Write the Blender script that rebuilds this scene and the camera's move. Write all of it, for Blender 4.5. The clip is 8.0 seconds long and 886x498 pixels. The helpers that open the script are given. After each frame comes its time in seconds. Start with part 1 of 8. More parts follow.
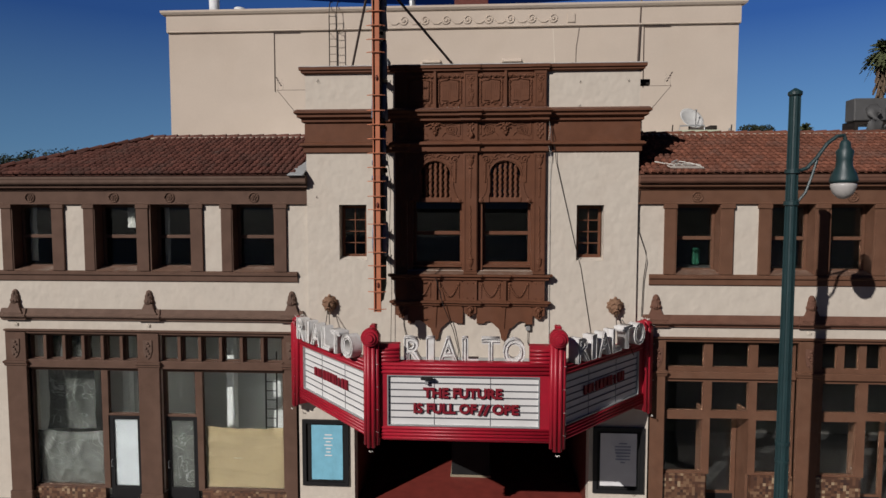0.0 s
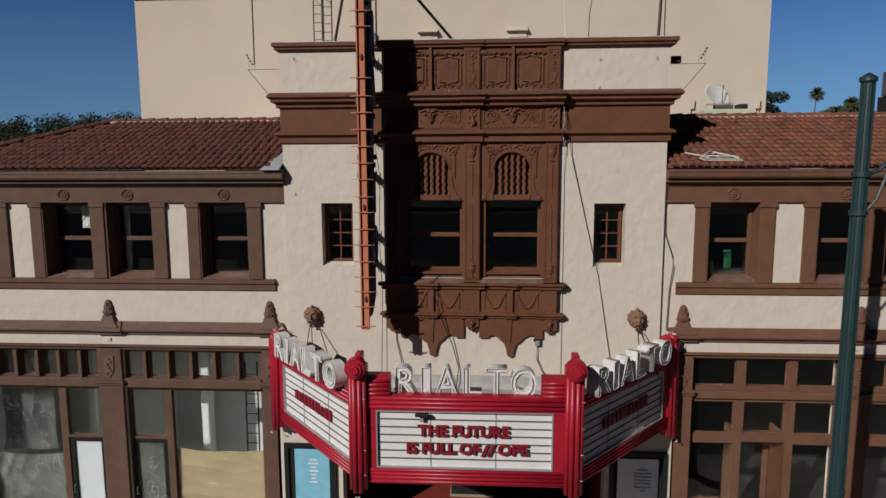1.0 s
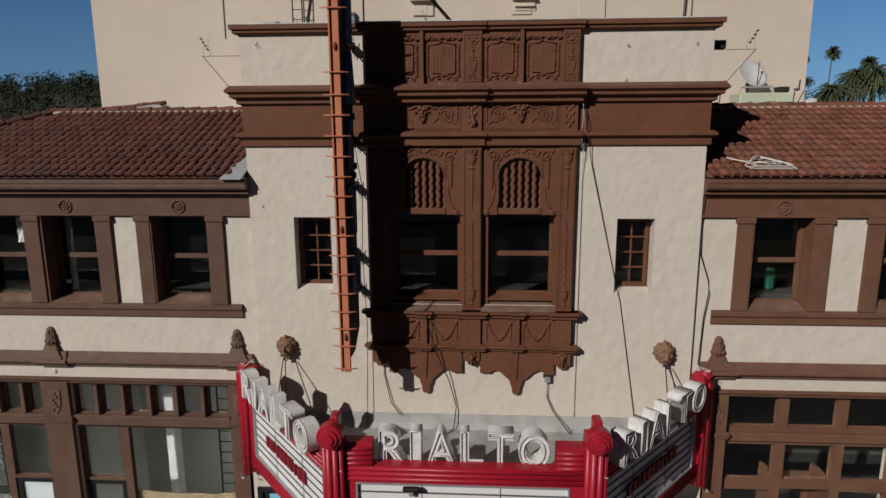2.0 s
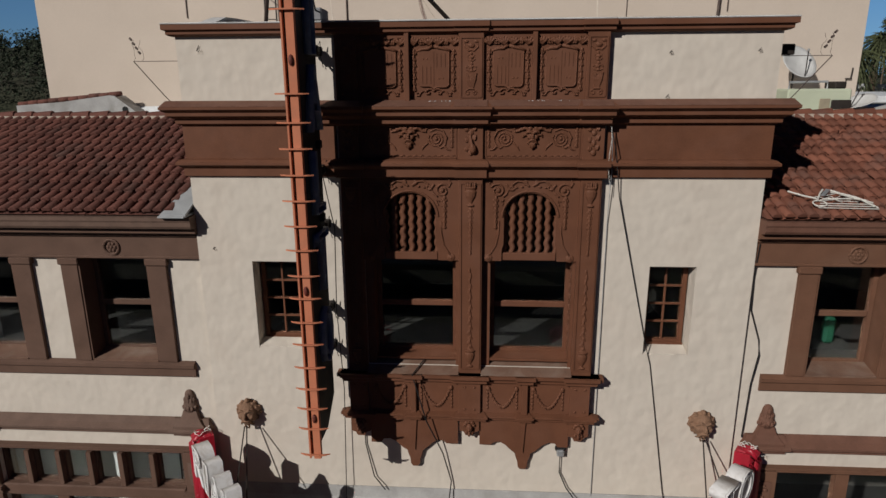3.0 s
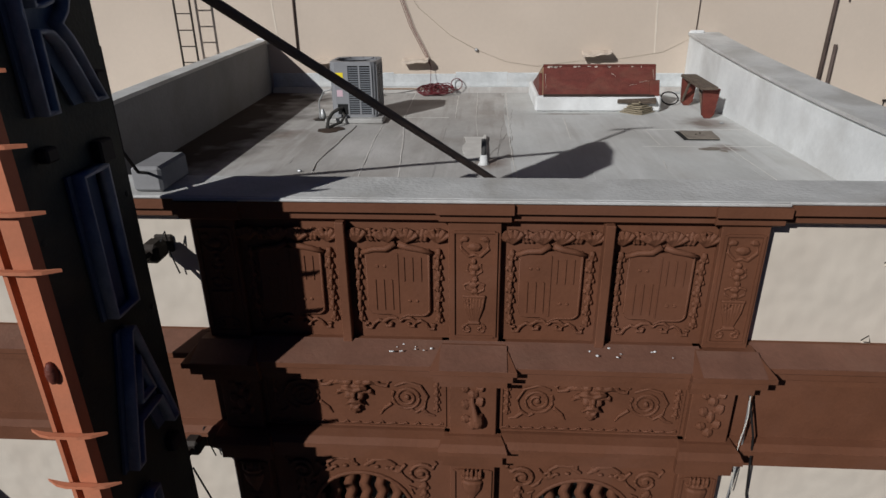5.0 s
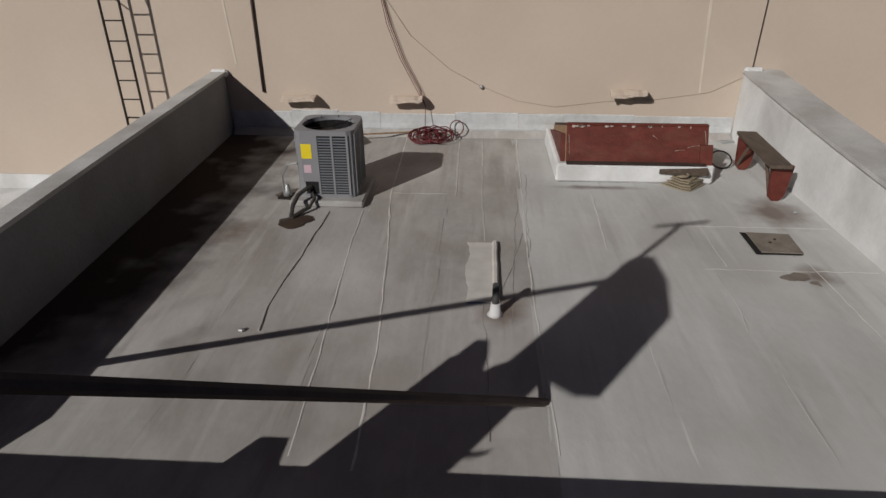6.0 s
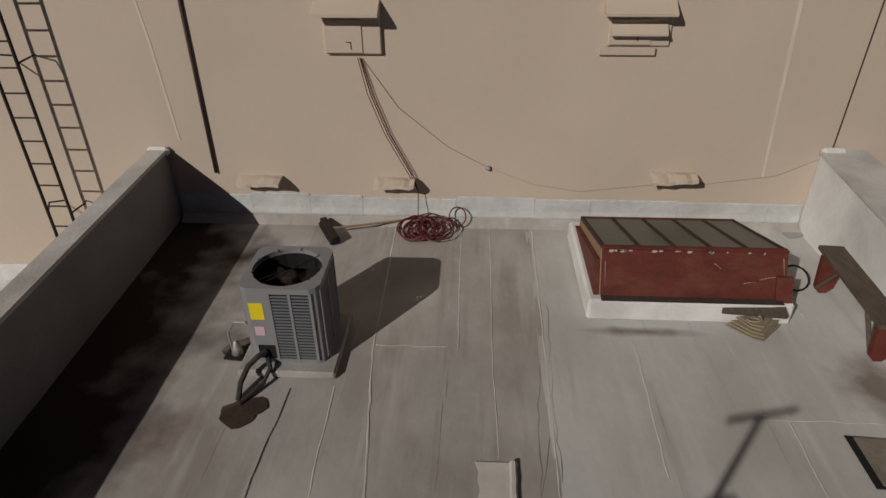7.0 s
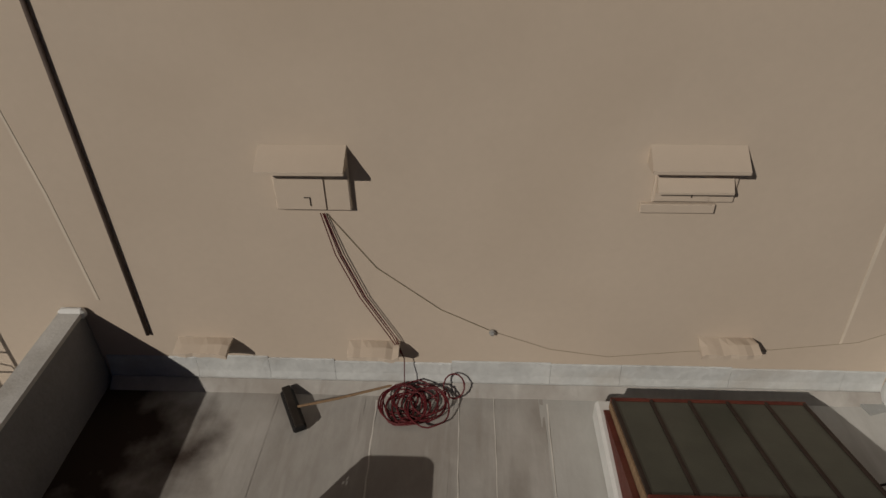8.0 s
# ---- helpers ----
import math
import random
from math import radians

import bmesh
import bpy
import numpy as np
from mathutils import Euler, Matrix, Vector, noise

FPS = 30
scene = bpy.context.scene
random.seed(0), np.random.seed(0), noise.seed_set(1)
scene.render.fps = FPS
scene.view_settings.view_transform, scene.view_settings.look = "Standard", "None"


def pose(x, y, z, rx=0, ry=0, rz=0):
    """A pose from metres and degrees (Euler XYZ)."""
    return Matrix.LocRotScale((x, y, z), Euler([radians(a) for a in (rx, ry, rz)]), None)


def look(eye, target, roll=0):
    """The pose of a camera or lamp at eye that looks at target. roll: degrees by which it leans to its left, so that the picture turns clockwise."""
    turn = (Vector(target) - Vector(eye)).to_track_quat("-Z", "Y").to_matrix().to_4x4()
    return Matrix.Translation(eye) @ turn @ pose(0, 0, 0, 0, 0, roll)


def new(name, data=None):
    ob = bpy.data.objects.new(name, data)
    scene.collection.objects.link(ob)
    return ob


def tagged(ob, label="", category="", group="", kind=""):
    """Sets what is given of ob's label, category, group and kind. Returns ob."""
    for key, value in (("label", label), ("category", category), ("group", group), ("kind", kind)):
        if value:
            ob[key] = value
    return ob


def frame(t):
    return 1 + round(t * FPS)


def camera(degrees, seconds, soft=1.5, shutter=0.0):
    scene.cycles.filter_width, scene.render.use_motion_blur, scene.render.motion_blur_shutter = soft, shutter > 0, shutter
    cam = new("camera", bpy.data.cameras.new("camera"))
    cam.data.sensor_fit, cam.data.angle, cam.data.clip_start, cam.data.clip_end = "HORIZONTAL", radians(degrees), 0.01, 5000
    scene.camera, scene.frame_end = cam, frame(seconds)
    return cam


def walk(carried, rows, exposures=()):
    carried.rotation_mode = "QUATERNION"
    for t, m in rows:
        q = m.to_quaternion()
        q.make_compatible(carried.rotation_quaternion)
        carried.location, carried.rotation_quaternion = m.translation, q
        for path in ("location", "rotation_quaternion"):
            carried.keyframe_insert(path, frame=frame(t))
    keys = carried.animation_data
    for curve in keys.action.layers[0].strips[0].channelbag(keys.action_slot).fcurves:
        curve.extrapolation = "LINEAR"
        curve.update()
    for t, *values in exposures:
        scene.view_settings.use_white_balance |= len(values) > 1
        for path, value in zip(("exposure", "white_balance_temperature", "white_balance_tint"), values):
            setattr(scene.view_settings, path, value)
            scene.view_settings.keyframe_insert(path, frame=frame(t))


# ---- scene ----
cam = camera(70.9, 8.0)
PATH = [
    (0, (0.324, -17.221, 8.684), (0.201, -15.229, 8.552), 0.0),
    (0.5, (0.25, -16.126, 9.09), (0.131, -14.138, 8.904), -0.1),
    (1, (0.232, -14.97, 9.53), (0.111, -12.988, 9.282), -0.2),
    (2.5, (0.2, -11.19, 11.09), (0.077, -9.245, 10.643), -0.35),
    (3, (0.214, -9.845, 11.63), (0.088, -7.915, 11.118), -0.35),
    (3.5, (0.216, -8.475, 12.19), (0.088, -6.564, 11.614), -0.45),
    (4, (0.193, -7.085, 12.71), (0.06, -5.194, 12.074), -0.5),
    (4.5, (0.114, -5.69, 13.343), (-0.008, -3.828, 12.625), -0.4),
    (5, (0.068, -4.235, 13.949), (-0.055, -2.404, 13.154), -0.65),
    (5.2, (0.06, -3.69, 14.17), (-0.076, -1.868, 13.36), -0.6),
    (6.3, (-0.16, -0.714, 15.22), (-0.261, 1.039, 14.262), -0.2),
    (6.5, (-0.189, -0.17, 15.396), (-0.29, 1.573, 14.421), -0.3),
    (7, (-0.248, 1.186, 15.906), (-0.347, 2.893, 14.868), -0.5),
    (7.5, (-0.318, 2.523, 16.419), (-0.407, 4.196, 15.326), -0.6),
    (8, (-0.331, 3.82, 16.893), (-0.415, 5.468, 15.762), -0.9),
]
walk(cam, [(t, look(e, g, r)) for t, e, g, r in PATH],
     exposures=[(0, -0.1, 6300, 13), (1, -0.12, 6330, 12), (2.5, -0.18, 6290, 11), (3.5, -0.18, 6200, 11), (5, -0.1, 6010, 10), (6.5, -0.6, 6550, 13), (7.5, -0.87, 6850, 12), (8, -1.01, 6930, 11)])

# ---- world and sun ----
LIGHT = Vector((1.0, 1.38, -0.97)).normalized()
world = bpy.data.worlds.new("world")
scene.world = world
world.use_nodes = True
wn = world.node_tree
sky = wn.nodes.new("ShaderNodeTexSky")
sky.sky_type = "NISHITA"
sky.sun_disc = False
sky.sun_elevation = math.asin(-LIGHT.z)
sky.sun_rotation = math.atan2(-LIGHT.x, -LIGHT.y)
sky.air_density, sky.dust_density, sky.ozone_density = 1.0, 0.4, 4.0
tint = wn.nodes.new("ShaderNodeMix")
tint.data_type, tint.blend_type = "RGBA", "MULTIPLY"
tint.inputs["Factor"].default_value = 1.0
tint.inputs[7].default_value = (0.42, 0.92, 2.75, 1)
wn.links.new(sky.outputs[0], tint.inputs[6])
wn.links.new(tint.outputs[2], wn.nodes["Background"].inputs[0])
wn.nodes["Background"].inputs[1].default_value = 0.0032
sun = new("sun", bpy.data.lights.new("sun", "SUN"))
sun.data.energy, sun.data.angle, sun.data.color = 4.0, radians(0.5), (1.0, 0.945, 0.87)
sun.matrix_world = look((-20, -28, 20), Vector((-20, -28, 20)) + LIGHT)


# ---- materials ----
def material(name, color, rough=0.8, metal=0.0, vary=0.12, scale=1.2, grain=60.0, bump=0.15, depth=0.004,
             stain=None, stain_amount=0.0, stain_scale=0.5, rnd=0.0, spec=0.3, coat=0.0, stretch=(1, 1, 1), lump=0.0):
    """Painted or mineral surface: a base colour with broad and fine variation, optional stains and relief."""
    m = bpy.data.materials.new(name)
    m.use_nodes = True
    nt = m.node_tree
    N, L = nt.nodes, nt.links
    b = N["Principled BSDF"]
    b.inputs["Roughness"].default_value, b.inputs["Metallic"].default_value = rough, metal
    b.inputs["Specular IOR Level"].default_value = spec
    b.inputs["Coat Weight"].default_value = coat
    geo = N.new("ShaderNodeNewGeometry")
    mp = N.new("ShaderNodeMapping")
    mp.inputs["Scale"].default_value = stretch
    L.new(geo.outputs["Position"], mp.inputs[0])
    big, fine = N.new("ShaderNodeTexNoise"), N.new("ShaderNodeTexNoise")
    for n, s, d in ((big, scale, 5), (fine, grain, 3)):
        n.inputs["Scale"].default_value, n.inputs["Detail"].default_value = s, d
        L.new(mp.outputs[0], n.inputs["Vector"])
    add = N.new("ShaderNodeMath")
    add.operation = "MULTIPLY_ADD"
    L.new(fine.outputs["Fac"], add.inputs[0])
    add.inputs[1].default_value = 0.4
    L.new(big.outputs["Fac"], add.inputs[2])
    ramp = N.new("ShaderNodeMapRange")
    ramp.inputs["From Min"].default_value, ramp.inputs["From Max"].default_value = 0.4, 1.0
    ramp.inputs["To Min"].default_value, ramp.inputs["To Max"].default_value = 1 - vary, 1 + vary
    L.new(add.outputs[0], ramp.inputs["Value"])
    val = ramp.outputs[0]
    if rnd:
        oi = N.new("ShaderNodeObjectInfo")
        isl = N.new("ShaderNodeMath")
        isl.operation = "ADD"
        L.new(oi.outputs["Random"], isl.inputs[0])
        L.new(geo.outputs["Random Per Island"], isl.inputs[1])
        fr = N.new("ShaderNodeMath")
        fr.operation = "FRACT"
        L.new(isl.outputs[0], fr.inputs[0])
        r2 = N.new("ShaderNodeMapRange")
        r2.inputs["To Min"].default_value, r2.inputs["To Max"].default_value = 1 - rnd, 1 + rnd
        L.new(fr.outputs[0], r2.inputs["Value"])
        mul = N.new("ShaderNodeMath")
        mul.operation = "MULTIPLY"
        L.new(val, mul.inputs[0])
        L.new(r2.outputs[0], mul.inputs[1])
        val = mul.outputs[0]
    mix = N.new("ShaderNodeMix")
    mix.data_type, mix.blend_type = "RGBA", "MULTIPLY"
    mix.inputs["Factor"].default_value = 1.0
    mix.inputs[6].default_value = (*color, 1)
    L.new(val, mix.inputs[7])
    out = mix.outputs[2]
    if stain:
        sn = N.new("ShaderNodeTexNoise")
        sn.inputs["Scale"].default_value, sn.inputs["Detail"].default_value = stain_scale, 8
        sn.inputs["Distortion"].default_value = 0.6
        L.new(mp.outputs[0], sn.inputs["Vector"])
        sr = N.new("ShaderNodeMapRange")
        sr.inputs["From Min"].default_value, sr.inputs["From Max"].default_value = 0.48, 0.72
        sr.inputs["To Max"].default_value = stain_amount
        L.new(sn.outputs["Fac"], sr.inputs["Value"])
        m2 = N.new("ShaderNodeMix")
        m2.data_type = "RGBA"
        L.new(sr.outputs[0], m2.inputs["Factor"])
        L.new(out, m2.inputs[6])
        m2.inputs[7].default_value = (*stain, 1)
        out = m2.outputs[2]
    L.new(out, b.inputs["Base Color"])
    if bump:
        bp = N.new("ShaderNodeBump")
        bp.inputs["Strength"].default_value, bp.inputs["Distance"].default_value = bump, depth * 10
        relief = add.outputs[0]
        if lump:
            soft, sum2 = N.new("ShaderNodeTexNoise"), N.new("ShaderNodeMath")
            soft.inputs["Scale"].default_value, soft.inputs["Detail"].default_value = lump, 1.0
            L.new(mp.outputs[0], soft.inputs["Vector"])
            sum2.operation = "MULTIPLY_ADD"
            L.new(relief, sum2.inputs[0])
            sum2.inputs[1].default_value = 0.16
            L.new(soft.outputs["Fac"], sum2.inputs[2])
            relief = sum2.outputs[0]
        L.new(relief, bp.inputs["Height"])
        L.new(bp.outputs[0], b.inputs["Normal"])
    return m


def glass(name, tint=(0.75, 0.8, 0.8)):
    m = bpy.data.materials.new(name)
    m.use_nodes = True
    b = m.node_tree.nodes["Principled BSDF"]
    b.inputs["Base Color"].default_value = (*tint, 1)
    b.inputs["Roughness"].default_value = 0.02
    b.inputs["Transmission Weight"].default_value = 1.0
    b.inputs["IOR"].default_value = 1.45
    return m


STUCCO = material("stucco", (0.563, 0.506, 0.428), 0.9, vary=0.06, scale=3.0, grain=9, bump=0.3, depth=0.007, lump=4.5,
                  stain=(0.49, 0.4, 0.32), stain_amount=0.25, stain_scale=0.8, stretch=(1, 1, 0.85))
BACKWALL = material("smooth_stucco", (0.537, 0.457, 0.376), 0.9, vary=0.05, scale=0.7, grain=14, bump=0.12, depth=0.002,
                    stain=(0.45, 0.37, 0.29), stain_amount=0.35, stain_scale=0.35)
BROWN = material("brown_paint", (0.128, 0.0525, 0.028), 0.66, vary=0.16, scale=3.0, grain=40, bump=0.25, depth=0.002,
                 stain=(0.16, 0.076, 0.05), stain_amount=0.4, stain_scale=1.4, spec=0.18)
BROWN_DULL = material("dusty_brown_paint", (0.135, 0.064, 0.042), 0.8, vary=0.2, scale=4, grain=30, bump=0.3, depth=0.003,
                      stain=(0.17, 0.1, 0.07), stain_amount=0.35, stain_scale=2.0)
WESTBROWN = material("greyed_brown_paint", (0.11, 0.064, 0.045), 0.7, vary=0.16, scale=3.0, grain=40, bump=0.25, depth=0.002,
                     stain=(0.15, 0.09, 0.065), stain_amount=0.45, stain_scale=1.4, spec=0.18)
EASTBROWN = material("tan_brown_paint", (0.138, 0.068, 0.041), 0.7, vary=0.16, scale=3.0, grain=40, bump=0.25, depth=0.002,
                     stain=(0.17, 0.095, 0.062), stain_amount=0.45, stain_scale=1.4, spec=0.18)


WESTDULL = material("dusty_greyed_brown", (0.125, 0.078, 0.057), 0.82, vary=0.2, scale=4, grain=30, bump=0.3, depth=0.003,
                    stain=(0.17, 0.115, 0.085), stain_amount=0.35, stain_scale=2.0)


def trim_dull(x):
    """Dusty upper faces of the wings' mouldings."""
    return WESTDULL if x < 0 else BROWN_DULL


def trim_brown(x):
    """Paint of the wings: greyer to the west, tanner to the east."""
    return WESTBROWN if x < 0 else EASTBROWN


BROWN_TOP = material("weathered_brown", (0.15, 0.085, 0.057), 0.85, vary=0.22, scale=4, grain=30, bump=0.4, depth=0.003,
                     stain=(0.24, 0.19, 0.15), stain_amount=0.5, stain_scale=2.5)
PALEFILL = material("pale_plaster_filler", (0.62, 0.55, 0.46), 0.9, vary=0.1, scale=3)
LION = material("aged_cast_stone", (0.2, 0.115, 0.07), 0.85, vary=0.25, scale=9, grain=50, bump=0.4)
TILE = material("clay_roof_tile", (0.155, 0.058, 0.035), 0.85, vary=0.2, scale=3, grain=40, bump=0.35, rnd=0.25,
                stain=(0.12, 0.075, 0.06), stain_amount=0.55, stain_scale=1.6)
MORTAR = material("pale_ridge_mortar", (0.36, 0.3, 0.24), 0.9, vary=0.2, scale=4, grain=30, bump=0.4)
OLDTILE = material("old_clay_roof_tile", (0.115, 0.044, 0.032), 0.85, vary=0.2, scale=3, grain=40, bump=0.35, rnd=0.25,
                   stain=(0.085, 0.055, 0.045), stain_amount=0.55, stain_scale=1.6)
RED = material("red_enamel", (0.34, 0.009, 0.024), 0.42, vary=0.1, scale=4, grain=30, bump=0.06, spec=0.5,
               stain=(0.2, 0.02, 0.02), stain_amount=0.4, stain_scale=2.0)
WHITE = material("white_enamel", (0.63, 0.62, 0.6), 0.5, vary=0.07, scale=5, grain=40, bump=0.05,
                 stain=(0.36, 0.31, 0.26), stain_amount=0.55, stain_scale=6.0)
PANEL = material("letter_board", (0.68, 0.67, 0.65), 0.45, vary=0.04, scale=2, grain=30, bump=0.03,
                 stain=(0.55, 0.53, 0.5), stain_amount=0.3, stain_scale=1.5)
TRACK = material("board_track", (0.10, 0.10, 0.11), 0.5, vary=0.1)
REDLETTER = material("red_letter", (0.2, 0.012, 0.022), 0.5, vary=0.15, scale=6)
ORANGE = material("faded_orange_paint", (0.47, 0.165, 0.085), 0.75, vary=0.12, scale=3, grain=40, bump=0.12,
                  stain=(0.3, 0.13, 0.08), stain_amount=0.4, stain_scale=2.2)
BLADE = material("dark_green_sheet", (0.018, 0.024, 0.021), 0.7, vary=0.4, scale=2.5, grain=40, bump=0.2,
                 stain=(0.06, 0.05, 0.03), stain_amount=0.6, stain_scale=2.0)
RIM = material("faded_blue_rim", (0.2, 0.225, 0.28), 0.6, vary=0.3, scale=7, grain=40, bump=0.15, stain=(0.15, 0.18, 0.22), stain_amount=0.7, stain_scale=4)
BLUE = material("slate_blue_metal", (0.055, 0.08, 0.13), 0.6, vary=0.2, scale=5, grain=40, bump=0.1)
BLACK = material("black_rubber", (0.012, 0.011, 0.011), 0.7, vary=0.2)
IRON = material("dark_iron", (0.03, 0.024, 0.02), 0.65, 0.3, vary=0.3, scale=8)
ROOFING = material("grey_roll_roofing", (0.4, 0.388, 0.368), 0.9, vary=0.17, scale=1.7, grain=19, bump=0.22, depth=0.003,
                   stain=(0.22, 0.195, 0.17), stain_amount=0.65, stain_scale=1.2, stretch=(1, 0.45, 1))
ROOFPALE = material("newer_pale_roll_roofing", (0.5, 0.505, 0.49), 0.88, vary=0.12, scale=1.5, grain=19, bump=0.2, depth=0.003,
                    stain=(0.36, 0.345, 0.32), stain_amount=0.5, stain_scale=0.9, stretch=(1, 0.45, 1))
COATING = material("white_roof_coating", (0.68, 0.695, 0.69), 0.75, vary=0.12, scale=2, grain=18, bump=0.22,
                   stain=(0.4, 0.39, 0.37), stain_amount=0.5, stain_scale=1.2)
COPING = material("grey_coping", (0.35, 0.345, 0.33), 0.85, vary=0.2, scale=2.5, grain=30, bump=0.35,
                  stain=(0.2, 0.19, 0.17), stain_amount=0.6, stain_scale=1.8)
COPETOP = material("pale_coping", (0.5, 0.5, 0.485), 0.85, vary=0.18, scale=2.2, grain=30, bump=0.35,
                   stain=(0.3, 0.28, 0.25), stain_amount=0.55, stain_scale=1.6)
DRAINPLATE = material("brown_weathered_plate", (0.2, 0.175, 0.145), 0.85, vary=0.3, scale=7, grain=40, bump=0.3)
ALGAE = material("damp_dark_stain", (0.055, 0.036, 0.026), 0.9, vary=0.4, scale=3, grain=30, bump=0.2,
                 stain=(0.2, 0.18, 0.16), stain_amount=0.8, stain_scale=1.6)
STEEL = material("galvanised_steel", (0.42, 0.43, 0.43), 0.5, 0.6, vary=0.15, scale=6)
ACGREY = material("grey_cabinet_paint", (0.227, 0.232, 0.243), 0.5, 0.0, vary=0.07, scale=3, bump=0.03)
ACGRILLE = material("blue_grey_grille", (0.13, 0.14, 0.155), 0.5, 0.0, vary=0.1, scale=3, bump=0.03)
OLDBAR = material("dark_glazing_bar", (0.045, 0.03, 0.024), 0.8, vary=0.3, scale=6, grain=40)
CHIP = material("bare_chipped_paint", (0.45, 0.38, 0.33), 0.8, vary=0.3, scale=9)
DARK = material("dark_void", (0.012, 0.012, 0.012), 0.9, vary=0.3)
YELLOW = material("yellow_sticker", (0.75, 0.6, 0.02), 0.6, vary=0.05)
PINK = material("pale_pink_sticker", (0.55, 0.4, 0.45), 0.6, vary=0.05)
RUST = material("rust_red_metal", (0.115, 0.026, 0.018), 0.6, vary=0.35, scale=5, grain=40, bump=0.25,
                stain=(0.16, 0.07, 0.045), stain_amount=0.4, stain_scale=3.0, stretch=(1, 1, 2))
RAWWOOD = material("bare_wood", (0.3, 0.2, 0.12), 0.8, vary=0.3, scale=4, grain=40, bump=0.3, stretch=(6, 6, 0.6))
GREYWOOD = material("weathered_wood", (0.11, 0.085, 0.065), 0.9, vary=0.35, scale=4, grain=50, bump=0.4, stretch=(6, 1, 6))
WIREGLASS = material("clouded_wired_glass", (0.06, 0.066, 0.052), 0.35, vary=0.2, scale=4, bump=0.05, spec=0.5)
HOSE = material("dark_red_cable", (0.1, 0.012, 0.016), 0.5, vary=0.2)
INTERIOR = material("interior_plaster", (0.42, 0.41, 0.38), 0.9, vary=0.15, scale=1.0)
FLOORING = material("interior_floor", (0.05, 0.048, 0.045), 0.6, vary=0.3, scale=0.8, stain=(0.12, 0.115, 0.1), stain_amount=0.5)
SHOPFLOOR = material("pale_shop_floor", (0.34, 0.34, 0.32), 0.5, vary=0.2, scale=0.9, stain=(0.2, 0.2, 0.19), stain_amount=0.5)
SHOPWALL = material("white_shop_wall", (0.7, 0.7, 0.67), 0.85, vary=0.08, scale=1.5)
SHEET = material("plastic_sheet", (0.11, 0.115, 0.1), 0.16, vary=0.15, scale=2, bump=0.5, depth=0.01, stain=(0.2, 0.2, 0.19), stain_amount=0.4, stain_scale=3, spec=0.7)
PAPER = material("kraft_paper", (0.27, 0.205, 0.115), 0.85, vary=0.1, scale=2.5, bump=0.3, depth=0.008)
DOORPAPER = material("pale_door_paper", (0.42, 0.43, 0.44), 0.8, vary=0.08, scale=2.5, bump=0.3, depth=0.006)
WHITEPAPER = material("white_paper", (0.72, 0.72, 0.72), 0.8, vary=0.05, scale=3)
BLUEPAPER = material("light_blue_poster", (0.2, 0.47, 0.6), 0.5, vary=0.12, scale=4, bump=0.3, depth=0.006)
BLACKFRAME = material("black_frame", (0.014, 0.014, 0.015), 0.4, vary=0.2)
REDFLOOR = material("red_quarry_floor", (0.2, 0.035, 0.026), 0.6, vary=0.25, scale=3)
LAMPGREEN = material("dark_green_enamel", (0.014, 0.037, 0.04), 0.45, vary=0.15, scale=5, spec=0.5)
OPAL = material("opal_globe", (0.42, 0.4, 0.38), 0.3, vary=0.05)
ASPHALT = material("asphalt", (0.05, 0.05, 0.052), 0.9, vary=0.25, scale=0.6, grain=30)
CONCRETE = material("concrete", (0.32, 0.3, 0.27), 0.9, vary=0.15, scale=1.2, grain=30)
HILL = material("dry_hillside", (0.05, 0.048, 0.03), 0.95, vary=0.4, scale=0.06, grain=0.5, bump=0.3,
                stain=(0.03, 0.04, 0.018), stain_amount=0.9, stain_scale=0.03)
LEAF = material("foliage", (0.022, 0.03, 0.015), 0.8, vary=0.4, scale=0.4, rnd=0.4)
PALMLEAF = material("palm_frond", (0.065, 0.075, 0.032), 0.7, vary=0.3, scale=0.8, rnd=0.35)
BARK = material("bark", (0.13, 0.09, 0.06), 0.95, vary=0.3, scale=3, bump=0.4)
PALEGREEN = material("pale_green_metal", (0.42, 0.45, 0.33), 0.6, vary=0.1)
FARWALL = material("far_building_wall", (0.55, 0.53, 0.48), 0.9, vary=0.1, scale=0.4)
GREENPLASTIC = material("green_plastic", (0.012, 0.075, 0.04), 0.5, vary=0.1)
CARDBOARD = material("cardboard", (0.27, 0.23, 0.16), 0.9, vary=0.2, scale=5)
DISHPAINT = material("dish_paint", (0.5, 0.5, 0.48), 0.55, vary=0.12, scale=5, grain=30)
LEAD = material("lead_flashing", (0.33, 0.34, 0.34), 0.7, 0.1, vary=0.15, scale=4)
CABLEWHITE = material("white_cable", (0.6, 0.58, 0.52), 0.6, vary=0.1)
GLASS = glass("window_glass")
SHEET.node_tree.nodes["Principled BSDF"].inputs["Transmission Weight"].default_value = 0.35
# pale lines painted into the plastic's colour as highlights on creases
sn = SHEET.node_tree
sgeo, snoi, ssub, sabs, smap, smix = (sn.nodes.new(k) for k in ("ShaderNodeNewGeometry", "ShaderNodeTexNoise", "ShaderNodeMath", "ShaderNodeMath", "ShaderNodeMapRange", "ShaderNodeMix"))
smix.data_type, ssub.operation, sabs.operation = "RGBA", "SUBTRACT", "ABSOLUTE"
snoi.inputs["Scale"].default_value, snoi.inputs["Detail"].default_value, snoi.inputs["Distortion"].default_value = 1.7, 1.5, 1.2
ssub.inputs[1].default_value = 0.5
sn.links.new(sgeo.outputs["Position"], snoi.inputs["Vector"])
sn.links.new(snoi.outputs["Fac"], ssub.inputs[0])
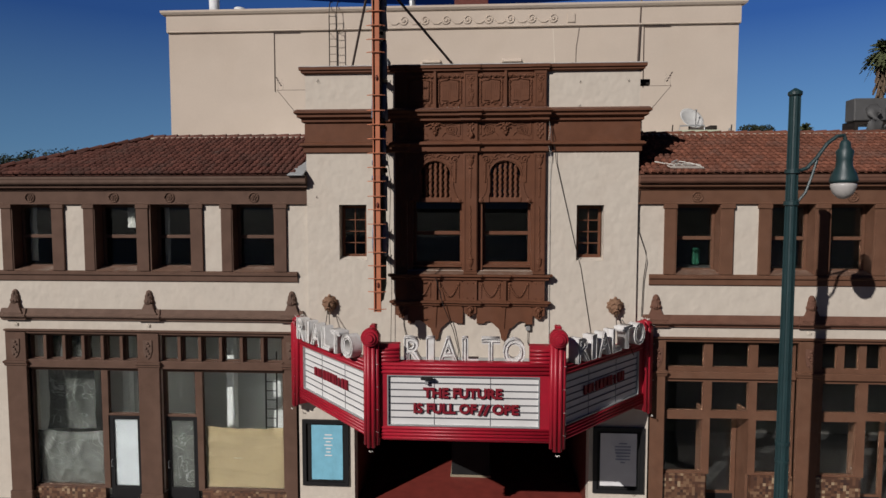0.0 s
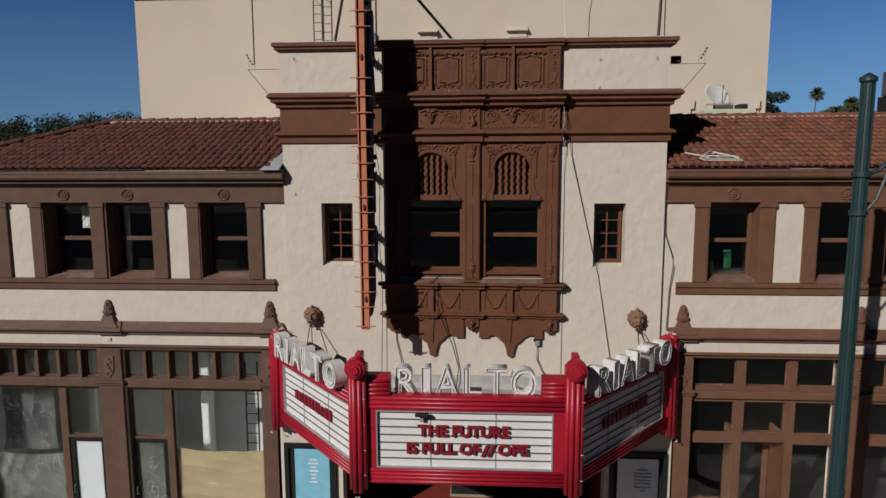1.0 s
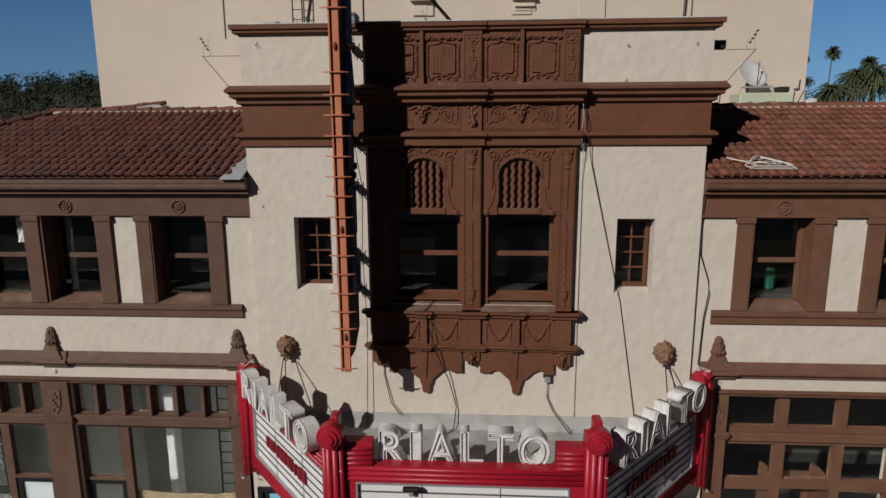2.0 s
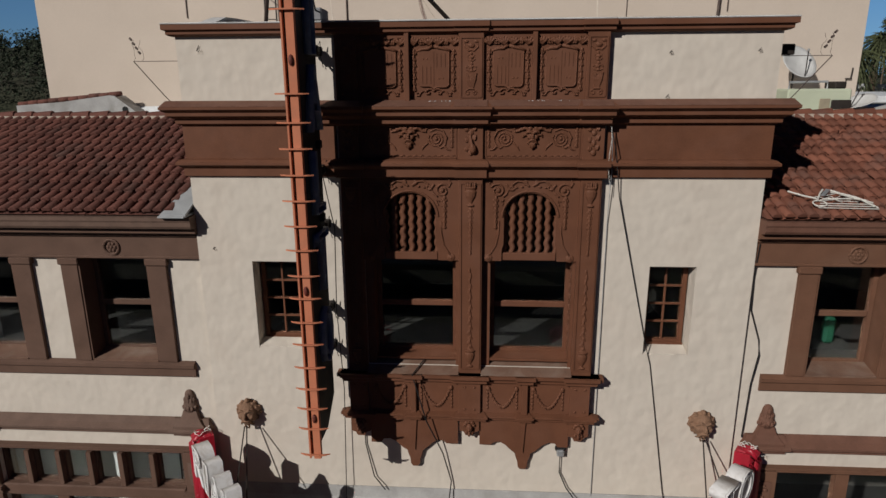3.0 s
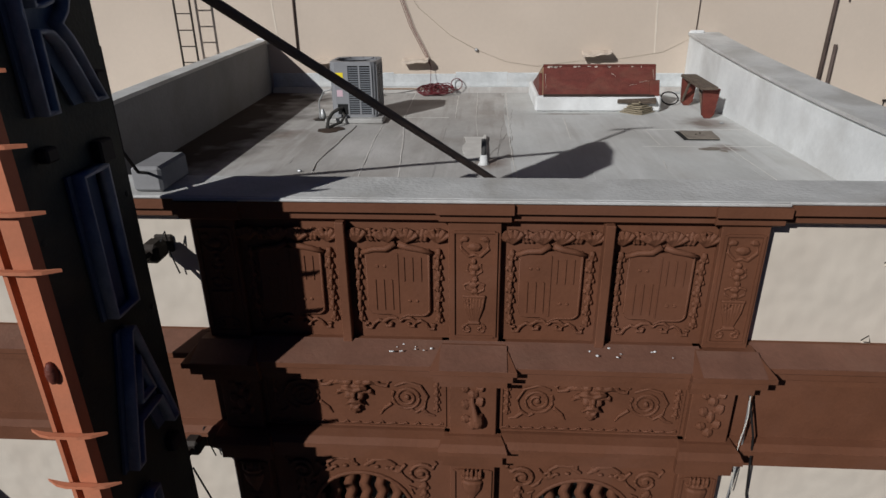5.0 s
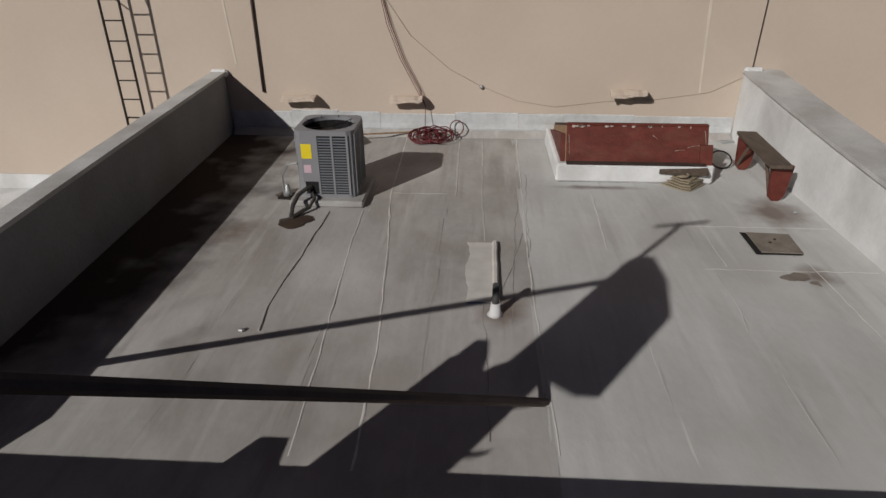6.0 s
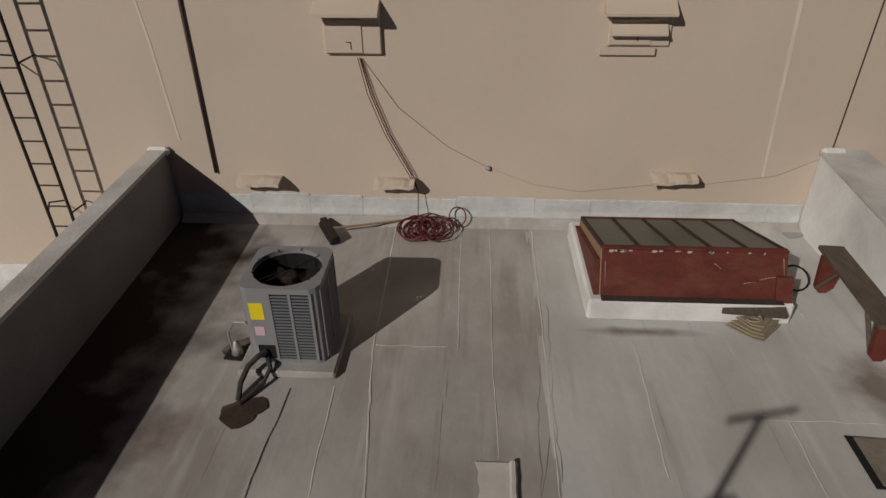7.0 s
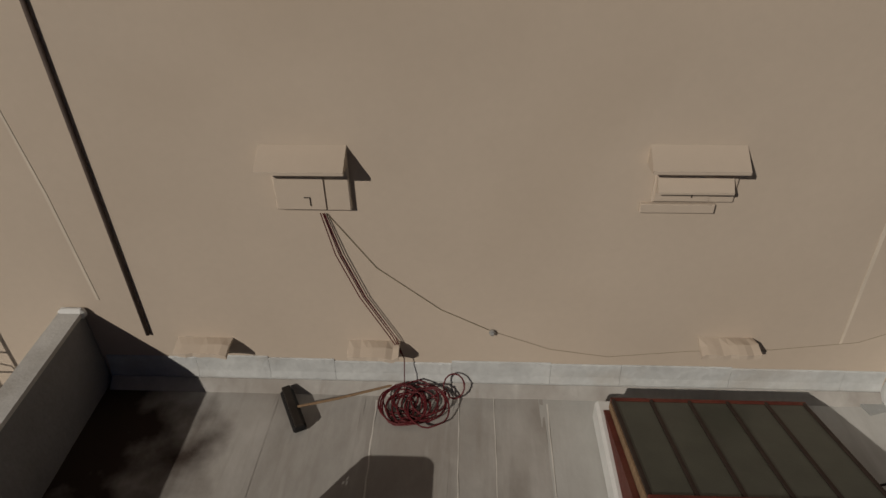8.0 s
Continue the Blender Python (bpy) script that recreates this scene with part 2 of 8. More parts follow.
sn.links.new(ssub.outputs[0], sabs.inputs[0])
smap.inputs["From Min"].default_value, smap.inputs["From Max"].default_value, smap.inputs["To Max"].default_value = 0.012, 0.0, 0.45
sn.links.new(sabs.outputs[0], smap.inputs["Value"])
sn.links.new(smap.outputs[0], smix.inputs["Factor"])
sn.links.new(sn.nodes["Principled BSDF"].inputs["Base Color"].links[0].from_socket, smix.inputs[6])
smix.inputs[7].default_value = (0.6, 0.6, 0.58, 1)
sn.links.new(smix.outputs[2], sn.nodes["Principled BSDF"].inputs["Base Color"])


def weather(m, blots, tones=((0.3, 0.27, 0.24), (0.56, 0.55, 0.53), (0.55, 0.54, 0.52), (0.26, 0.235, 0.21))):
    """Adds ragged brown blots at given places, pale lengthwise streaks and cloudy pale and dark areas to a roofing material."""
    nt = m.node_tree
    N, L = nt.nodes, nt.links
    bs = N["Principled BSDF"]
    geo = N.new("ShaderNodeNewGeometry")
    out = bs.inputs["Base Color"].links[0].from_socket

    def cloud(scale, stretch, offset):
        mp = N.new("ShaderNodeMapping")
        mp.inputs["Scale"].default_value, mp.inputs["Location"].default_value = stretch, offset
        L.new(geo.outputs["Position"], mp.inputs[0])
        no = N.new("ShaderNodeTexNoise")
        no.inputs["Scale"].default_value, no.inputs["Detail"].default_value = scale, 7
        L.new(mp.outputs[0], no.inputs["Vector"])
        return no.outputs["Fac"]

    def remap(sock, a, b, top):
        mr = N.new("ShaderNodeMapRange")
        mr.inputs["From Min"].default_value, mr.inputs["From Max"].default_value, mr.inputs["To Max"].default_value = a, b, top
        L.new(sock, mr.inputs["Value"])
        return mr.outputs[0]

    def lay(mask, color):
        mx = N.new("ShaderNodeMix")
        mx.data_type = "RGBA"
        L.new(mask, mx.inputs["Factor"])
        L.new(out, mx.inputs[6])
        mx.inputs[7].default_value = (*color, 1)
        return mx.outputs[2]

    out = lay(remap(cloud(0.9, (1, 0.8, 1), (3, 1, 0)), 0.5, 0.72, 0.55), tones[0])
    out = lay(remap(cloud(1.1, (1, 0.7, 1), (9, 4, 0)), 0.52, 0.74, 0.6), tones[1])
    out = lay(remap(cloud(4.5, (1.4, 0.12, 1), (0, 0, 2)), 0.55, 0.75, 0.5), tones[2])
    out = lay(remap(cloud(5.0, (1.6, 0.1, 1), (5, 0, 2)), 0.58, 0.76, 0.5), tones[3])
    rag = cloud(3.0, (1, 1, 1), (2, 7, 0))
    for x, y, rx, ry in blots:
        mp = N.new("ShaderNodeMapping")
        mp.inputs["Scale"].default_value = (1 / rx, 1 / ry, 0)
        mp.inputs["Location"].default_value = (-x / rx, -y / ry, 0)
        L.new(geo.outputs["Position"], mp.inputs[0])
        ln = N.new("ShaderNodeVectorMath")
        ln.operation = "LENGTH"
        L.new(mp.outputs[0], ln.inputs[0])
        ad = N.new("ShaderNodeMath")
        ad.operation = "MULTIPLY_ADD"
        L.new(rag, ad.inputs[0])
        ad.inputs[1].default_value = 1.5
        L.new(ln.outputs["Value"], ad.inputs[2])
        out = lay(remap(ad.outputs[0], 1.6, 0.8, 0.75), (0.13, 0.085, 0.06))
    L.new(out, bs.inputs["Base Color"])


BLOTS = ((3.45, 5.55, 0.5, 0.65), (-2.85, 4.75, 0.4, 0.6), (1.5, 6.28, 0.9, 0.1), (3.25, 4.0, 0.3, 0.28), (0.15, 3.2, 0.3, 0.35))
weather(ROOFING, BLOTS)
weather(ROOFPALE, BLOTS, ((0.4, 0.385, 0.36), (0.58, 0.585, 0.57), (0.6, 0.6, 0.59), (0.36, 0.345, 0.325)))

# roofing with a damp stain, its colour also deepening the parapet's shade; fades out eastward in ragged tongues
DAMP_SHADE = material("damp_shade_roofing", (0.4, 0.388, 0.368), 0.9, vary=0.17, scale=1.7, grain=19, bump=0.22, depth=0.003,
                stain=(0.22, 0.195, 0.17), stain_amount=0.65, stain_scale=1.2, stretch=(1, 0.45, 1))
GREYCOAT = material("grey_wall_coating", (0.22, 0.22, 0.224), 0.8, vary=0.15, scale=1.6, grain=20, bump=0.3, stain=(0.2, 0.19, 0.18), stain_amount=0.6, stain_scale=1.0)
DUCTGREY = material("dull_duct_metal", (0.085, 0.085, 0.085), 0.6, vary=0.15, scale=2)
SEALANT = material("pale_sealant", (0.58, 0.565, 0.53), 0.85, vary=0.15, scale=5, grain=12, bump=0.1, depth=0.002, stain=(0.42, 0.4, 0.37), stain_amount=0.6, stain_scale=1.5)
FLASHING = material("dirty_white_flashing", (0.5, 0.52, 0.52), 0.85, vary=0.2, scale=2.5, grain=14, bump=0.4, depth=0.006, stain=(0.4, 0.37, 0.33), stain_amount=0.6, stain_scale=1.6)
SEAM = material("dull_seam", (0.28, 0.265, 0.245), 0.9, vary=0.3, scale=6)
PIPE = material("brown_iron_pipe", (0.085, 0.062, 0.052), 0.7, vary=0.25, scale=6, grain=40)
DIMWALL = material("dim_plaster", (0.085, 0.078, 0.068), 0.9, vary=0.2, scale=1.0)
FOAM = material("grey_foam_sleeve", (0.045, 0.042, 0.038), 0.8, vary=0.3, scale=8)
weather(DAMP_SHADE, BLOTS)
dn = DAMP_SHADE.node_tree
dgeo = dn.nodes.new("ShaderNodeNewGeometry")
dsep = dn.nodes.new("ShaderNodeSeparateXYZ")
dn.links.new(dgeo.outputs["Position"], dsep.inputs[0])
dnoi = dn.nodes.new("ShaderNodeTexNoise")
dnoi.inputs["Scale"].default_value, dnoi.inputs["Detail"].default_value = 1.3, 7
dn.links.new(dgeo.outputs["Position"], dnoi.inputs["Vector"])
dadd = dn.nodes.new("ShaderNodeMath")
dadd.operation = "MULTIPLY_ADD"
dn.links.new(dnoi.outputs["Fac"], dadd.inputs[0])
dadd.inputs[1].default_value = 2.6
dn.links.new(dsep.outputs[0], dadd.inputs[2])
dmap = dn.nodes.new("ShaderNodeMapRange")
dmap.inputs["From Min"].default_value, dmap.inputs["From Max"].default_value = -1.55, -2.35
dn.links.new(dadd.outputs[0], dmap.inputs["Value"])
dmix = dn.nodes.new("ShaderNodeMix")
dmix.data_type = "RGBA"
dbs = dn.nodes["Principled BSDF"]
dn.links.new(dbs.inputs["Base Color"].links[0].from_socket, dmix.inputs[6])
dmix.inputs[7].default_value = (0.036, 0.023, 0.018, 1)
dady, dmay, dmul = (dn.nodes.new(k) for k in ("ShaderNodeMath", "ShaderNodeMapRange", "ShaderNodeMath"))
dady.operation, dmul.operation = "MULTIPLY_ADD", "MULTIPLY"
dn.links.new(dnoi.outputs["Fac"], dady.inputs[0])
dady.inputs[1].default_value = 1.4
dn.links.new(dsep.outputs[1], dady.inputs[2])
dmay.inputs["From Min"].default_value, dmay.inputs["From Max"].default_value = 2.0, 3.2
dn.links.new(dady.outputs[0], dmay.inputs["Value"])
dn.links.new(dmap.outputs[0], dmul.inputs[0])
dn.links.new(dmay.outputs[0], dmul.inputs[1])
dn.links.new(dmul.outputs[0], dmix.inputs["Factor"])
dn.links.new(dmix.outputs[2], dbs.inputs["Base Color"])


# distant sky: a clear blue that pales towards the horizon
SKYFAR = bpy.data.materials.new("distant_sky")
SKYFAR.use_nodes = True
snt = SKYFAR.node_tree
snt.nodes.remove(snt.nodes["Principled BSDF"])
sem = snt.nodes.new("ShaderNodeEmission")
sgeo = snt.nodes.new("ShaderNodeNewGeometry")
ssep = snt.nodes.new("ShaderNodeSeparateXYZ")
snt.links.new(sgeo.outputs["Position"], ssep.inputs[0])
sdiv = snt.nodes.new("ShaderNodeMapRange")
sdiv.inputs["From Min"].default_value, sdiv.inputs["From Max"].default_value = 0.0, 260.0
snt.links.new(ssep.outputs[2], sdiv.inputs["Value"])
srmp = snt.nodes.new("ShaderNodeValToRGB")
srmp.color_ramp.elements[0].color = (0.22, 0.41, 0.56, 1)
srmp.color_ramp.elements[1].color = (0.034, 0.108, 0.335, 1)
smid = srmp.color_ramp.elements.new(0.36)
smid.color = (0.135, 0.3, 0.51, 1)
snt.links.new(sdiv.outputs[0], srmp.inputs[0])
swid = snt.nodes.new("ShaderNodeMapRange")
swid.inputs["From Min"].default_value, swid.inputs["From Max"].default_value = -600.0, 450.0
swid.inputs["To Min"].default_value, swid.inputs["To Max"].default_value = 0.62, 1.08
snt.links.new(ssep.outputs[0], swid.inputs["Value"])
snt.links.new(swid.outputs[0], sem.inputs["Strength"])
snt.links.new(srmp.outputs[0], sem.inputs[0])
snt.links.new(sem.outputs[0], snt.nodes["Material Output"].inputs[0])

# mosaic of small square tiles for the shop bulkheads
MOSAIC = bpy.data.materials.new("mosaic_tile")
MOSAIC.use_nodes = True
mnt = MOSAIC.node_tree
mgeo = mnt.nodes.new("ShaderNodeNewGeometry")
mbr = mnt.nodes.new("ShaderNodeVectorMath")
mbr.operation = "SNAP"
mbr.inputs[1].default_value = (0.08, 0.5, 0.08)
mnt.links.new(mgeo.outputs["Position"], mbr.inputs[0])
mwn = mnt.nodes.new("ShaderNodeTexWhiteNoise")
mnt.links.new(mbr.outputs[0], mwn.inputs["Vector"])
mcr = mnt.nodes.new("ShaderNodeValToRGB")
mcr.color_ramp.interpolation = "CONSTANT"
for k, (pos, c) in enumerate(((0, (0.08, 0.038, 0.024)), (0.35, (0.13, 0.065, 0.038)), (0.65, (0.19, 0.11, 0.065)), (0.84, (0.33, 0.24, 0.15)), (0.92, (0.05, 0.026, 0.02)))):
    el = mcr.color_ramp.elements[k] if k < 2 else mcr.color_ramp.elements.new(pos)
    el.position, el.color = pos, (*c, 1)
mnt.links.new(mwn.outputs["Value"], mcr.inputs[0])
mnt.links.new(mcr.outputs[0], mnt.nodes["Principled BSDF"].inputs["Base Color"])
mnt.nodes["Principled BSDF"].inputs["Roughness"].default_value = 0.35


# ---- mesh helpers ----
def part(name, bm, mat, parent=None, label="", smooth=False):
    """Links a bmesh as one mesh object, under parent if given."""
    me = bpy.data.meshes.new(name)
    bmesh.ops.recalc_face_normals(bm, faces=bm.faces[:])
    bm.to_mesh(me)
    bm.free()
    me.materials.append(mat)
    if smooth:
        me.shade_smooth()
    ob = new(name, me)
    if parent:
        ob.parent = parent
    if label:
        ob["label"] = label
    return ob


def thing(name, label, category, at=(0, 0, 0), group="", kind=""):
    """An Empty at the base of a thing, for its parts."""
    return tagged(new_at(name, at), label, category, group, kind)


def new_at(name, at):
    ob = new(name)
    ob.location = at
    ob.empty_display_size = 0.1
    return ob


def structure(name, bm, mat, label="", smooth=False):
    return tagged(part(name, bm, mat, None, label, smooth), kind="structure")


def box(bm, x0, x1, y0, y1, z0, z1, bevel=0.0, m=None):
    vs = [bm.verts.new((x, y, z)) for x in (x0, x1) for y in (y0, y1) for z in (z0, z1)]
    fs = [bm.faces.new([vs[i] for i in q]) for q in
          ((0, 1, 3, 2), (4, 6, 7, 5), (0, 4, 5, 1), (2, 3, 7, 6), (0, 2, 6, 4), (1, 5, 7, 3))]
    if m:
        for v in vs:
            v.co = m @ v.co
    if bevel:
        es = list({e for f in fs for e in f.edges})
        bmesh.ops.bevel(bm, geom=es, offset=bevel, segments=1, affect="EDGES", profile=0.5)
    return vs


def bx(*a, **k):
    bm = bmesh.new()
    box(bm, *a, **k)
    return bm


def prism(bm, pts, axis, a, b, m=None):
    """Extrudes a polygon. pts are (y, z) for axis x, (x, z) for axis y, (x, y) for axis z."""
    def put(p, d):
        return {"x": (d, p[0], p[1]), "y": (p[0], d, p[1]), "z": (p[0], p[1], d)}[axis]
    A = [bm.verts.new(put(p, a)) for p in pts]
    B = [bm.verts.new(put(p, b)) for p in pts]
    bm.faces.new(A)
    bm.faces.new(B[::-1])
    n = len(pts)
    for i in range(n):
        bm.faces.new((A[i], B[i], B[(i + 1) % n], A[(i + 1) % n]))
    if m:
        for v in A + B:
            v.co = m @ v.co


def pr(pts, axis, a, b, m=None):
    bm = bmesh.new()
    prism(bm, pts, axis, a, b, m)
    return bm


def tube(bm, pts, r, n=6, closed=False, taper=None):
    """A round bar along points. taper: radius factors at start and end."""
    P = [Vector(p) for p in pts]
    rings = []
    up = Vector((0, 0, 1))
    k = len(P)
    for i, p in enumerate(P):
        d = (P[(i + 1) % k] - P[i - 1]) if closed else (P[min(i + 1, k - 1)] - P[max(i - 1, 0)])
        d.normalize()
        s = d.cross(up)
        if s.length < 0.05:
            s = d.cross(Vector((0, 1, 0)))
        s.normalize()
        t = s.cross(d).normalized()
        rr = r * (taper[0] + (taper[1] - taper[0]) * i / max(1, k - 1)) if taper else r
        rings.append([bm.verts.new(p + (s * math.cos(2 * math.pi * j / n) + t * math.sin(2 * math.pi * j / n)) * rr) for j in range(n)])
    for i in range(k if closed else k - 1):
        A, B = rings[i], rings[(i + 1) % k]
        for j in range(n):
            bm.faces.new((A[j], A[(j + 1) % n], B[(j + 1) % n], B[j]))
    if not closed:
        bm.faces.new(rings[0][::-1])
        bm.faces.new(rings[-1])


def tb(pts, r, n=6, **k):
    bm = bmesh.new()
    tube(bm, pts, r, n, **k)
    return bm


def lathe(bm, prof, n=16, at=(0, 0, 0), squash=(1, 1, 1), m=None):
    """Turns (radius, z) pairs round the upright axis."""
    rings = []
    for r, z in prof:
        rings.append([bm.verts.new((at[0] + r * squash[0] * math.cos(2 * math.pi * j / n), at[1] + r * squash[1] * math.sin(2 * math.pi * j / n), at[2] + z)) for j in range(n)])
    for A, B in zip(rings, rings[1:]):
        for j in range(n):
            bm.faces.new((A[j], A[(j + 1) % n], B[(j + 1) % n], B[j]))
    bm.faces.new(rings[0][::-1])
    bm.faces.new(rings[-1])
    if m:
        for R in rings:
            for v in R:
                v.co = m @ v.co


def ball(bm, c, r, u=8, v=5):
    """An ellipsoid lump; r is a radius or three."""
    r = (r, r, r) if isinstance(r, (int, float)) else r
    top, bot = bm.verts.new((c[0], c[1], c[2] + r[2])), bm.verts.new((c[0], c[1], c[2] - r[2]))
    rows = []
    for i in range(1, v):
        a = math.pi * i / v
        rows.append([bm.verts.new((c[0] + r[0] * math.sin(a) * math.cos(2 * math.pi * j / u), c[1] + r[1] * math.sin(a) * math.sin(2 * math.pi * j / u), c[2] + r[2] * math.cos(a))) for j in range(u)])
    for j in range(u):
        bm.faces.new((top, rows[0][j], rows[0][(j + 1) % u]))
        bm.faces.new((bot, rows[-1][(j + 1) % u], rows[-1][j]))
    for A, B in zip(rows, rows[1:]):
        for j in range(u):
            bm.faces.new((A[j], B[j], B[(j + 1) % u], A[(j + 1) % u]))


def wall(x0, x1, z0, z1, y0, y1, holes=(), swap=False):
    """A wall slab with openings through it. holes: (x0, x1, z0, z1). swap: the wall runs along y instead of x."""
    bm = bmesh.new()
    xs = sorted({x0, x1, *[h[0] for h in holes], *[h[1] for h in holes]})
    zs = sorted({z0, z1, *[h[2] for h in holes], *[h[3] for h in holes]})
    xs = [x for x in xs if x0 <= x <= x1]
    zs = [z for z in zs if z0 <= z <= z1]

    def solid(i, k):
        if not (0 <= i < len(xs) - 1 and 0 <= k < len(zs) - 1):
            return False
        cx, cz = (xs[i] + xs[i + 1]) / 2, (zs[k] + zs[k + 1]) / 2
        return not any(h[0] < cx < h[1] and h[2] < cz < h[3] for h in holes)

    def quad(*ps):
        bm.faces.new([bm.verts.new((p[1], p[0], p[2]) if swap else p) for p in ps])

    for i in range(len(xs) - 1):
        for k in range(len(zs) - 1):
            if not solid(i, k):
                continue
            a, b, c, d = xs[i], xs[i + 1], zs[k], zs[k + 1]
            quad((a, y0, c), (b, y0, c), (b, y0, d), (a, y0, d))
            quad((a, y1, d), (b, y1, d), (b, y1, c), (a, y1, c))
            if not solid(i - 1, k):
                quad((a, y0, d), (a, y1, d), (a, y1, c), (a, y0, c))
            if not solid(i + 1, k):
                quad((b, y0, c), (b, y1, c), (b, y1, d), (b, y0, d))
            if not solid(i, k - 1):
                quad((a, y0, c), (a, y1, c), (b, y1, c), (b, y0, c))
            if not solid(i, k + 1):
                quad((a, y1, d), (a, y0, d), (b, y0, d), (b, y1, d))
    bmesh.ops.remove_doubles(bm, verts=bm.verts[:], dist=0.0005)
    return bm


def moulding(x0, x1, prof, ends=0.0):
    """A cornice along x. prof: (projection, z) from bottom to top, out of the wall plane y=0; ends: how far it returns past its ends in step with its projection."""
    bm = bmesh.new()
    back = 0.02
    rows = []
    for p, z in prof:
        e = p * ends
        rows.append([bm.verts.new(v) for v in ((x0 - e, back, z), (x0 - e, -p, z), (x1 + e, -p, z), (x1 + e, back, z))])
    for A, B in zip(rows, rows[1:]):
        for i in range(4):
            bm.faces.new((A[i], A[(i + 1) % 4], B[(i + 1) % 4], B[i]))
    bm.faces.new(rows[0])
    bm.faces.new(rows[-1][::-1])
    return bm


def shift(bm, dx=0, dy=0, dz=0):
    bmesh.ops.translate(bm, verts=bm.verts[:], vec=(dx, dy, dz))
    return bm


def spiral(cx, cz, r0, r1, a0, turns, n=18):
    """Points (x, z) of a scroll."""
    return [(cx + (r0 + (r1 - r0) * i / n) * math.cos(a0 + turns * 2 * math.pi * i / n), cz + (r0 + (r1 - r0) * i / n) * math.sin(a0 + turns * 2 * math.pi * i / n)) for i in range(n + 1)]


def lettering(text, font_size, depth, outline=False):
    """Mesh of a line of text standing upright in the x-z plane, its lower left at the origin, facing -y; with its width."""
    cu = bpy.data.curves.new("text", "FONT")
    cu.body, cu.size, cu.extrude = text, font_size, depth / 2
    cu.resolution_u = 3
    if outline:
        cu.fill_mode = "NONE"
    else:
        cu.offset = 0.042 * font_size
    ob = bpy.data.objects.new("text", cu)
    scene.collection.objects.link(ob)
    dg = bpy.context.evaluated_depsgraph_get()
    me = bpy.data.meshes.new_from_object(ob.evaluated_get(dg))
    bpy.data.objects.remove(ob)
    bm = bmesh.new()
    bm.from_mesh(me)
    bpy.data.meshes.remove(me)
    xs = [v.co.x for v in bm.verts]
    ys = [v.co.y for v in bm.verts]
    x0, y0 = min(xs), min(ys)
    for v in bm.verts:
        v.co = Vector((v.co.x - x0, -v.co.z, v.co.y - y0))
    return bm, max(xs) - x0, max(ys) - y0


def fit_text(text, width, height, depth, outline=False):
    """Lettering scaled to a width and a height."""
    bm, w, h = lettering(text, height * 1.4, depth, outline)
    for v in bm.verts:
        v.co.x *= width / w
        v.co.z *= height / h
    return bm

# ---- ground ----
bm = bmesh.new()
bmesh.ops.create_grid(bm, x_segments=8, y_segments=8, size=2500)
structure("ground", shift(bm, 0, 0, -0.16), HILL, "dry hilly ground reaching the horizon")
structure("road", bx(-160, 160, -19, -5.0, -0.2, -0.12), ASPHALT, "dark asphalt street")
structure("pavement", bx(-60, 60, -5.0, 0.12, -0.3, 0.0, bevel=0.02), CONCRETE, "pale concrete pavement with a kerb")
structure("wall_across_street", wall(-60, 60, -0.2, 6.5, -30, -29.6, [(x, x + 3, 0.4, 3) for x in range(-56, 54, 5)]), FARWALL, "plain low wall of the buildings across the street")

# ---- tower ----
TW, TOP, ROOF, BACK = 4.56, 12.40, 11.87, 8.52
win_holes = [(-3.65, -2.88, 7.2, 8.77), (2.92, 3.66, 7.22, 8.76)]
bay_holes = [(-1.73, -0.17, 6.95, 10.15), (0.21, 1.73, 6.95, 10.15)]
structure("wall_tower_front", wall(-TW, TW, 3.3, TOP, 0, 0.4, win_holes + bay_holes), STUCCO, "cream stucco tower front with patched and uneven plaster")
structure("wall_entrance_pier_west", wall(-4.95, -3.28, 0, 3.3, 0, 0.45), STUCCO, "cream stucco pier beside the entrance")
structure("wall_entrance_pier_east", wall(3.35, 5.0, 0, 3.3, 0, 0.45), STUCCO, "cream stucco pier beside the entrance")
structure("wall_tower_west", wall(0.4, BACK, 3.3, 11.85, -TW, -TW + 0.3, swap=True), STUCCO, "cream stucco tower side")
structure("wall_tower_east", wall(0.4, BACK, 3.3, 11.85, TW - 0.3, TW, swap=True), STUCCO, "cream stucco tower side")


def side_parapet(name, rows, mat, label):
    """A raked roof parapet along y: rows are (y, inner x, outer x, top)."""
    bm, cap = bmesh.new(), bmesh.new()
    R, C = [], []
    for y, i, o, z in rows:
        s = 0.03 if i < o else -0.03
        R.append([bm.verts.new(v) for v in ((i, y, ROOF - 0.1), (i, y, z), (o, y, z), (o, y, ROOF - 0.1))])
        C.append([cap.verts.new(v) for v in ((i - s, y, z + 0.004), (i - s, y, z + 0.05), (o + s, y, z + 0.05), (o + s, y, z + 0.004))])
    for rows_, m in ((R, bm), (C, cap)):
        for A, B in zip(rows_, rows_[1:]):
            for k in range(4):
                m.faces.new((A[k], A[(k + 1) % 4], B[(k + 1) % 4], B[k]))
        m.faces.new(rows_[0])
        m.faces.new(rows_[-1][::-1])
    structure(name, bm, mat, label)
    structure(name + "_coping", cap, COPETOP, "pale weathered parapet coping")


def rake(y0, y1, i0, i1, thick, z0, z1, power):
    out = []
    for k in range(15):
        t = k / 14
        x = i0 + (i1 - i0) * t
        out.append((y0 + (y1 - y0) * t, x, x + thick, z0 + (z1 - z0) * t ** power))
    return out


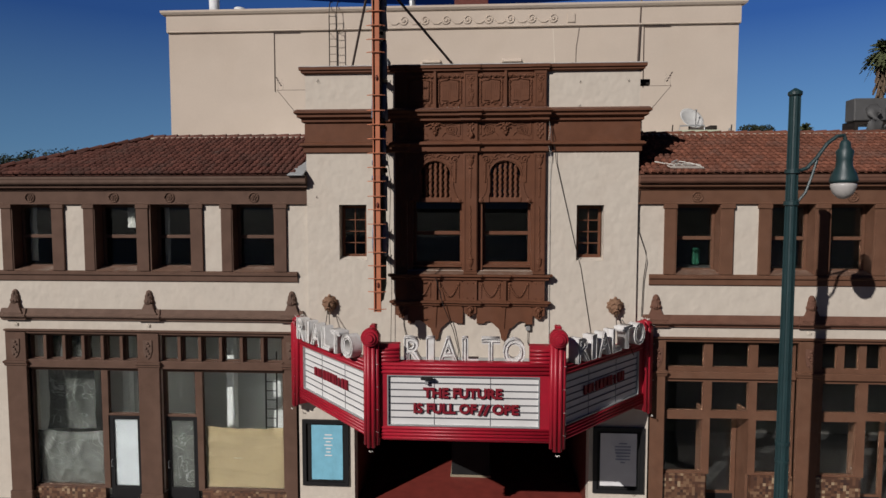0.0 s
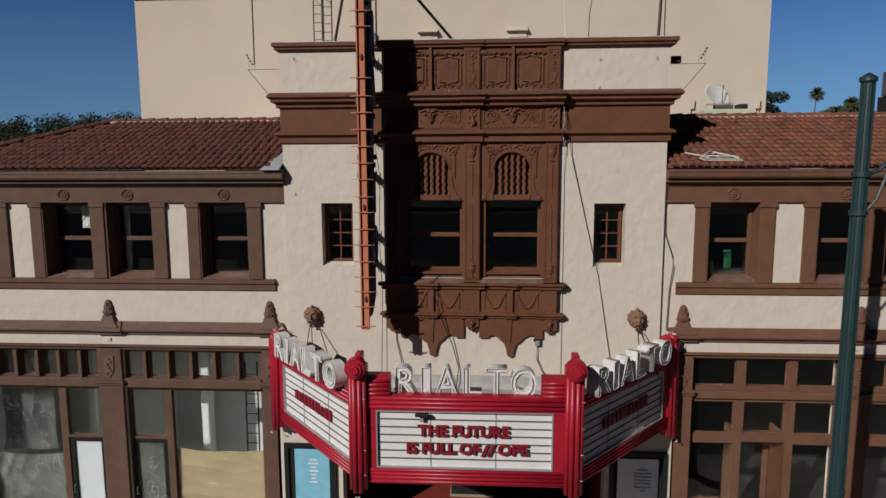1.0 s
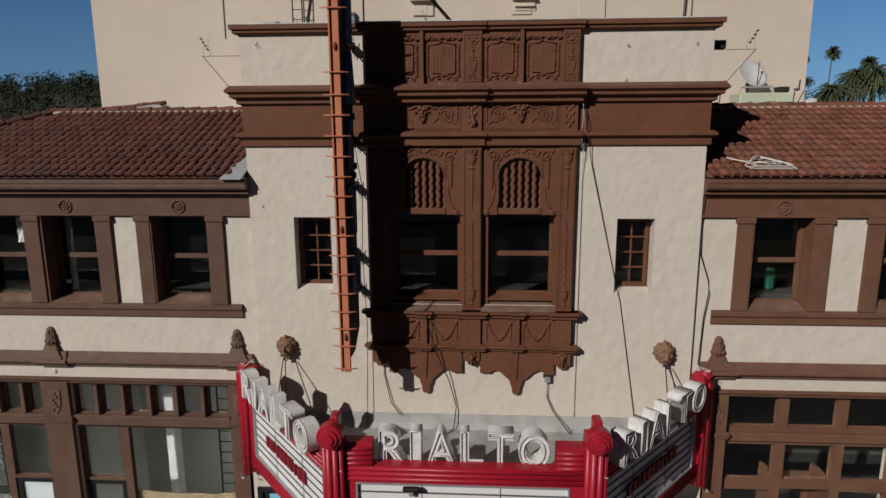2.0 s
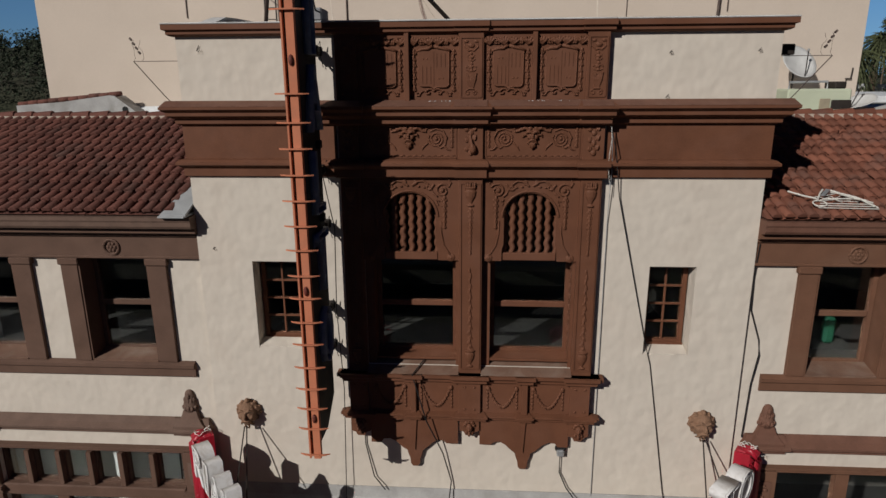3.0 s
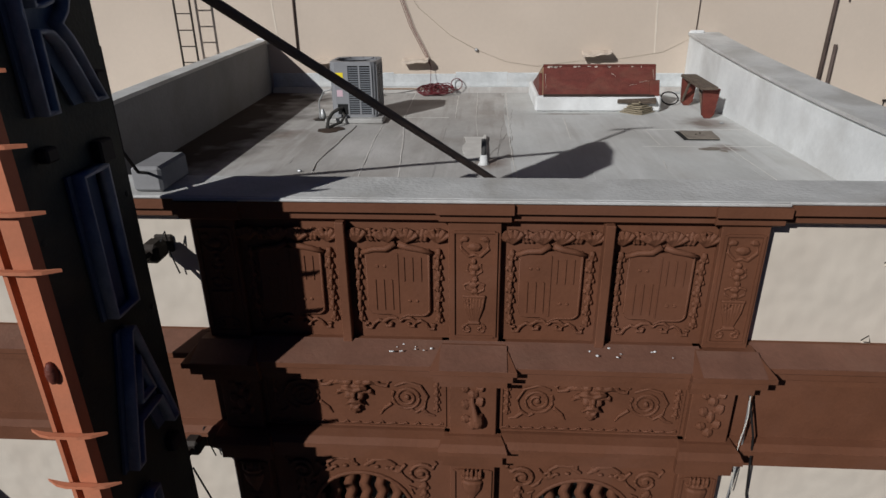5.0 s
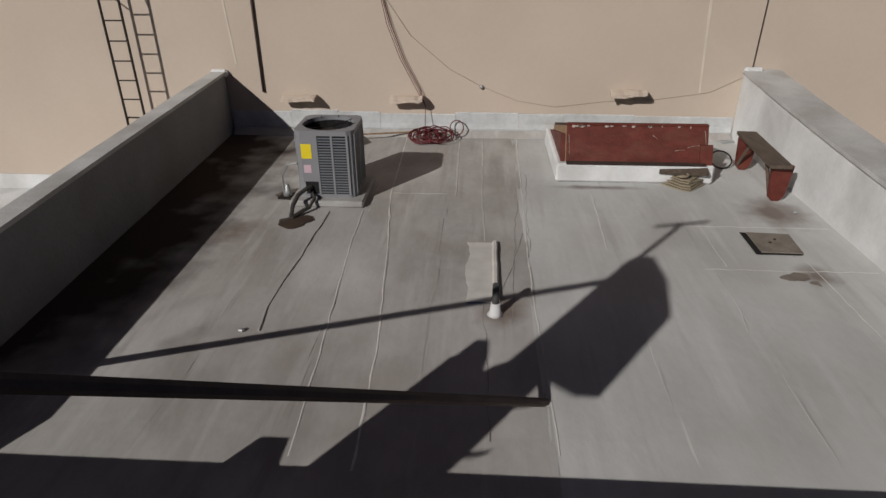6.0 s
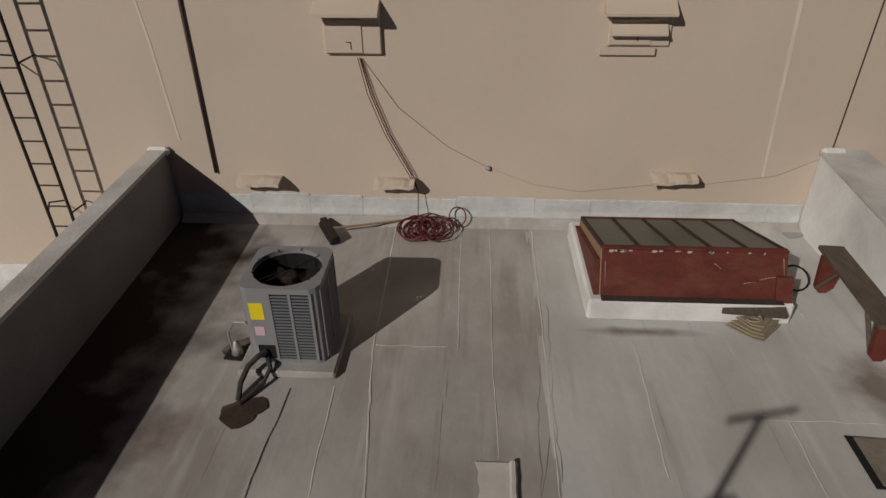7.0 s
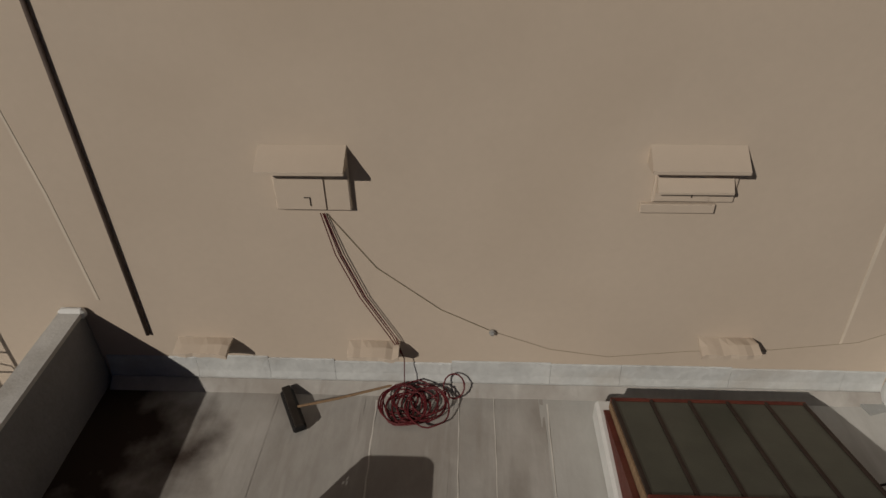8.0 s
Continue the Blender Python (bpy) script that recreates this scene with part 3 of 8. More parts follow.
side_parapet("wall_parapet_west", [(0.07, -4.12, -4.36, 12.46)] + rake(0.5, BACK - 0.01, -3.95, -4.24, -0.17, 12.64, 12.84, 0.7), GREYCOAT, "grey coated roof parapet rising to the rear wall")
side_parapet("wall_parapet_east", rake(0.42, BACK - 0.01, 3.98, 3.96, 0.5, 12.5, 12.93, 1.8), COATING, "white coated roof parapet curving up to the rear wall")

# coping and cornices of the tower front
COP = [(0.03, 12.36), (0.07, 12.37), (0.1, 12.39), (0.1, 12.44), (0.145, 12.455), (0.145, 12.53)]
COR = [(0.03, 11.02), (0.10, 11.05), (0.10, 11.12), (0.20, 11.17), (0.20, 11.22), (0.27, 11.27), (0.27, 11.31), (0.05, 11.39)]
STR = [(0.02, 10.20), (0.06, 10.22), (0.06, 10.34), (0.15, 10.40), (0.15, 10.44), (0.10, 10.48), (0.02, 10.50)]
for x0, x1, e in ((-TW, -2.1, (1, 0)), (2.1, TW, (0, 1))):
    for nm, prof, mt in (("trim_coping", COP, BROWN), ("trim_cornice", COR, BROWN), ("trim_string_course", STR, BROWN)):
        b = moulding(x0, x1, prof, 1.0)
        structure(nm, b, mt, "brown painted moulding on the tower front")
    structure("trim_frieze", bx(x0 - (0.025 if x0 < 0 else 0), x1 + (0.025 if x1 > 0 else 0), -0.03, 0.02, 10.49, 11.03), BROWN, "flat brown painted frieze band")
for x0, x1 in ((-TW - 0.25, -2.1), (2.1, TW + 0.25)):
    structure("trim_cornice_weathering", pr([(-0.272, 11.313), (-0.272, 11.319), (-0.05, 11.4), (-0.05, 11.394)], "x", x0, x1), BROWN_DULL, "dusty sloping top of the cornice")
# returns along the sides
for s in (-1, 1):
    m = Matrix.Rotation(radians(-90 * s), 4, "Z")
    for prof in (COP, COR, STR):
        b = moulding(0.0, 1.8, prof, 0.0)
        for v in b.verts:
            v.co = Vector((s * TW + (-s) * v.co.y, v.co.x, v.co.z))
        structure("trim_side_return", b, BROWN, "brown painted moulding returning along the tower side")
structure("trim_coping_top", bx(-TW - 0.15, TW + 0.15, -0.152, 0.36, 12.532, 12.556, bevel=0.008), COPETOP, "pale weathered coping along the tower top")

# flat roof in long rolls
tw = 0.93
for i in range(9):
    x = -4.23 + i * tw
    w = min(tw + 0.04, 3.99 - x)
    b = bmesh.new()
    n = 26
    rows = []
    for j in range(n + 1):
        y = 0.4 + (BACK - 0.4) * j / n
        rr = random.Random(i * 100 + j)
        rows.append([b.verts.new((x + (0.012 * math.sin(y * 2.1 + i) if k in (0,) else 0) + u * w, y, ROOF + (0.0025 if k == 0 else 0.001) + rr.uniform(-0.003, 0.004))) for k, u in enumerate((0, 0.02, 0.35, 0.7, 1.0))])
        rows[-1].insert(0, b.verts.new((x + 0.012 * math.sin(y * 2.1 + i), y, ROOF - 0.012)))
    for A, B in zip(rows, rows[1:]):
        for k in range(5):
            b.faces.new((A[k], A[k + 1], B[k + 1], B[k]))
    structure("roof_roll", b, ROOFPALE if i >= 5 else DAMP_SHADE if i < 3 else ROOFING, "pale newer roll roofing sheet with worn seams" if i >= 5 else "grey roll roofing sheet with a damp stain and painted-in parapet shade" if i < 3 else "grey roll roofing sheet with worn seams")
structure("roof_slab", bx(-TW + 0.3, TW - 0.3, 0.4, BACK, 11.55, ROOF - 0.02), ROOFING, "flat roof under the roofing rolls")
structure("trim_front_upstand", pr([(0.37, ROOF), (0.362, 12.545), (0.42, 12.46), (0.5, 12.15), (0.62, ROOF + 0.005)], "x", -4.2, 3.96), COATING, "coated upstand behind the front coping")

# ---- auditorium block behind ----
AX0, AX1, AZ = -12.73, 10.43, 15.95
structure("wall_auditorium", bx(AX0, AX1, BACK, 38, 0, AZ), BACKWALL, "tall blank cream stucco wall of the auditorium")
structure("trim_auditorium_band", bx(AX0 - 0.06, AX1 + 0.06, BACK - 0.07, 38.06, AZ, 16.62), BACKWALL, "plain frieze band of the auditorium")
structure("trim_auditorium_coping", moulding(AX0 - 0.06, AX1 + 0.06, [(0.08, 16.62), (0.14, 16.66), (0.2, 16.74), (0.2, 16.82), (0.02, 16.84)], 1.0), BACKWALL, "cream coping moulding of the auditorium")
bpy.data.objects["trim_auditorium_coping"].location.y = BACK
structure("trim_auditorium_lower_fillet", bx(AX0 - 0.03, AX1 + 0.03, BACK - 0.1, BACK - 0.002, 15.94, 16.0, bevel=0.015), BACKWALL, "fillet under the frieze band")
structure("roof_auditorium", bx(AX0 + 0.2, AX1 - 0.2, BACK + 0.3, 37.8, 16.3, 16.64), COATING, "flat white roof of the auditorium")
# frieze of running scrolls
for i in range(8):
    x = -2.85 + i * 0.86
    b = bmesh.new()
    tube(b, [(px, BACK - 0.085, pz) for px, pz in spiral(x, 16.28, 0.2, 0.03, radians(200), 1.6, 22)], 0.024, 5)
    tube(b, [(x - 0.19, BACK - 0.085, 16.2), (x - 0.32, BACK - 0.085, 16.11), (x - 0.5, BACK - 0.085, 16.12), (x - 0.62, BACK - 0.085, 16.24)], 0.022, 5)
    structure("trim_scroll", b, BACKWALL, "raised plaster running scroll in the frieze")
# raised pilaster panels either side of the roof
for x0, x1 in ((-8.25, -7.15), (6.75, 7.8)):
    structure("trim_wall_channel", bx(x0 - 0.012, x0 + 0.012, BACK - 0.03, BACK, 13.5, 15.9), PIPE, "thin conduit down the rear wall")
    structure("trim_wall_channel", bx(x0 + 0.012, x1, BACK - 0.03, BACK, 15.86, 15.885), PIPE, "thin conduit along the rear wall")
for x in (3.2,):
    structure("trim_plaster_ridge", pr([(x + 0.13, 12.6), (x + 0.155, 12.6), (x + 0.07, 14.3), (x - 0.02, 15.9), (x - 0.055, 15.9), (x + 0.03, 14.3)], "y", BACK - 0.006, BACK + 0.002), PALEFILL, "pale filled crack in the plaster")
structure("trim_plaster_ridge", pr([(-4.05, 13.0), (-4.02, 13.0), (-4.1, 14.2), (-4.22, 15.2), (-4.24, 15.2), (-4.13, 14.2)], "y", BACK - 0.005, BACK + 0.002), PALEFILL, "pale filled crack in the plaster")

# ---- wings ----
WY, EAVE = 0.1, 9.45
LX0, RX1 = -14.2, 18.0
left_up = [(-13.3, -12.06), (-10.82, -9.53), (-9.16, -7.94), (-6.76, -5.51)]
right_up = [(5.60, 6.80), (8.10, 9.28), (9.64, 10.80), (12.0, 13.2), (14.4, 15.6)]
left_low = [(-13.0, -9.62), (-8.98, -5.29)]
right_low = [(5.40, 8.95), (9.52, 13.0), (13.6, 17.2)]
structure("wall_wing_west", wall(LX0, -TW - 0.002, 0, 9.3, WY, WY + 0.4, [(a, b, 6.88, 8.78) for a, b in left_up] + [(a, b, 0.0, 5.0) for a, b in left_low]), STUCCO, "cream stucco wing front with patched plaster")
structure("wall_wing_east", wall(TW + 0.002, RX1, 0, 9.3, WY, WY + 0.4, [(a, b, 6.88, 8.78) for a, b in right_up] + [(a, b, 0.0, 5.05) for a, b in right_low]), STUCCO, "cream stucco wing front with patched plaster")
structure("wall_wing_west_end", wall(WY + 0.4, 9, 0, 9.3, LX0, LX0 + 0.3, swap=True), STUCCO, "cream stucco end wall")
structure("wall_wing_east_end", wall(WY + 0.4, 9, 0, 9.3, RX1 - 0.3, RX1, swap=True), STUCCO, "cream stucco end wall")

GUT = [(0.03, 9.16), (0.09, 9.18), (0.09, 9.22), (0.2, 9.26), (0.2, 9.33), (0.22, 9.345)]
GUTTOP = [(0.24, 9.345), (0.3, 9.36), (0.325, 9.4), (0.33, 9.47), (0.345, 9.5), (0.345, 9.56)]
LED = [(0.0, 5.40), (0.06, 5.42), (0.06, 5.46), (0.13, 5.5), (0.17, 5.53), (0.17, 5.57), (0.08, 5.64), (0.015, 5.75)]
for x0, x1, cx in ((LX0, -TW, -1), (TW, RX1, 1)):
    a, b = (x0 - 0.3, x1 - 0.1 + 0.12) if cx < 0 else (x0 + 0.0, x1 + 0.3)
    g = shift(moulding(a, b, GUT), 0, WY, 0)
    structure("trim_eaves_gutter", g, trim_brown(cx), "brown painted eaves gutter and cornice")
    structure("trim_gutter_face", shift(moulding(a, b, GUTTOP), 0, WY, 0), trim_dull(cx), "dusty brown face of the eaves gutter")
    structure("trim_upper_frieze", bx(a, b, WY - 0.05, WY + 0.02, 8.78, 9.165), trim_brown(cx), "brown painted frieze under the eaves")
    structure("trim_frieze_bead", bx(a, b, WY - 0.075, WY - 0.045, 8.78, 8.83, bevel=0.01), trim_brown(cx), "bead along the frieze")
    a2, b2 = (x0, -4.88) if cx < 0 else (4.92, x1)
    structure("trim_window_sill_band", shift(moulding(a2, b2, [(0.03, 6.57), (0.05, 6.59), (0.05, 6.73), (0.1, 6.76), (0.1, 6.82), (0.02, 6.87)]), 0, WY, 0), trim_brown(cx), "brown painted sill band")
    a3, b3 = (-13.75, -4.8) if cx < 0 else (4.85, x1)
    structure("trim_shop_cornice", shift(moulding(a3, b3, LED), 0, WY, 0), trim_dull(cx), "dusty brown shop cornice")
    structure("trim_shop_head", shift(moulding(a3 + 0.1, b3, [(0.03, 5.0), (0.05, 5.02), (0.05, 5.07), (0.12, 5.1), (0.12, 5.14)]), 0, WY, 0), trim_brown(cx), "brown painted shop head moulding")


# ---- clay tile roofs ----
def tile_mesh(w, length, mat, seg=5):
    """One barrel tile over a shallow pan; it runs down its slope along -y."""
    b = bmesh.new()
    rows = []
    for yy, zz, f in ((0.0, -0.004, 0.98), (-length, 0.042, 1.1)):
        row = []
        for j in range(seg + 1):
            a = math.pi * j / seg
            row.append(b.verts.new((-math.cos(a) * w * 0.36 * f, yy, zz + math.sin(a) * w * 0.3 * f)))
        rows.append(row)
    for j in range(seg):
        b.faces.new((rows[0][j], rows[0][j + 1], rows[1][j + 1], rows[1][j]))
    inner = [b.verts.new(v.co * 0.86 + Vector((0, -length * 0.14, -0.004))) for v in rows[1]]
    for j in range(seg):
        b.faces.new((rows[1][j], rows[1][j + 1], inner[j + 1], inner[j]))
    b.faces.new(inner)
    # pan beside it
    p = [b.verts.new(q) for q in ((w * 0.28, 0, 0.0), (w * 0.5, 0, -0.025), (w * 0.72, 0, 0.0), (w * 0.72, -length, 0.012), (w * 0.5, -length, -0.013), (w * 0.28, -length, 0.012))]
    b.faces.new((p[0], p[1], p[4], p[5]))
    b.faces.new((p[1], p[2], p[3], p[4]))
    bmesh.ops.recalc_face_normals(b, faces=b.faces[:])
    me = bpy.data.meshes.new("roof_tile")
    b.to_mesh(me)
    b.free()
    me.materials.append(mat)
    me.shade_smooth()
    return me


def clay_roof(name, x0, x1, ridge0, near, mat, label, hip=None, pitch=0.19, exp=0.3, bed=0.015):
    """A sloping roof from the eaves up to its ridge; near(x) says which tiles are single objects. hip: the eaves corner x of a hipped end."""
    y0, z0, y1, z1 = -0.16, 9.6, 3.2, 10.98
    sl = math.hypot(y1 - y0, z1 - z0)
    ang = math.atan2(z1 - z0, y1 - y0)
    deck = bmesh.new()
    a = hip if hip is not None else x0
    c = [(a, y0, z0), (x1, y0, z0), (x1, y1, z1), (ridge0, y1, z1)]
    dv = [deck.verts.new((p[0], p[1], p[2] - 0.012)) for p in c]
    deck.faces.new(dv)
    back = [deck.verts.new((p[0], 2 * y1 - p[1], p[2] - 0.012)) for p in c]
    deck.faces.new((back[0], back[3], back[2], back[1]))
    deck.faces.new((dv[0], dv[3], back[3], back[0]))
    roof = structure(name, deck, mat, label)
    me = tile_mesh(pitch, exp * 1.12, mat)
    rot = Matrix.Rotation(ang, 4, "X")
    rest = bmesh.new()
    count = 0
    n = int(sl / exp) + 1
    for col in range(int((x1 - a) / pitch)):
        x = x1 - 0.16 - col * pitch
        for row in range(n):
            top = sl - row * exp
            rng = random.Random(col * 57 + row)
            y, z = y0 + math.cos(ang) * top, z0 + math.sin(ang) * top
            low = top - exp
            if low < -0.1:
                continue
            if hip is not None:
                edge = a + (ridge0 - a) * top / sl
                if x < edge + 0.1:
                    continue
            m = Matrix.Translation((x + rng.uniform(-0.008, 0.008), y, z + 0.012 + rng.uniform(0, 0.012))) @ rot @ Matrix.Rotation(rng.uniform(-0.03, 0.03), 4, "Z")
            if near(x) and count < 300:
                o = new("roof_tile", me)
                o.parent = roof
                o.matrix_basis = m
                count += 1
            else:
                k = len(rest.verts)
                tmp = bmesh.new()
                tmp.from_mesh(me)
                vs = [rest.verts.new(m @ v.co) for v in tmp.verts]
                for f in tmp.faces:
                    rest.faces.new([vs[v.index] for v in f.verts])
                tmp.free()
    if rest.verts:
        o = part("roof_tiles_beyond", rest, mat, roof, "", True)
        o["kind"] = "stuff"
    else:
        rest.free()
    part("mortar_bed", pr([(y1 - 0.1 - 2 * bed, z1 - bed), (y1 - 0.09, z1 + 0.045), (y1 + 0.09, z1 + 0.045), (y1 + 0.1 + 2 * bed, z1 - bed)], "x", ridge0, x1 - 0.1), MORTAR, roof, "pale mortar under the ridge")
    # ridge of half-round caps
    def caps(p, q, nm):
        p, q = Vector(p), Vector(q)
        L = (q - p).length
        k = max(1, int(L / 0.4))
        for i in range(k):
            rng = random.Random(i * 7 + k)
            u, v = p + (q - p) * (i / k), p + (q - p) * ((i + 1.12) / k)
            b = bmesh.new()
            tube(b, [u + Vector((0, 0, 0.02)), v + Vector((0, rng.uniform(-.01, .01), 0.035 + rng.uniform(0, 0.012)))], 0.08, 8, taper=(0.9, 1.12))
            part(nm, b, mat, roof)
    caps((ridge0, y1, z1 + 0.02), (x1 - 0.1, y1, z1 + 0.02), "ridge_tile")
    if hip is not None:
        caps((a, y0 + 0.05, z0 + 0.02), (ridge0, y1, z1 + 0.02), "hip_tile")
    return roof


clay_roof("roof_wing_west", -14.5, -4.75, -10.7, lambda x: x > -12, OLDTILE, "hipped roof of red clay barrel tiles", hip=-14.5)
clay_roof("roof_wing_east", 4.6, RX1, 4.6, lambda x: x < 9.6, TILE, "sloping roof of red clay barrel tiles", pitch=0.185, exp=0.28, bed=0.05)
b = bmesh.new()
fl = [(-5.0, -0.3), (-4.57, -0.3), (-4.57, 1.9), (-4.66, 1.35), (-4.7, 0.9), (-4.8, 0.6), (-4.82, 0.32), (-4.92, 0.12), (-4.95, -0.05)]
lo = [b.verts.new((x, y, 9.6 + 0.411 * (y + 0.16) + 0.035)) for x, y in fl]
hi = [b.verts.new((x, y, 9.6 + 0.411 * (y + 0.16) + 0.085 + 0.012 * math.sin(7 * y))) for x, y in fl]
b.faces.new(lo)
b.faces.new(hi[::-1])
for k in range(len(fl)):
    b.faces.new((lo[k], hi[k], hi[(k + 1) % len(fl)], lo[(k + 1) % len(fl)]))
structure("trim_lead_flashing", b, LEAD, "pale grey mortar and metal flashing where the tiles meet the tower")
structure("trim_eaves_flashing", bx(-5.02, -4.58, -0.34, 0.05, 9.565, 9.6, bevel=0.008), LEAD, "grey sheet metal flashing at the roof edge")

# ---- rooms behind the glass ----
for nm, x0, x1, z0, z1, y0, y1 in (("upper_west", LX0 + 0.3, -TW - 0.05, 6.6, 9.2, 0.5, 5.5), ("upper_east", TW + 0.05, RX1 - 0.3, 6.6, 9.2, 0.5, 5.5),
                                   ("tower", -TW + 0.35, TW - 0.35, 6.6, 10.4, 0.42, 5.5),
                                   ("shop_west", LX0 + 0.3, -TW - 0.1, 0.0, 5.3, 0.5, 3.15), ("shop_east", TW + 0.1, RX1 - 0.3, 0.0, 5.3, 0.5, 7.0)):
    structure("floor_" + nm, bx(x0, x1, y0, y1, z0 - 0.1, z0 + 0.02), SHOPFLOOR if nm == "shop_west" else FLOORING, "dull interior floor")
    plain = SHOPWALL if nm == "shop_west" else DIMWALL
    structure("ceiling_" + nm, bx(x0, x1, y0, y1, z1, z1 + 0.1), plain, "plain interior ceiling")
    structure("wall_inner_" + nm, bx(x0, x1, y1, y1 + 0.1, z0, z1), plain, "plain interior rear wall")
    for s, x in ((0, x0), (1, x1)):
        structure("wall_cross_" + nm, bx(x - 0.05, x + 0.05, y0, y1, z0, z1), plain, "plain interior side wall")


# ---- windows ----
count_w = [0]


def sash_window(x0, x1, z0, z1, y, frame_mat, label, bars=None):
    """A sash window in an opening: frame, meeting rail, sill, two panes; bars: (columns, rows) of glazing bars."""
    count_w[0] += 1
    w = tagged(new_at("window_%d" % count_w[0], ((x0 + x1) / 2, y, z0)), label, "window", kind="structure")

    def put(nm, b):
        return part(nm, shift(b, -(x0 + x1) / 2, -y, -z0), frame_mat, w)
    f = 0.07
    put("window_frame", wall(x0, x1, z0, z1, y - 0.05, y + 0.05, [(x0 + f, x1 - f, z0 + f, z1 - f)]))
    zm = z0 + (z1 - z0) * 0.5
    if bars:
        for i in range(1, bars[0]):
            x = x0 + f + (x1 - x0 - 2 * f) * i / bars[0]
            put("glazing_bar", bx(x - 0.014, x + 0.014, y - 0.03, y + 0.02, z0 + f, z1 - f))
        for k in range(1, bars[1]):
            z = z0 + f + (z1 - z0 - 2 * f) * k / bars[1]
            put("glazing_bar", bx(x0 + f, x1 - f, y - 0.032, y + 0.018, z - 0.014, z + 0.014))
        panes = ((z0 + f, z1 - f),)
    else:
        put("meeting_rail", bx(x0 + f, x1 - f, y - 0.04, y + 0.03, zm - 0.05, zm + 0.05, bevel=0.008))
        panes = ((z0 + f, zm - 0.05), (zm + 0.05, z1 - f))
    out = 0.1 if bars else 0.3
    put("window_sill", pr([(y - 0.05, z0), (y - 0.05, z0 + 0.03), (y - out, z0 + 0.03 - 0.2 * (out - 0.05)), (y - out, z0 + 0.03 - 0.2 * (out - 0.05) - 0.04)], "x", x0, x1))
    for a, b in panes:
        p = part("pane", shift(bx(x0 + f, x1 - f, y, y + 0.008, a, b), -(x0 + x1) / 2, -y, -z0), GLASS, w)
        p.visible_shadow = False
    return w


for a, b in left_up + right_up:
    sash_window(a + 0.04, b - 0.04, 6.94, 8.76, 0.47, trim_brown(a), "brown wooden sash window in a deep reveal")
sash_window(-3.62, -2.9, 7.3, 8.74, 0.34, BROWN, "small brown casement window with glazing bars", bars=(2, 4))
sash_window(2.95, 3.63, 7.32, 8.73, 0.34, BROWN, "small brown casement window with glazing bars", bars=(2, 4))
for x0, x1 in ((-3.64, -2.89), (2.93, 3.65)):
    structure("trim_plaster_sill", pr([(0.002, 7.2), (0.002, 7.23), (0.3, 7.33), (0.3, 7.2)], "x", x0, x1), STUCCO, "sloping plaster sill")

# brown piers and linings of the upper windows
piers = []
for ops in (left_up, right_up):
    for a, b in ops:
        for c0, c1 in ((a - 0.3, a), (b, b + 0.33)):
            if not any(abs(c0 - p[0]) < 0.3 for p in piers):
                piers.append((c0, c1))
for c0, c1 in piers:
    w = thing("window_pier", "brown painted pilaster between the upper windows", "pilaster", ((c0 + c1) / 2, WY, 6.87), "window pilasters", "structure")
    h = (c1 - c0) / 2
    part("shaft", bx(-h, h, -0.07, 0.01, 0, 1.91, bevel=0.006), trim_brown(c0), w)
    part("capital", bx(-h - 0.035, h + 0.035, -0.1, 0.01, 1.79, 1.912, bevel=0.015), trim_brown(c0), w)
for ops in (left_up, right_up):
    for a, b in ops:
        structure("trim_window_lining", bx(a - 0.002, a + 0.03, WY - 0.05, 0.5, 6.88, 8.78), trim_brown(a), "brown painted window lining")
        structure("trim_window_lining", bx(b - 0.03, b + 0.002, WY - 0.05, 0.5, 6.88, 8.78), trim_brown(a), "brown painted window lining")
        structure("trim_window_stool", pr([(WY - 0.06, 6.86), (WY - 0.06, 6.89), (0.42, 6.98), (0.42, 6.86)], "x", a + 0.03, b - 0.03), BROWN_TOP, "weathered sloping window stool")
# round medallions on the frieze
for x in (-12.7, -10.2, -8.55, -6.1, 6.15, 8.7, 10.2, 12.6):
    w = thing("medallion", "round brown rosette on the frieze under the eaves", "medallion", (x, WY - 0.05, 8.98), "frieze rosettes", "structure")
    b = bmesh.new()
    tube(b, [(0.13 * math.cos(t * math.pi / 10), -0.012, 0.13 * math.sin(t * math.pi / 10)) for t in range(20)], 0.022, 6, closed=True)
    part("rim", b, trim_brown(x), w)
    b = bmesh.new()
    for t in range(6):
        ball(b, (0.06 * math.cos(t * math.pi / 3), -0.008, 0.06 * math.sin(t * math.pi / 3)), (0.035, 0.022, 0.035), 6, 4)
    ball(b, (0, -0.012, 0), (0.035, 0.03, 0.035), 6, 4)
    part("rosette", b, trim_brown(x), w)

# ---- ornate brown bay ----
PL = [(-2.05, -1.73), (-0.17, 0.21), (1.73, 2.06)]   # pilasters
bay = thing("ornate_bay", "brown painted cast plaster bay with shields, arched grilles and swags", "bay", (0, 0, 5.0), kind="structure")
Z0 = 5.0


def bp(name, b, mat=BROWN, label="", smooth=False, soft=0.0):
    ob = part(name, shift(b, 0, 0, -Z0), mat, bay, label, smooth)
    if soft:
        # thick paint runs the carved lumps together
        rm = ob.modifiers.new("paint", "REMESH")
        rm.mode, rm.voxel_size, rm.use_smooth_shade = "VOXEL", soft, True
        sm = ob.modifiers.new("wear", "SMOOTH")
        sm.factor, sm.iterations = 0.5, 2
    return ob


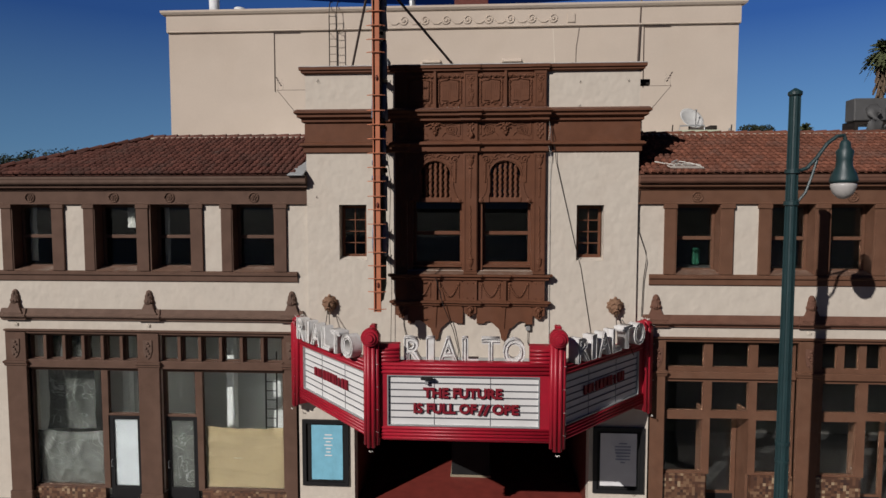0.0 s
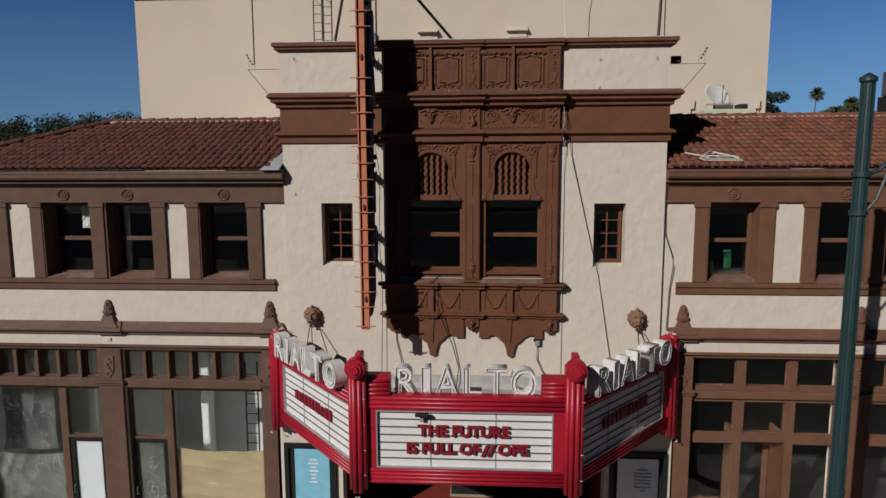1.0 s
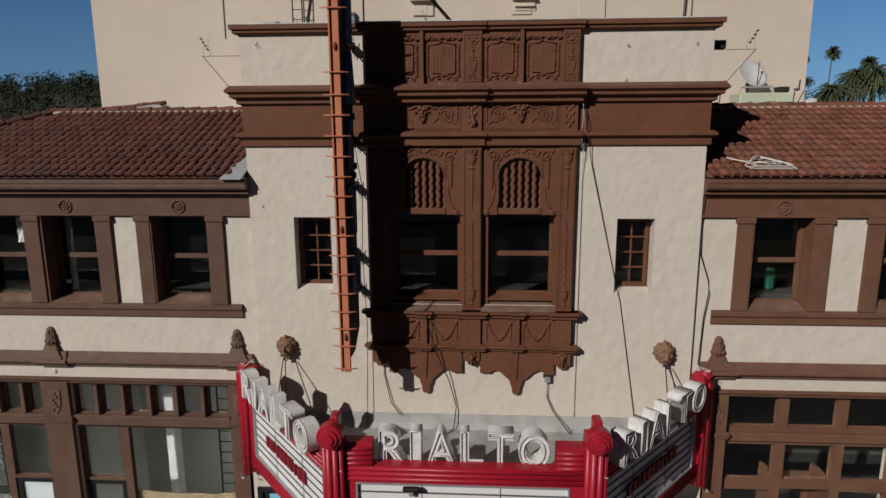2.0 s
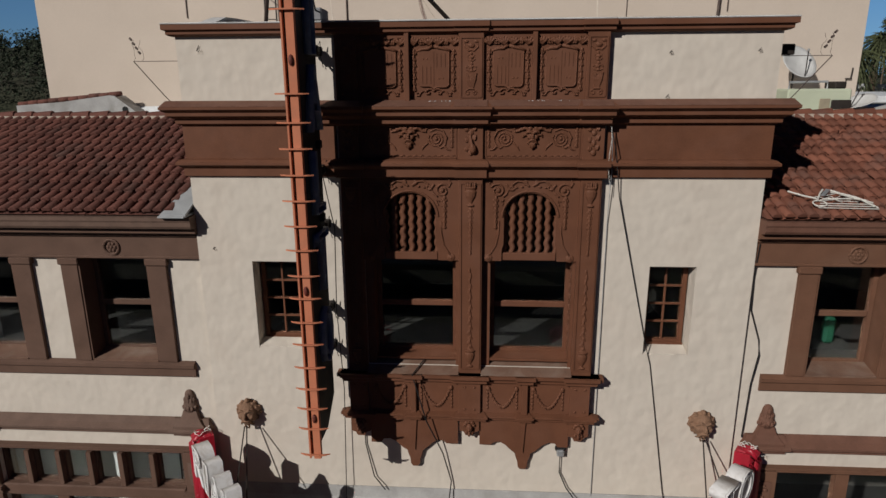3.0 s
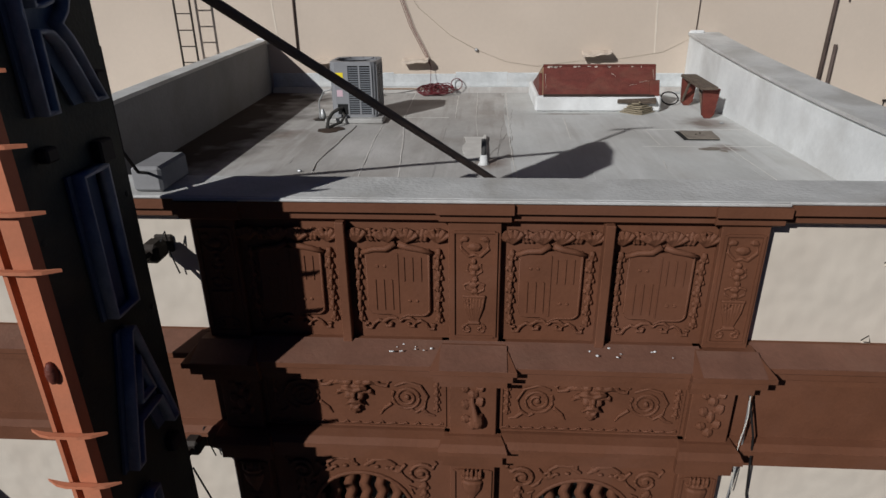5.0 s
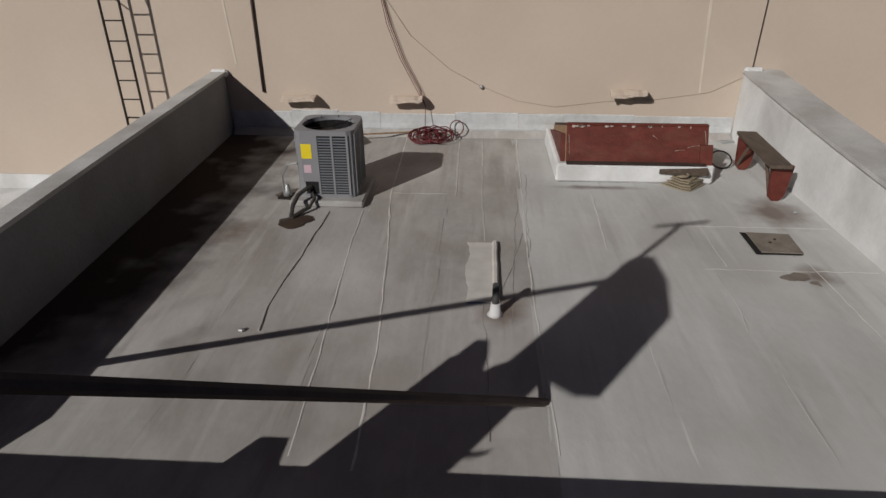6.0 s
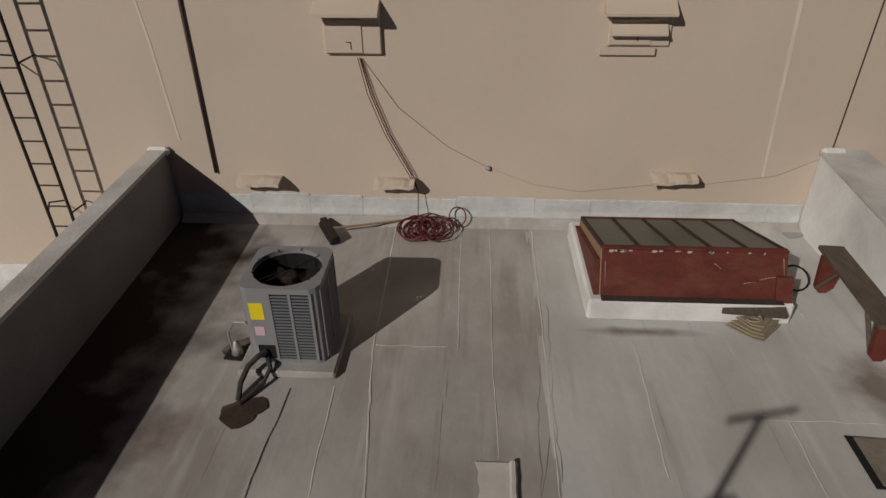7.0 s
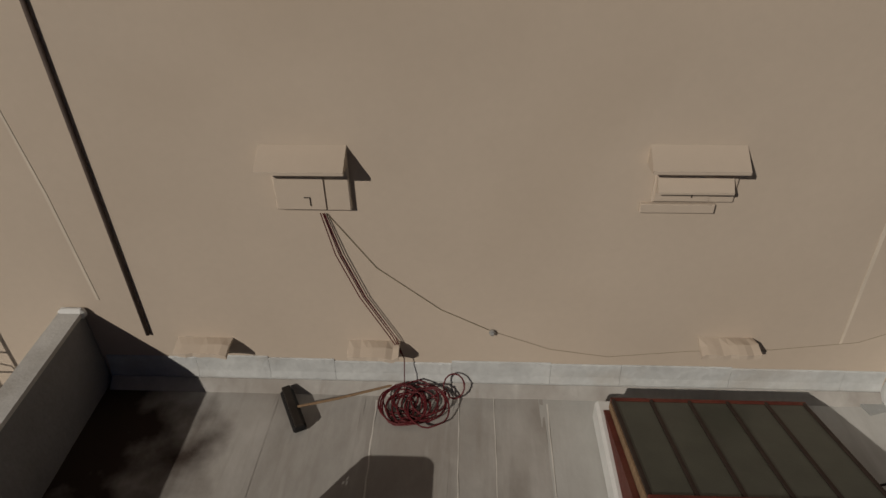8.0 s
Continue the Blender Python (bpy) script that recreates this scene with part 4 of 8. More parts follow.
for a, c in ((-2.05, -0.17), (0.21, 2.06)):
    bp("upper_panel", bx(a, c, -0.06, 0.01, 11.36, 12.38))
    bp("frieze_panel", bx(a, c, -0.06, 0.01, 10.46, 11.1))
for prof, nm, dy in ((COP, "coping", 0.03), (COR, "cornice", 0.09), (STR, "string_course", 0.08)):
    for a, c in ((-1.73, -0.17), (0.21, 1.73)):
        bp(nm, shift(moulding(a, c, prof, 0), 0, -dy, 0))
    for a, c in PL:
        q = [(p + (0.03 if nm == "coping" else 0.05), z) for p, z in prof]
        bp(nm + "_break", shift(moulding(a - 0.02, c + 0.02, q, 0.35), 0, -dy, 0))
bp("cornice_weathering", pr([(-0.362, 11.313), (-0.362, 11.319), (-0.125, 11.4), (-0.125, 11.394)], "x", -1.71, 1.71), BROWN_DULL)
for a, c in PL:
    bp("cornice_weathering", pr([(-0.412, 11.313), (-0.412, 11.319), (-0.185, 11.4), (-0.185, 11.394)], "x", a - 0.06, c + 0.06), BROWN_DULL)
bp("coping_top", bx(-2.12, 2.13, -0.19, -0.153, 12.532, 12.556, bevel=0.006), COPETOP)
for a, c in PL:
    bp("pilaster", bx(a, c, -0.12, 0.01, 6.86, 10.22, bevel=0.006))
    bp("upper_pilaster", bx(a, c, -0.12, 0.01, 11.36, 12.38, bevel=0.006))
    bp("frieze_block", bx(a, c, -0.12, 0.01, 10.46, 11.08, bevel=0.006))
    bp("base_block", bx(a, c, -0.16, 0.01, 6.1, 6.72, bevel=0.006))
    # raised border strips on the pilasters
    for z0, z1 in ((6.95, 10.12), (11.44, 12.3)):
        b = bmesh.new()
        for x in (a + 0.035, c - 0.035):
            box(b, x - 0.01, x + 0.01, -0.135, -0.118, z0, z1)
        for z in (z0, z1):
            box(b, a + 0.045, c - 0.045, -0.134, -0.118, z - 0.01, z + 0.01)
        bp("border", b)
for x in (-0.95, 0.965):
    bp("divider", bx(x - 0.035, x + 0.035, -0.16, -0.05, 11.38, 12.37, bevel=0.006))


def put2(b, pts, y, r):
    tube(b, [(p[0], y, p[1]) for p in pts], r, 5)


def bell(b, x, y, z, w, h):
    """One drooping bellflower of a garland, wider at its foot, with three tips."""
    ball(b, (x, y, z - h * 0.25), (w * 0.62, 0.026, h * 0.42), 6, 4)
    for d in (-1, 0, 1):
        ball(b, (x + d * w * 0.6, y + 0.006 * abs(d), z - h * (0.58 + 0.1 * (d == 0))), (w * 0.34, 0.022, h * 0.26), 5, 4)


def urn(b, x, z, s, y=-0.12):
    """A small vase in relief."""
    lathe(b, [(0.012, 0), (0.05, 0.01), (0.05, 0.03), (0.016, 0.05), (0.03, 0.09), (0.065, 0.17), (0.075, 0.25), (0.055, 0.27), (0.085, 0.31), (0.02, 0.32)], 10, (x, y, z), (s, s * 0.5, s), None)


def candelabrum(b, x, z0, z1, y=-0.122):
    """Low relief of a fluted vase with leaves, a mask and drapery above it on a pilaster."""
    for i in range(7):
        u = -3 + i
        tube(b, [(x + u * 0.009, y, z0 + 0.1), (x + u * 0.02, y - 0.012, z0 + 0.22), (x + u * 0.024, y - 0.01, z0 + 0.3)], 0.011, 5)
    tube(b, [(x - 0.085, y - 0.008, z0 + 0.315), (x + 0.085, y - 0.008, z0 + 0.315)], 0.014, 5)
    tube(b, [(x - 0.045, y - 0.008, z0 + 0.09), (x + 0.045, y - 0.008, z0 + 0.09)], 0.013, 5)
    for s in (-1, 1):
        put2(b, spiral(x + s * 0.05, z0 + 0.035, 0.042, 0.009, radians(90), -s * 1.1, 10), y, 0.013)
        put2(b, [(x + s * 0.012, z0 + 0.34), (x + s * 0.07, z0 + 0.37), (x + s * 0.075, z0 + 0.41), (x + s * 0.025, z0 + 0.43)], y, 0.013)
        put2(b, [(x + s * 0.012, z0 + 0.49), (x + s * 0.055, z0 + 0.52), (x + s * 0.045, z0 + 0.58)], y, 0.012)
        put2(b, [(x + s * 0.095, z1 - 0.04), (x + s * 0.1, z1 - 0.11), (x + s * 0.04, z1 - 0.17), (x, z1 - 0.155)], y, 0.016)
        ball(b, (x + s * 0.07, y, z1 - 0.035), (0.035, 0.02, 0.024), 6, 4)
    for i in range(6):
        ball(b, (x + 0.006 * (-1) ** i, y, z0 + 0.36 + i * 0.048), (0.026 + 0.016 * (i % 3 == 1), 0.022, 0.027), 6, 4)
    ball(b, (x, y, z1 - 0.095), (0.058, 0.026, 0.036), 8, 4)


for a, c in PL:
    x = (a + c) / 2
    b = bmesh.new()
    candelabrum(b, x, 11.47, 12.28)
    bp("relief_candelabrum", b, smooth=True, soft=0.0048)
    b = bmesh.new()
    urn(b, x, 9.75, 1.25, -0.125)
    for k in range(5):
        ball(b, (x - 0.07 + 0.035 * k, -0.15, 10.1), (0.014, 0.02, 0.06), 5, 4)
    for i in range(9):
        z = 9.72 - i * 0.085
        wv = 0.1 * (1 - i * 0.07)
        bell(b, x, -0.122, z, wv * 0.6, 0.1)
    urn(b, x, 6.98, 1.15, -0.125)
    for i in range(16):
        z = 7.38 + i * 0.09
        wv = 0.095 * (1 - i * 0.035)
        bell(b, x + 0.008 * (-1) ** i, -0.122, z, wv * 0.6, 0.1)
    bp("relief_drop", b, smooth=True, soft=0.0075)
    b = bmesh.new()
    for q, (dx, dz, rx, rz) in enumerate(((0, 10.6, 0.05, 0.05), (-0.06, 10.66, 0.045, 0.04), (0.055, 10.68, 0.045, 0.045), (0, 10.75, 0.04, 0.06), (-0.06, 10.8, 0.04, 0.05), (0.06, 10.83, 0.042, 0.05), (0, 10.9, 0.05, 0.045), (-0.065, 10.95, 0.04, 0.03), (0.06, 10.96, 0.042, 0.03))):
        ball(b, (x + dx, -0.122, dz), (rx, 0.028, rz), 7, 5)
        tube(b, [(x + dx, -0.14, dz - rz * 0.8), (x + dx * 1.2, -0.15, dz), (x + dx * 1.35, -0.136, dz + rz * 0.9)], 0.009, 5)
    if abs(x) < 0.5:
        # the middle one swells out at its foot
        ball(b, (x + 0.035, -0.15, 10.66), (0.055, 0.06, 0.075), 9, 6)
        tube(b, [(x - 0.01, -0.13, 10.86), (x + 0.01, -0.16, 10.76), (x + 0.03, -0.18, 10.68)], 0.03, 7, taper=(0.6, 1.1))
    bp("relief_foliage", b, smooth=True, soft=0.0075)
    b = bmesh.new()
    for dz in (6.2, 6.62):
        for dx in (-0.08, 0.08):
            ball(b, (x + dx, -0.165, dz), (0.025, 0.015, 0.02), 6, 4)
    bp("relief_boss", b, smooth=True)


def shell(b, x, y, z, r, lean=0.0, n=5):
    """A ribbed fan of pleated cloth, gathered at its foot."""
    for i in range(n):
        t = radians((i - (n - 1) / 2) * 23) + lean
        tube(b, [(x, y, z), (x + r * 0.55 * math.sin(t), y - 0.022, z + r * 0.55 * math.cos(t)), (x + r * math.sin(t), y - 0.016, z + r * math.cos(t))], r * 0.19, 6, taper=(0.5, 1.1))


def shield_panel(x0, x1, z0, z1):
    """Coat of arms under pleated drapery, with hanging garlands and a scrolled foot, in low relief."""
    xc, w = (x0 + x1) / 2, x1 - x0
    y = -0.06
    sx, st, sb = w * 0.315, z1 - 0.22, z0 + 0.2
    right = [(xc + sx - 0.06 + 0.06 * math.cos(math.pi / 2 * i / 4), sb + 0.06 - 0.06 * math.sin(math.pi / 2 * i / 4)) for i in range(5)]
    left = [(2 * xc - px, pz + 0.012) for px, pz in reversed(right)]
    foot = [(xc + 0.06, sb), (xc + 0.02, sb - 0.018), (xc, sb - 0.035), (xc - 0.02, sb - 0.005), (xc - 0.06, sb + 0.012)]
    outline = [(xc + sx, st)] + right + foot + left + [(xc - sx, st)]
    bp("shield", pr(outline, "y", y - 0.03, y + 0.01))
    b = bmesh.new()
    zm = (st + sb) / 2
    for i in range(3):
        xx = xc + sx * (0.2 + 0.27 * i)
        box(b, xx - 0.005, xx + 0.005, y - 0.038, y - 0.028, zm + 0.02, st - 0.06)
        xx = xc - sx * (0.74 - 0.27 * i)
        box(b, xx - 0.005, xx + 0.005, y - 0.038, y - 0.028, sb + 0.05, zm + 0.03)
    box(b, xc - 0.005, xc + 0.005, y - 0.037, y - 0.028, sb + 0.02, st - 0.03)
    for q in (0.36, 0.6):
        ball(b, (xc + sx * q, y - 0.03, (sb + zm) / 2 - 0.01), (0.016, 0.012, 0.012), 6, 4)
        ball(b, (xc - sx * (q + 0.05), y - 0.03, (st + zm) / 2), (0.014, 0.01, 0.012), 6, 4)
    bp("shield_charge", b)
    b = bmesh.new()
    put2(b, [(xc + sx, st - 0.02)] + right + foot[:3], y - 0.024, 0.011)
    put2(b, [(xc - sx, st - 0.02)] + left[::-1] + foot[:2:-1] + foot[2:3], y - 0.024, 0.008)
    # rolled cloth hanging over the top edge
    for s in (-1, 1):
        tube(b, [(xc + s * (sx + 0.03), y - 0.016, st - 0.035), (xc + s * sx * 0.75, y - 0.03, st + 0.0), (xc + s * sx * 0.35, y - 0.034, st + 0.012 + 0.008 * s), (xc + s * 0.012, y - 0.026, st + 0.045)], 0.03, 7, taper=(0.65, 0.9))
    bp("shield_rim", b, smooth=True)
    b = bmesh.new()
    for u, rr, ln in ((-0.4, 0.115, -0.12), (-0.085, 0.115, -0.15), (0.085, 0.115, 0.15), (0.4, 0.115, 0.12)):
        shell(b, xc + u * w, y - 0.018, z1 - 0.165, rr, ln)
    for s in (-1, 1):
        for k, dz in ((0.21, 0.0), (0.255, 0.012), (0.295, 0.0)):
            tube(b, [(xc + s * w * (k - 0.012), y - 0.014, z1 - 0.155), (xc + s * w * k, y - 0.03, z1 - 0.11), (xc + s * w * (k + 0.012), y - 0.016, z1 - 0.07 + dz)], 0.019, 6, taper=(0.8, 0.9))
    bp("relief_drapery", b, smooth=True, soft=0.0048)
    b = bmesh.new()
    for s in (-1, 1):
        n = 7
        h = (st - sb + 0.07) / n
        for i in range(n):
            bell(b, xc + s * w * 0.405 + 0.004 * (-1) ** i, y - 0.014, st - 0.005 - i * h, 0.043 - 0.001 * i, h * 1.05)
    bp("relief_garland", b, smooth=True, soft=0.0048)
    b = bmesh.new()
    for s in (-1, 1):
        put2(b, [(xc + s * 0.0, sb - 0.06), (xc + s * 0.03, sb - 0.03), (xc + s * 0.08, sb - 0.03), (xc + s * 0.12, sb - 0.06), (xc + s * 0.11, sb - 0.1), (xc + s * 0.07, sb - 0.1), (xc + s * 0.065, sb - 0.07)], y - 0.016, 0.017)
        put2(b, [(xc + s * 0.12, sb - 0.07), (xc + s * 0.16, sb - 0.05), (xc + s * 0.2, sb - 0.08), (xc + s * 0.225, sb - 0.125), (xc + s * 0.265, sb - 0.125), (xc + s * 0.27, sb - 0.085), (xc + s * 0.24, sb - 0.085)], y - 0.014, 0.015)
    bp("relief_scroll", b, smooth=True, soft=0.0048)


for x0, x1 in ((-1.73, -0.99), (-0.92, -0.18), (0.22, 0.93), (1.0, 1.72)):
    shield_panel(x0, x1, 11.39, 12.36)


def grotesque(b, x, z, s=1.0, y=-0.06):
    """A plain carved head with curling hair in relief."""
    ball(b, (x, y - 0.05 * s, z), (0.085 * s, 0.085 * s, 0.12 * s), 10, 7)
    ball(b, (x, y - 0.12 * s, z - 0.02 * s), (0.022 * s, 0.04 * s, 0.035 * s), 6, 4)
    ball(b, (x, y - 0.1 * s, z - 0.085 * s), (0.045 * s, 0.035 * s, 0.02 * s), 6, 4)
    for k in (-1, 1):
        ball(b, (x + k * 0.04 * s, y - 0.105 * s, z + 0.035 * s), (0.03 * s, 0.03 * s, 0.016 * s), 6, 4)
        for i in range(4):
            a = radians(20 + i * 38)
            ball(b, (x + k * 0.11 * s * math.cos(a), y - 0.03 * s, z + 0.02 * s + 0.13 * s * math.sin(a)), (0.045 * s, 0.045 * s, 0.045 * s), 6, 4)
        ball(b, (x + k * 0.07 * s, y - 0.04 * s, z - 0.12 * s), (0.04 * s, 0.04 * s, 0.06 * s), 6, 4)
    ball(b, (x, y - 0.05 * s, z - 0.16 * s), (0.04 * s, 0.05 * s, 0.07 * s), 6, 4)


def leaf_mask(b, x, z, y=-0.05):
    """A carved mask: long face under heavy brows, with locks of hair, side leaves and a pointed beard."""
    ball(b, (x, y - 0.01, z), (0.085, 0.06, 0.13), 12, 7)
    ball(b, (x, y - 0.02, z - 0.07), (0.06, 0.055, 0.06), 10, 6)
    tube(b, [(x, y - 0.06, z + 0.06), (x, y - 0.09, z), (x, y - 0.088, z - 0.03)], 0.02, 6, taper=(0.8, 1.3))
    for k in (-1, 1):
        tube(b, [(x + k * 0.01, y - 0.072, z + 0.05), (x + k * 0.05, y - 0.078, z + 0.068), (x + k * 0.1, y - 0.045, z + 0.05)], 0.022, 6)
        ball(b, (x + k * 0.05, y - 0.052, z - 0.02), (0.034, 0.026, 0.032), 7, 5)
        tube(b, [(x, y - 0.075, z - 0.055), (x + k * 0.04, y - 0.07, z - 0.07), (x + k * 0.08, y - 0.04, z - 0.12)], 0.018, 6, taper=(1, 0.6))
        tube(b, [(x + k * 0.02, y - 0.05, z - 0.115), (x + k * 0.035, y - 0.045, z - 0.155), (x + k * 0.012, y - 0.02, z - 0.19)], 0.026, 6, taper=(1.1, 0.4))
        tube(b, [(x + k * 0.06, y - 0.03, z + 0.1), (x + k * 0.13, y - 0.045, z + 0.12), (x + k * 0.19, y - 0.012, z + 0.075)], 0.032, 7, taper=(1.1, 0.5))
        tube(b, [(x + k * 0.08, y - 0.02, z + 0.02), (x + k * 0.13, y - 0.035, z + 0.02), (x + k * 0.155, y - 0.01, z - 0.03)], 0.028, 7, taper=(1.1, 0.5))
        ball(b, (x + k * 0.045, y - 0.045, z + 0.115), (0.04, 0.03, 0.032), 7, 5)
    tube(b, [(x, y - 0.05, z - 0.13), (x, y - 0.05, z - 0.175), (x, y - 0.02, z - 0.215)], 0.026, 6, taper=(1.1, 0.4))


for x0, x1 in ((-1.73, -0.17), (0.21, 1.73)):
    xc = (x0 + x1) / 2
    b = bmesh.new()
    leaf_mask(b, xc, 10.855)
    bp("relief_head", b, smooth=True, soft=0.0075)
    b = bmesh.new()
    for s in (-1, 1):
        cx, cz = xc + s * 0.43, 10.81
        put2(b, spiral(cx, cz, 0.125, 0.04, radians(90 + s * 60), s * 1.9, 34), -0.066, 0.015)
        ball(b, (cx, -0.066, cz), (0.026, 0.024, 0.026), 8, 5)
        # leafy arm from the mask, ending in a curl
        tube(b, [(xc + s * 0.1, -0.066, 10.99), (xc + s * 0.16, -0.075, 10.975), (xc + s * 0.21, -0.075, 10.93), (xc + s * 0.27, -0.072, 10.92), (xc + s * 0.29, -0.07, 10.96), (xc + s * 0.26, -0.066, 10.975)], 0.02, 6, taper=(1.2, 0.7))
        ball(b, (xc + s * 0.2, -0.066, 10.985), (0.028, 0.024, 0.02), 6, 4)
        # stem sweeping over the ring and round beneath it
        tube(b, [(cx - s * 0.1, -0.066, 10.92), (cx + s * 0.0, -0.072, 10.965), (cx + s * 0.11, -0.074, 10.93), (cx + s * 0.165, -0.074, 10.83), (cx + s * 0.14, -0.07, 10.72), (cx + s * 0.07, -0.068, 10.665), (cx + s * 0.03, -0.064, 10.69)], 0.018, 6, taper=(0.7, 0.9))
        tube(b, [(cx + s * 0.12, -0.066, 10.7), (cx + s * 0.17, -0.07, 10.65), (cx + s * 0.23, -0.064, 10.63)], 0.02, 6, taper=(1.1, 0.5))
        tube(b, [(cx - s * 0.13, -0.066, 10.75), (cx - s * 0.2, -0.07, 10.69), (cx - s * 0.23, -0.064, 10.63)], 0.017, 6, taper=(1.1, 0.5))
        for k in range(4):
            bell(b, cx + s * 0.245, -0.064, 10.97 - 0.075 * k, 0.036, 0.085)
    bp("relief_scroll", b, smooth=True, soft=0.0048)
    b = bmesh.new()
    for z in (10.515, 11.005):
        box(b, x0 + 0.04, x1 - 0.04, -0.072, -0.058, z - 0.009, z + 0.009)
    for xx in (x0 + 0.04, x1 - 0.04):
        box(b, xx - 0.009, xx + 0.009, -0.0715, -0.058, 10.524, 10.996)
    bp("frieze_border", b)
    b = bmesh.new()
    for i in range(15):
        xx = x0 + 0.08 + (x1 - x0 - 0.16) * i / 14
        put2(b, [(xx - 0.05, 10.536), (xx - 0.01, 10.538), (xx + 0.012, 10.555 + 0.008 * math.sin(i * 2.3)), (xx + 0.03, 10.54)], -0.064, 0.008)
    bp("relief_wave", b, smooth=True)

    # arched grille over each window
    hx, spring, base = 0.415, 9.57, 8.9
    for s in (-1, 1):
        arc = [(xc + s * hx * math.cos(t), spring + hx * 0.94 * math.sin(t)) for t in [math.pi / 2 * (1 - i / 9) for i in range(10)]]
        edge = xc + s * (x1 - x0) / 2
        poly = [(xc, 10.22), *arc, (xc + s * hx, base + 0.22), (xc + s * (hx + 0.03), base + 0.12), (xc + s * (hx + 0.03), base - 0.06), (edge, base - 0.06), (edge, 10.22)]
        bp("arch_panel", pr(poly, "y", -0.05, 0.0))
        # rounded ear at the foot of the panel with a raised edge running up to it
        b = bmesh.new()
        ball(b, (xc + s * 0.655, -0.05, base - 0.01), (0.07, 0.02, 0.07), 12, 6)
        ball(b, (xc + s * 0.655, -0.066, base - 0.01), (0.028, 0.012, 0.028), 8, 4)
        put2(b, [(xc + s * 0.49, 9.5), (xc + s * 0.5, 9.3), (xc + s * 0.54, 9.1), (xc + s * 0.6, 9.0), (xc + s * 0.65, 8.93)], -0.054, 0.014)
        bp("panel_ear", b, smooth=True)
    b = bmesh.new()
    put2(b, [(xc + (hx + 0.03) * math.cos(math.pi * i / 16), spring + (hx * 0.94 + 0.03) * math.sin(math.pi * i / 16)) for i in range(17)], -0.056, 0.02)
    for s in (-1, 1):
        put2(b, spiral(xc + s * 0.525, 10.0, 0.115, 0.02, radians(90 - s * 60), s * 1.6, 20), -0.064, 0.019)
        ball(b, (xc + s * 0.525, -0.062, 10.0), (0.03, 0.025, 0.03), 6, 4)
        put2(b, [(xc + s * 0.62, 10.05), (xc + s * 0.66, 10.12), (xc + s * 0.62, 10.17)], -0.06, 0.017)
        put2(b, [(xc + s * 0.44, 9.9), (xc + s * 0.38, 9.95), (xc + s * 0.34, 10.03), (xc + s * 0.39, 10.1)], -0.062, 0.019)
        put2(b, spiral(xc + s * 0.3, 10.04, 0.045, 0.012, radians(0), s * 1.2, 10), -0.06, 0.016)
        put2(b, [(xc + s * 0.3, 10.09), (xc + s * 0.22, 10.15), (xc + s * 0.12, 10.14), (xc + s * 0.03, 10.07)], -0.062, 0.02)
        put2(b, spiral(xc + s * 0.08, 10.13, 0.04, 0.01, radians(-90), s * 1.1, 10), -0.06, 0.015)
        put2(b, [(xc + s * 0.47, 9.82), (xc + s * 0.42, 9.86), (xc + s * 0.45, 9.76)], -0.06, 0.018)
        for k in range(3):
            ball(b, (xc + s * (0.14 + 0.09 * k), -0.06, 10.06 - 0.012 * k * k), (0.028, 0.022, 0.018), 6, 4)
        for i in range(6):
            bell(b, xc + s * 0.55, -0.062, 9.9 - i * 0.088, 0.055 - 0.004 * i, 0.1)
    bp("relief_spandrel", b, smooth=True, soft=0.0075)
    pitch = 2 * hx / 5.9
    for i in range(7):
        xx = xc - hx + 0.005 + pitch * i
        zt = spring + 0.94 * math.sqrt(max(0.0, hx * hx - min(hx, abs(xx - xc)) ** 2)) + 0.05
        left, right = [], []
        z = base + 0.02
        k = 0
        while z < zt:
            left.append((xx - pitch * (0.37 + 0.09 * math.sin(k * 1.35)), z))
            right.append((xx + pitch * (0.37 + 0.09 * math.sin(k * 1.35 + 2.4)), z))
            z += 0.035
            k += 1
        b = bmesh.new()
        for (l0, q0), (r0, _), (l1, q1), (r1, _) in zip(left, right, left[1:], right[1:]):
            mid0, mid1 = (l0 + r0) / 2, (l1 + r1) / 2
            A = [b.verts.new(v) for v in ((l0, 0.02, q0), (mid0, 0.01, q0), (r0, 0.02, q0), (mid0, 0.05, q0))]
            B = [b.verts.new(v) for v in ((l1, 0.02, q1), (mid1, 0.01, q1), (r1, 0.02, q1), (mid1, 0.05, q1))]
            for j in range(4):
                b.faces.new((A[j], A[(j + 1) % 4], B[(j + 1) % 4], B[j]))
        bmesh.ops.remove_doubles(b, verts=b.verts[:], dist=0.0005)
        bp("grille_baluster", b, smooth=True)
    bp("grille_rail", bx(xc - hx - 0.02, xc + hx + 0.02, -0.02, 0.09, base - 0.06, base + 0.07, bevel=0.01))
    # window below the grille
    w = sash_window(x0 + 0.15, x1 - 0.04, 7.1, 10.1, 0.33, BROWN, "brown sash window under an arched grille")
    for o in list(w.children):
        if o.name.startswith("meeting_rail"):
            o.location.z = -0.62
    bp("jamb", bx(x0 + 0.0, x0 + 0.14, 0.02, 0.4, 6.95, 10.15))
    bp("jamb", bx(x1 - 0.05, x1, 0.0, 0.4, 6.95, 10.15))
    b = bmesh.new()
    for i in range(8):
        ball(b, (x1 - 0.05, 0.17, 7.4 + i * 0.19), (0.02, 0.05, 0.07), 6, 4)
    bp("relief_jamb", b, smooth=True)
    bp("sloping_sill", pr([(-0.2, 6.8), (-0.2, 6.86), (0.34, 7.08), (0.34, 6.8)], "x", x0, x1), BROWN_TOP)

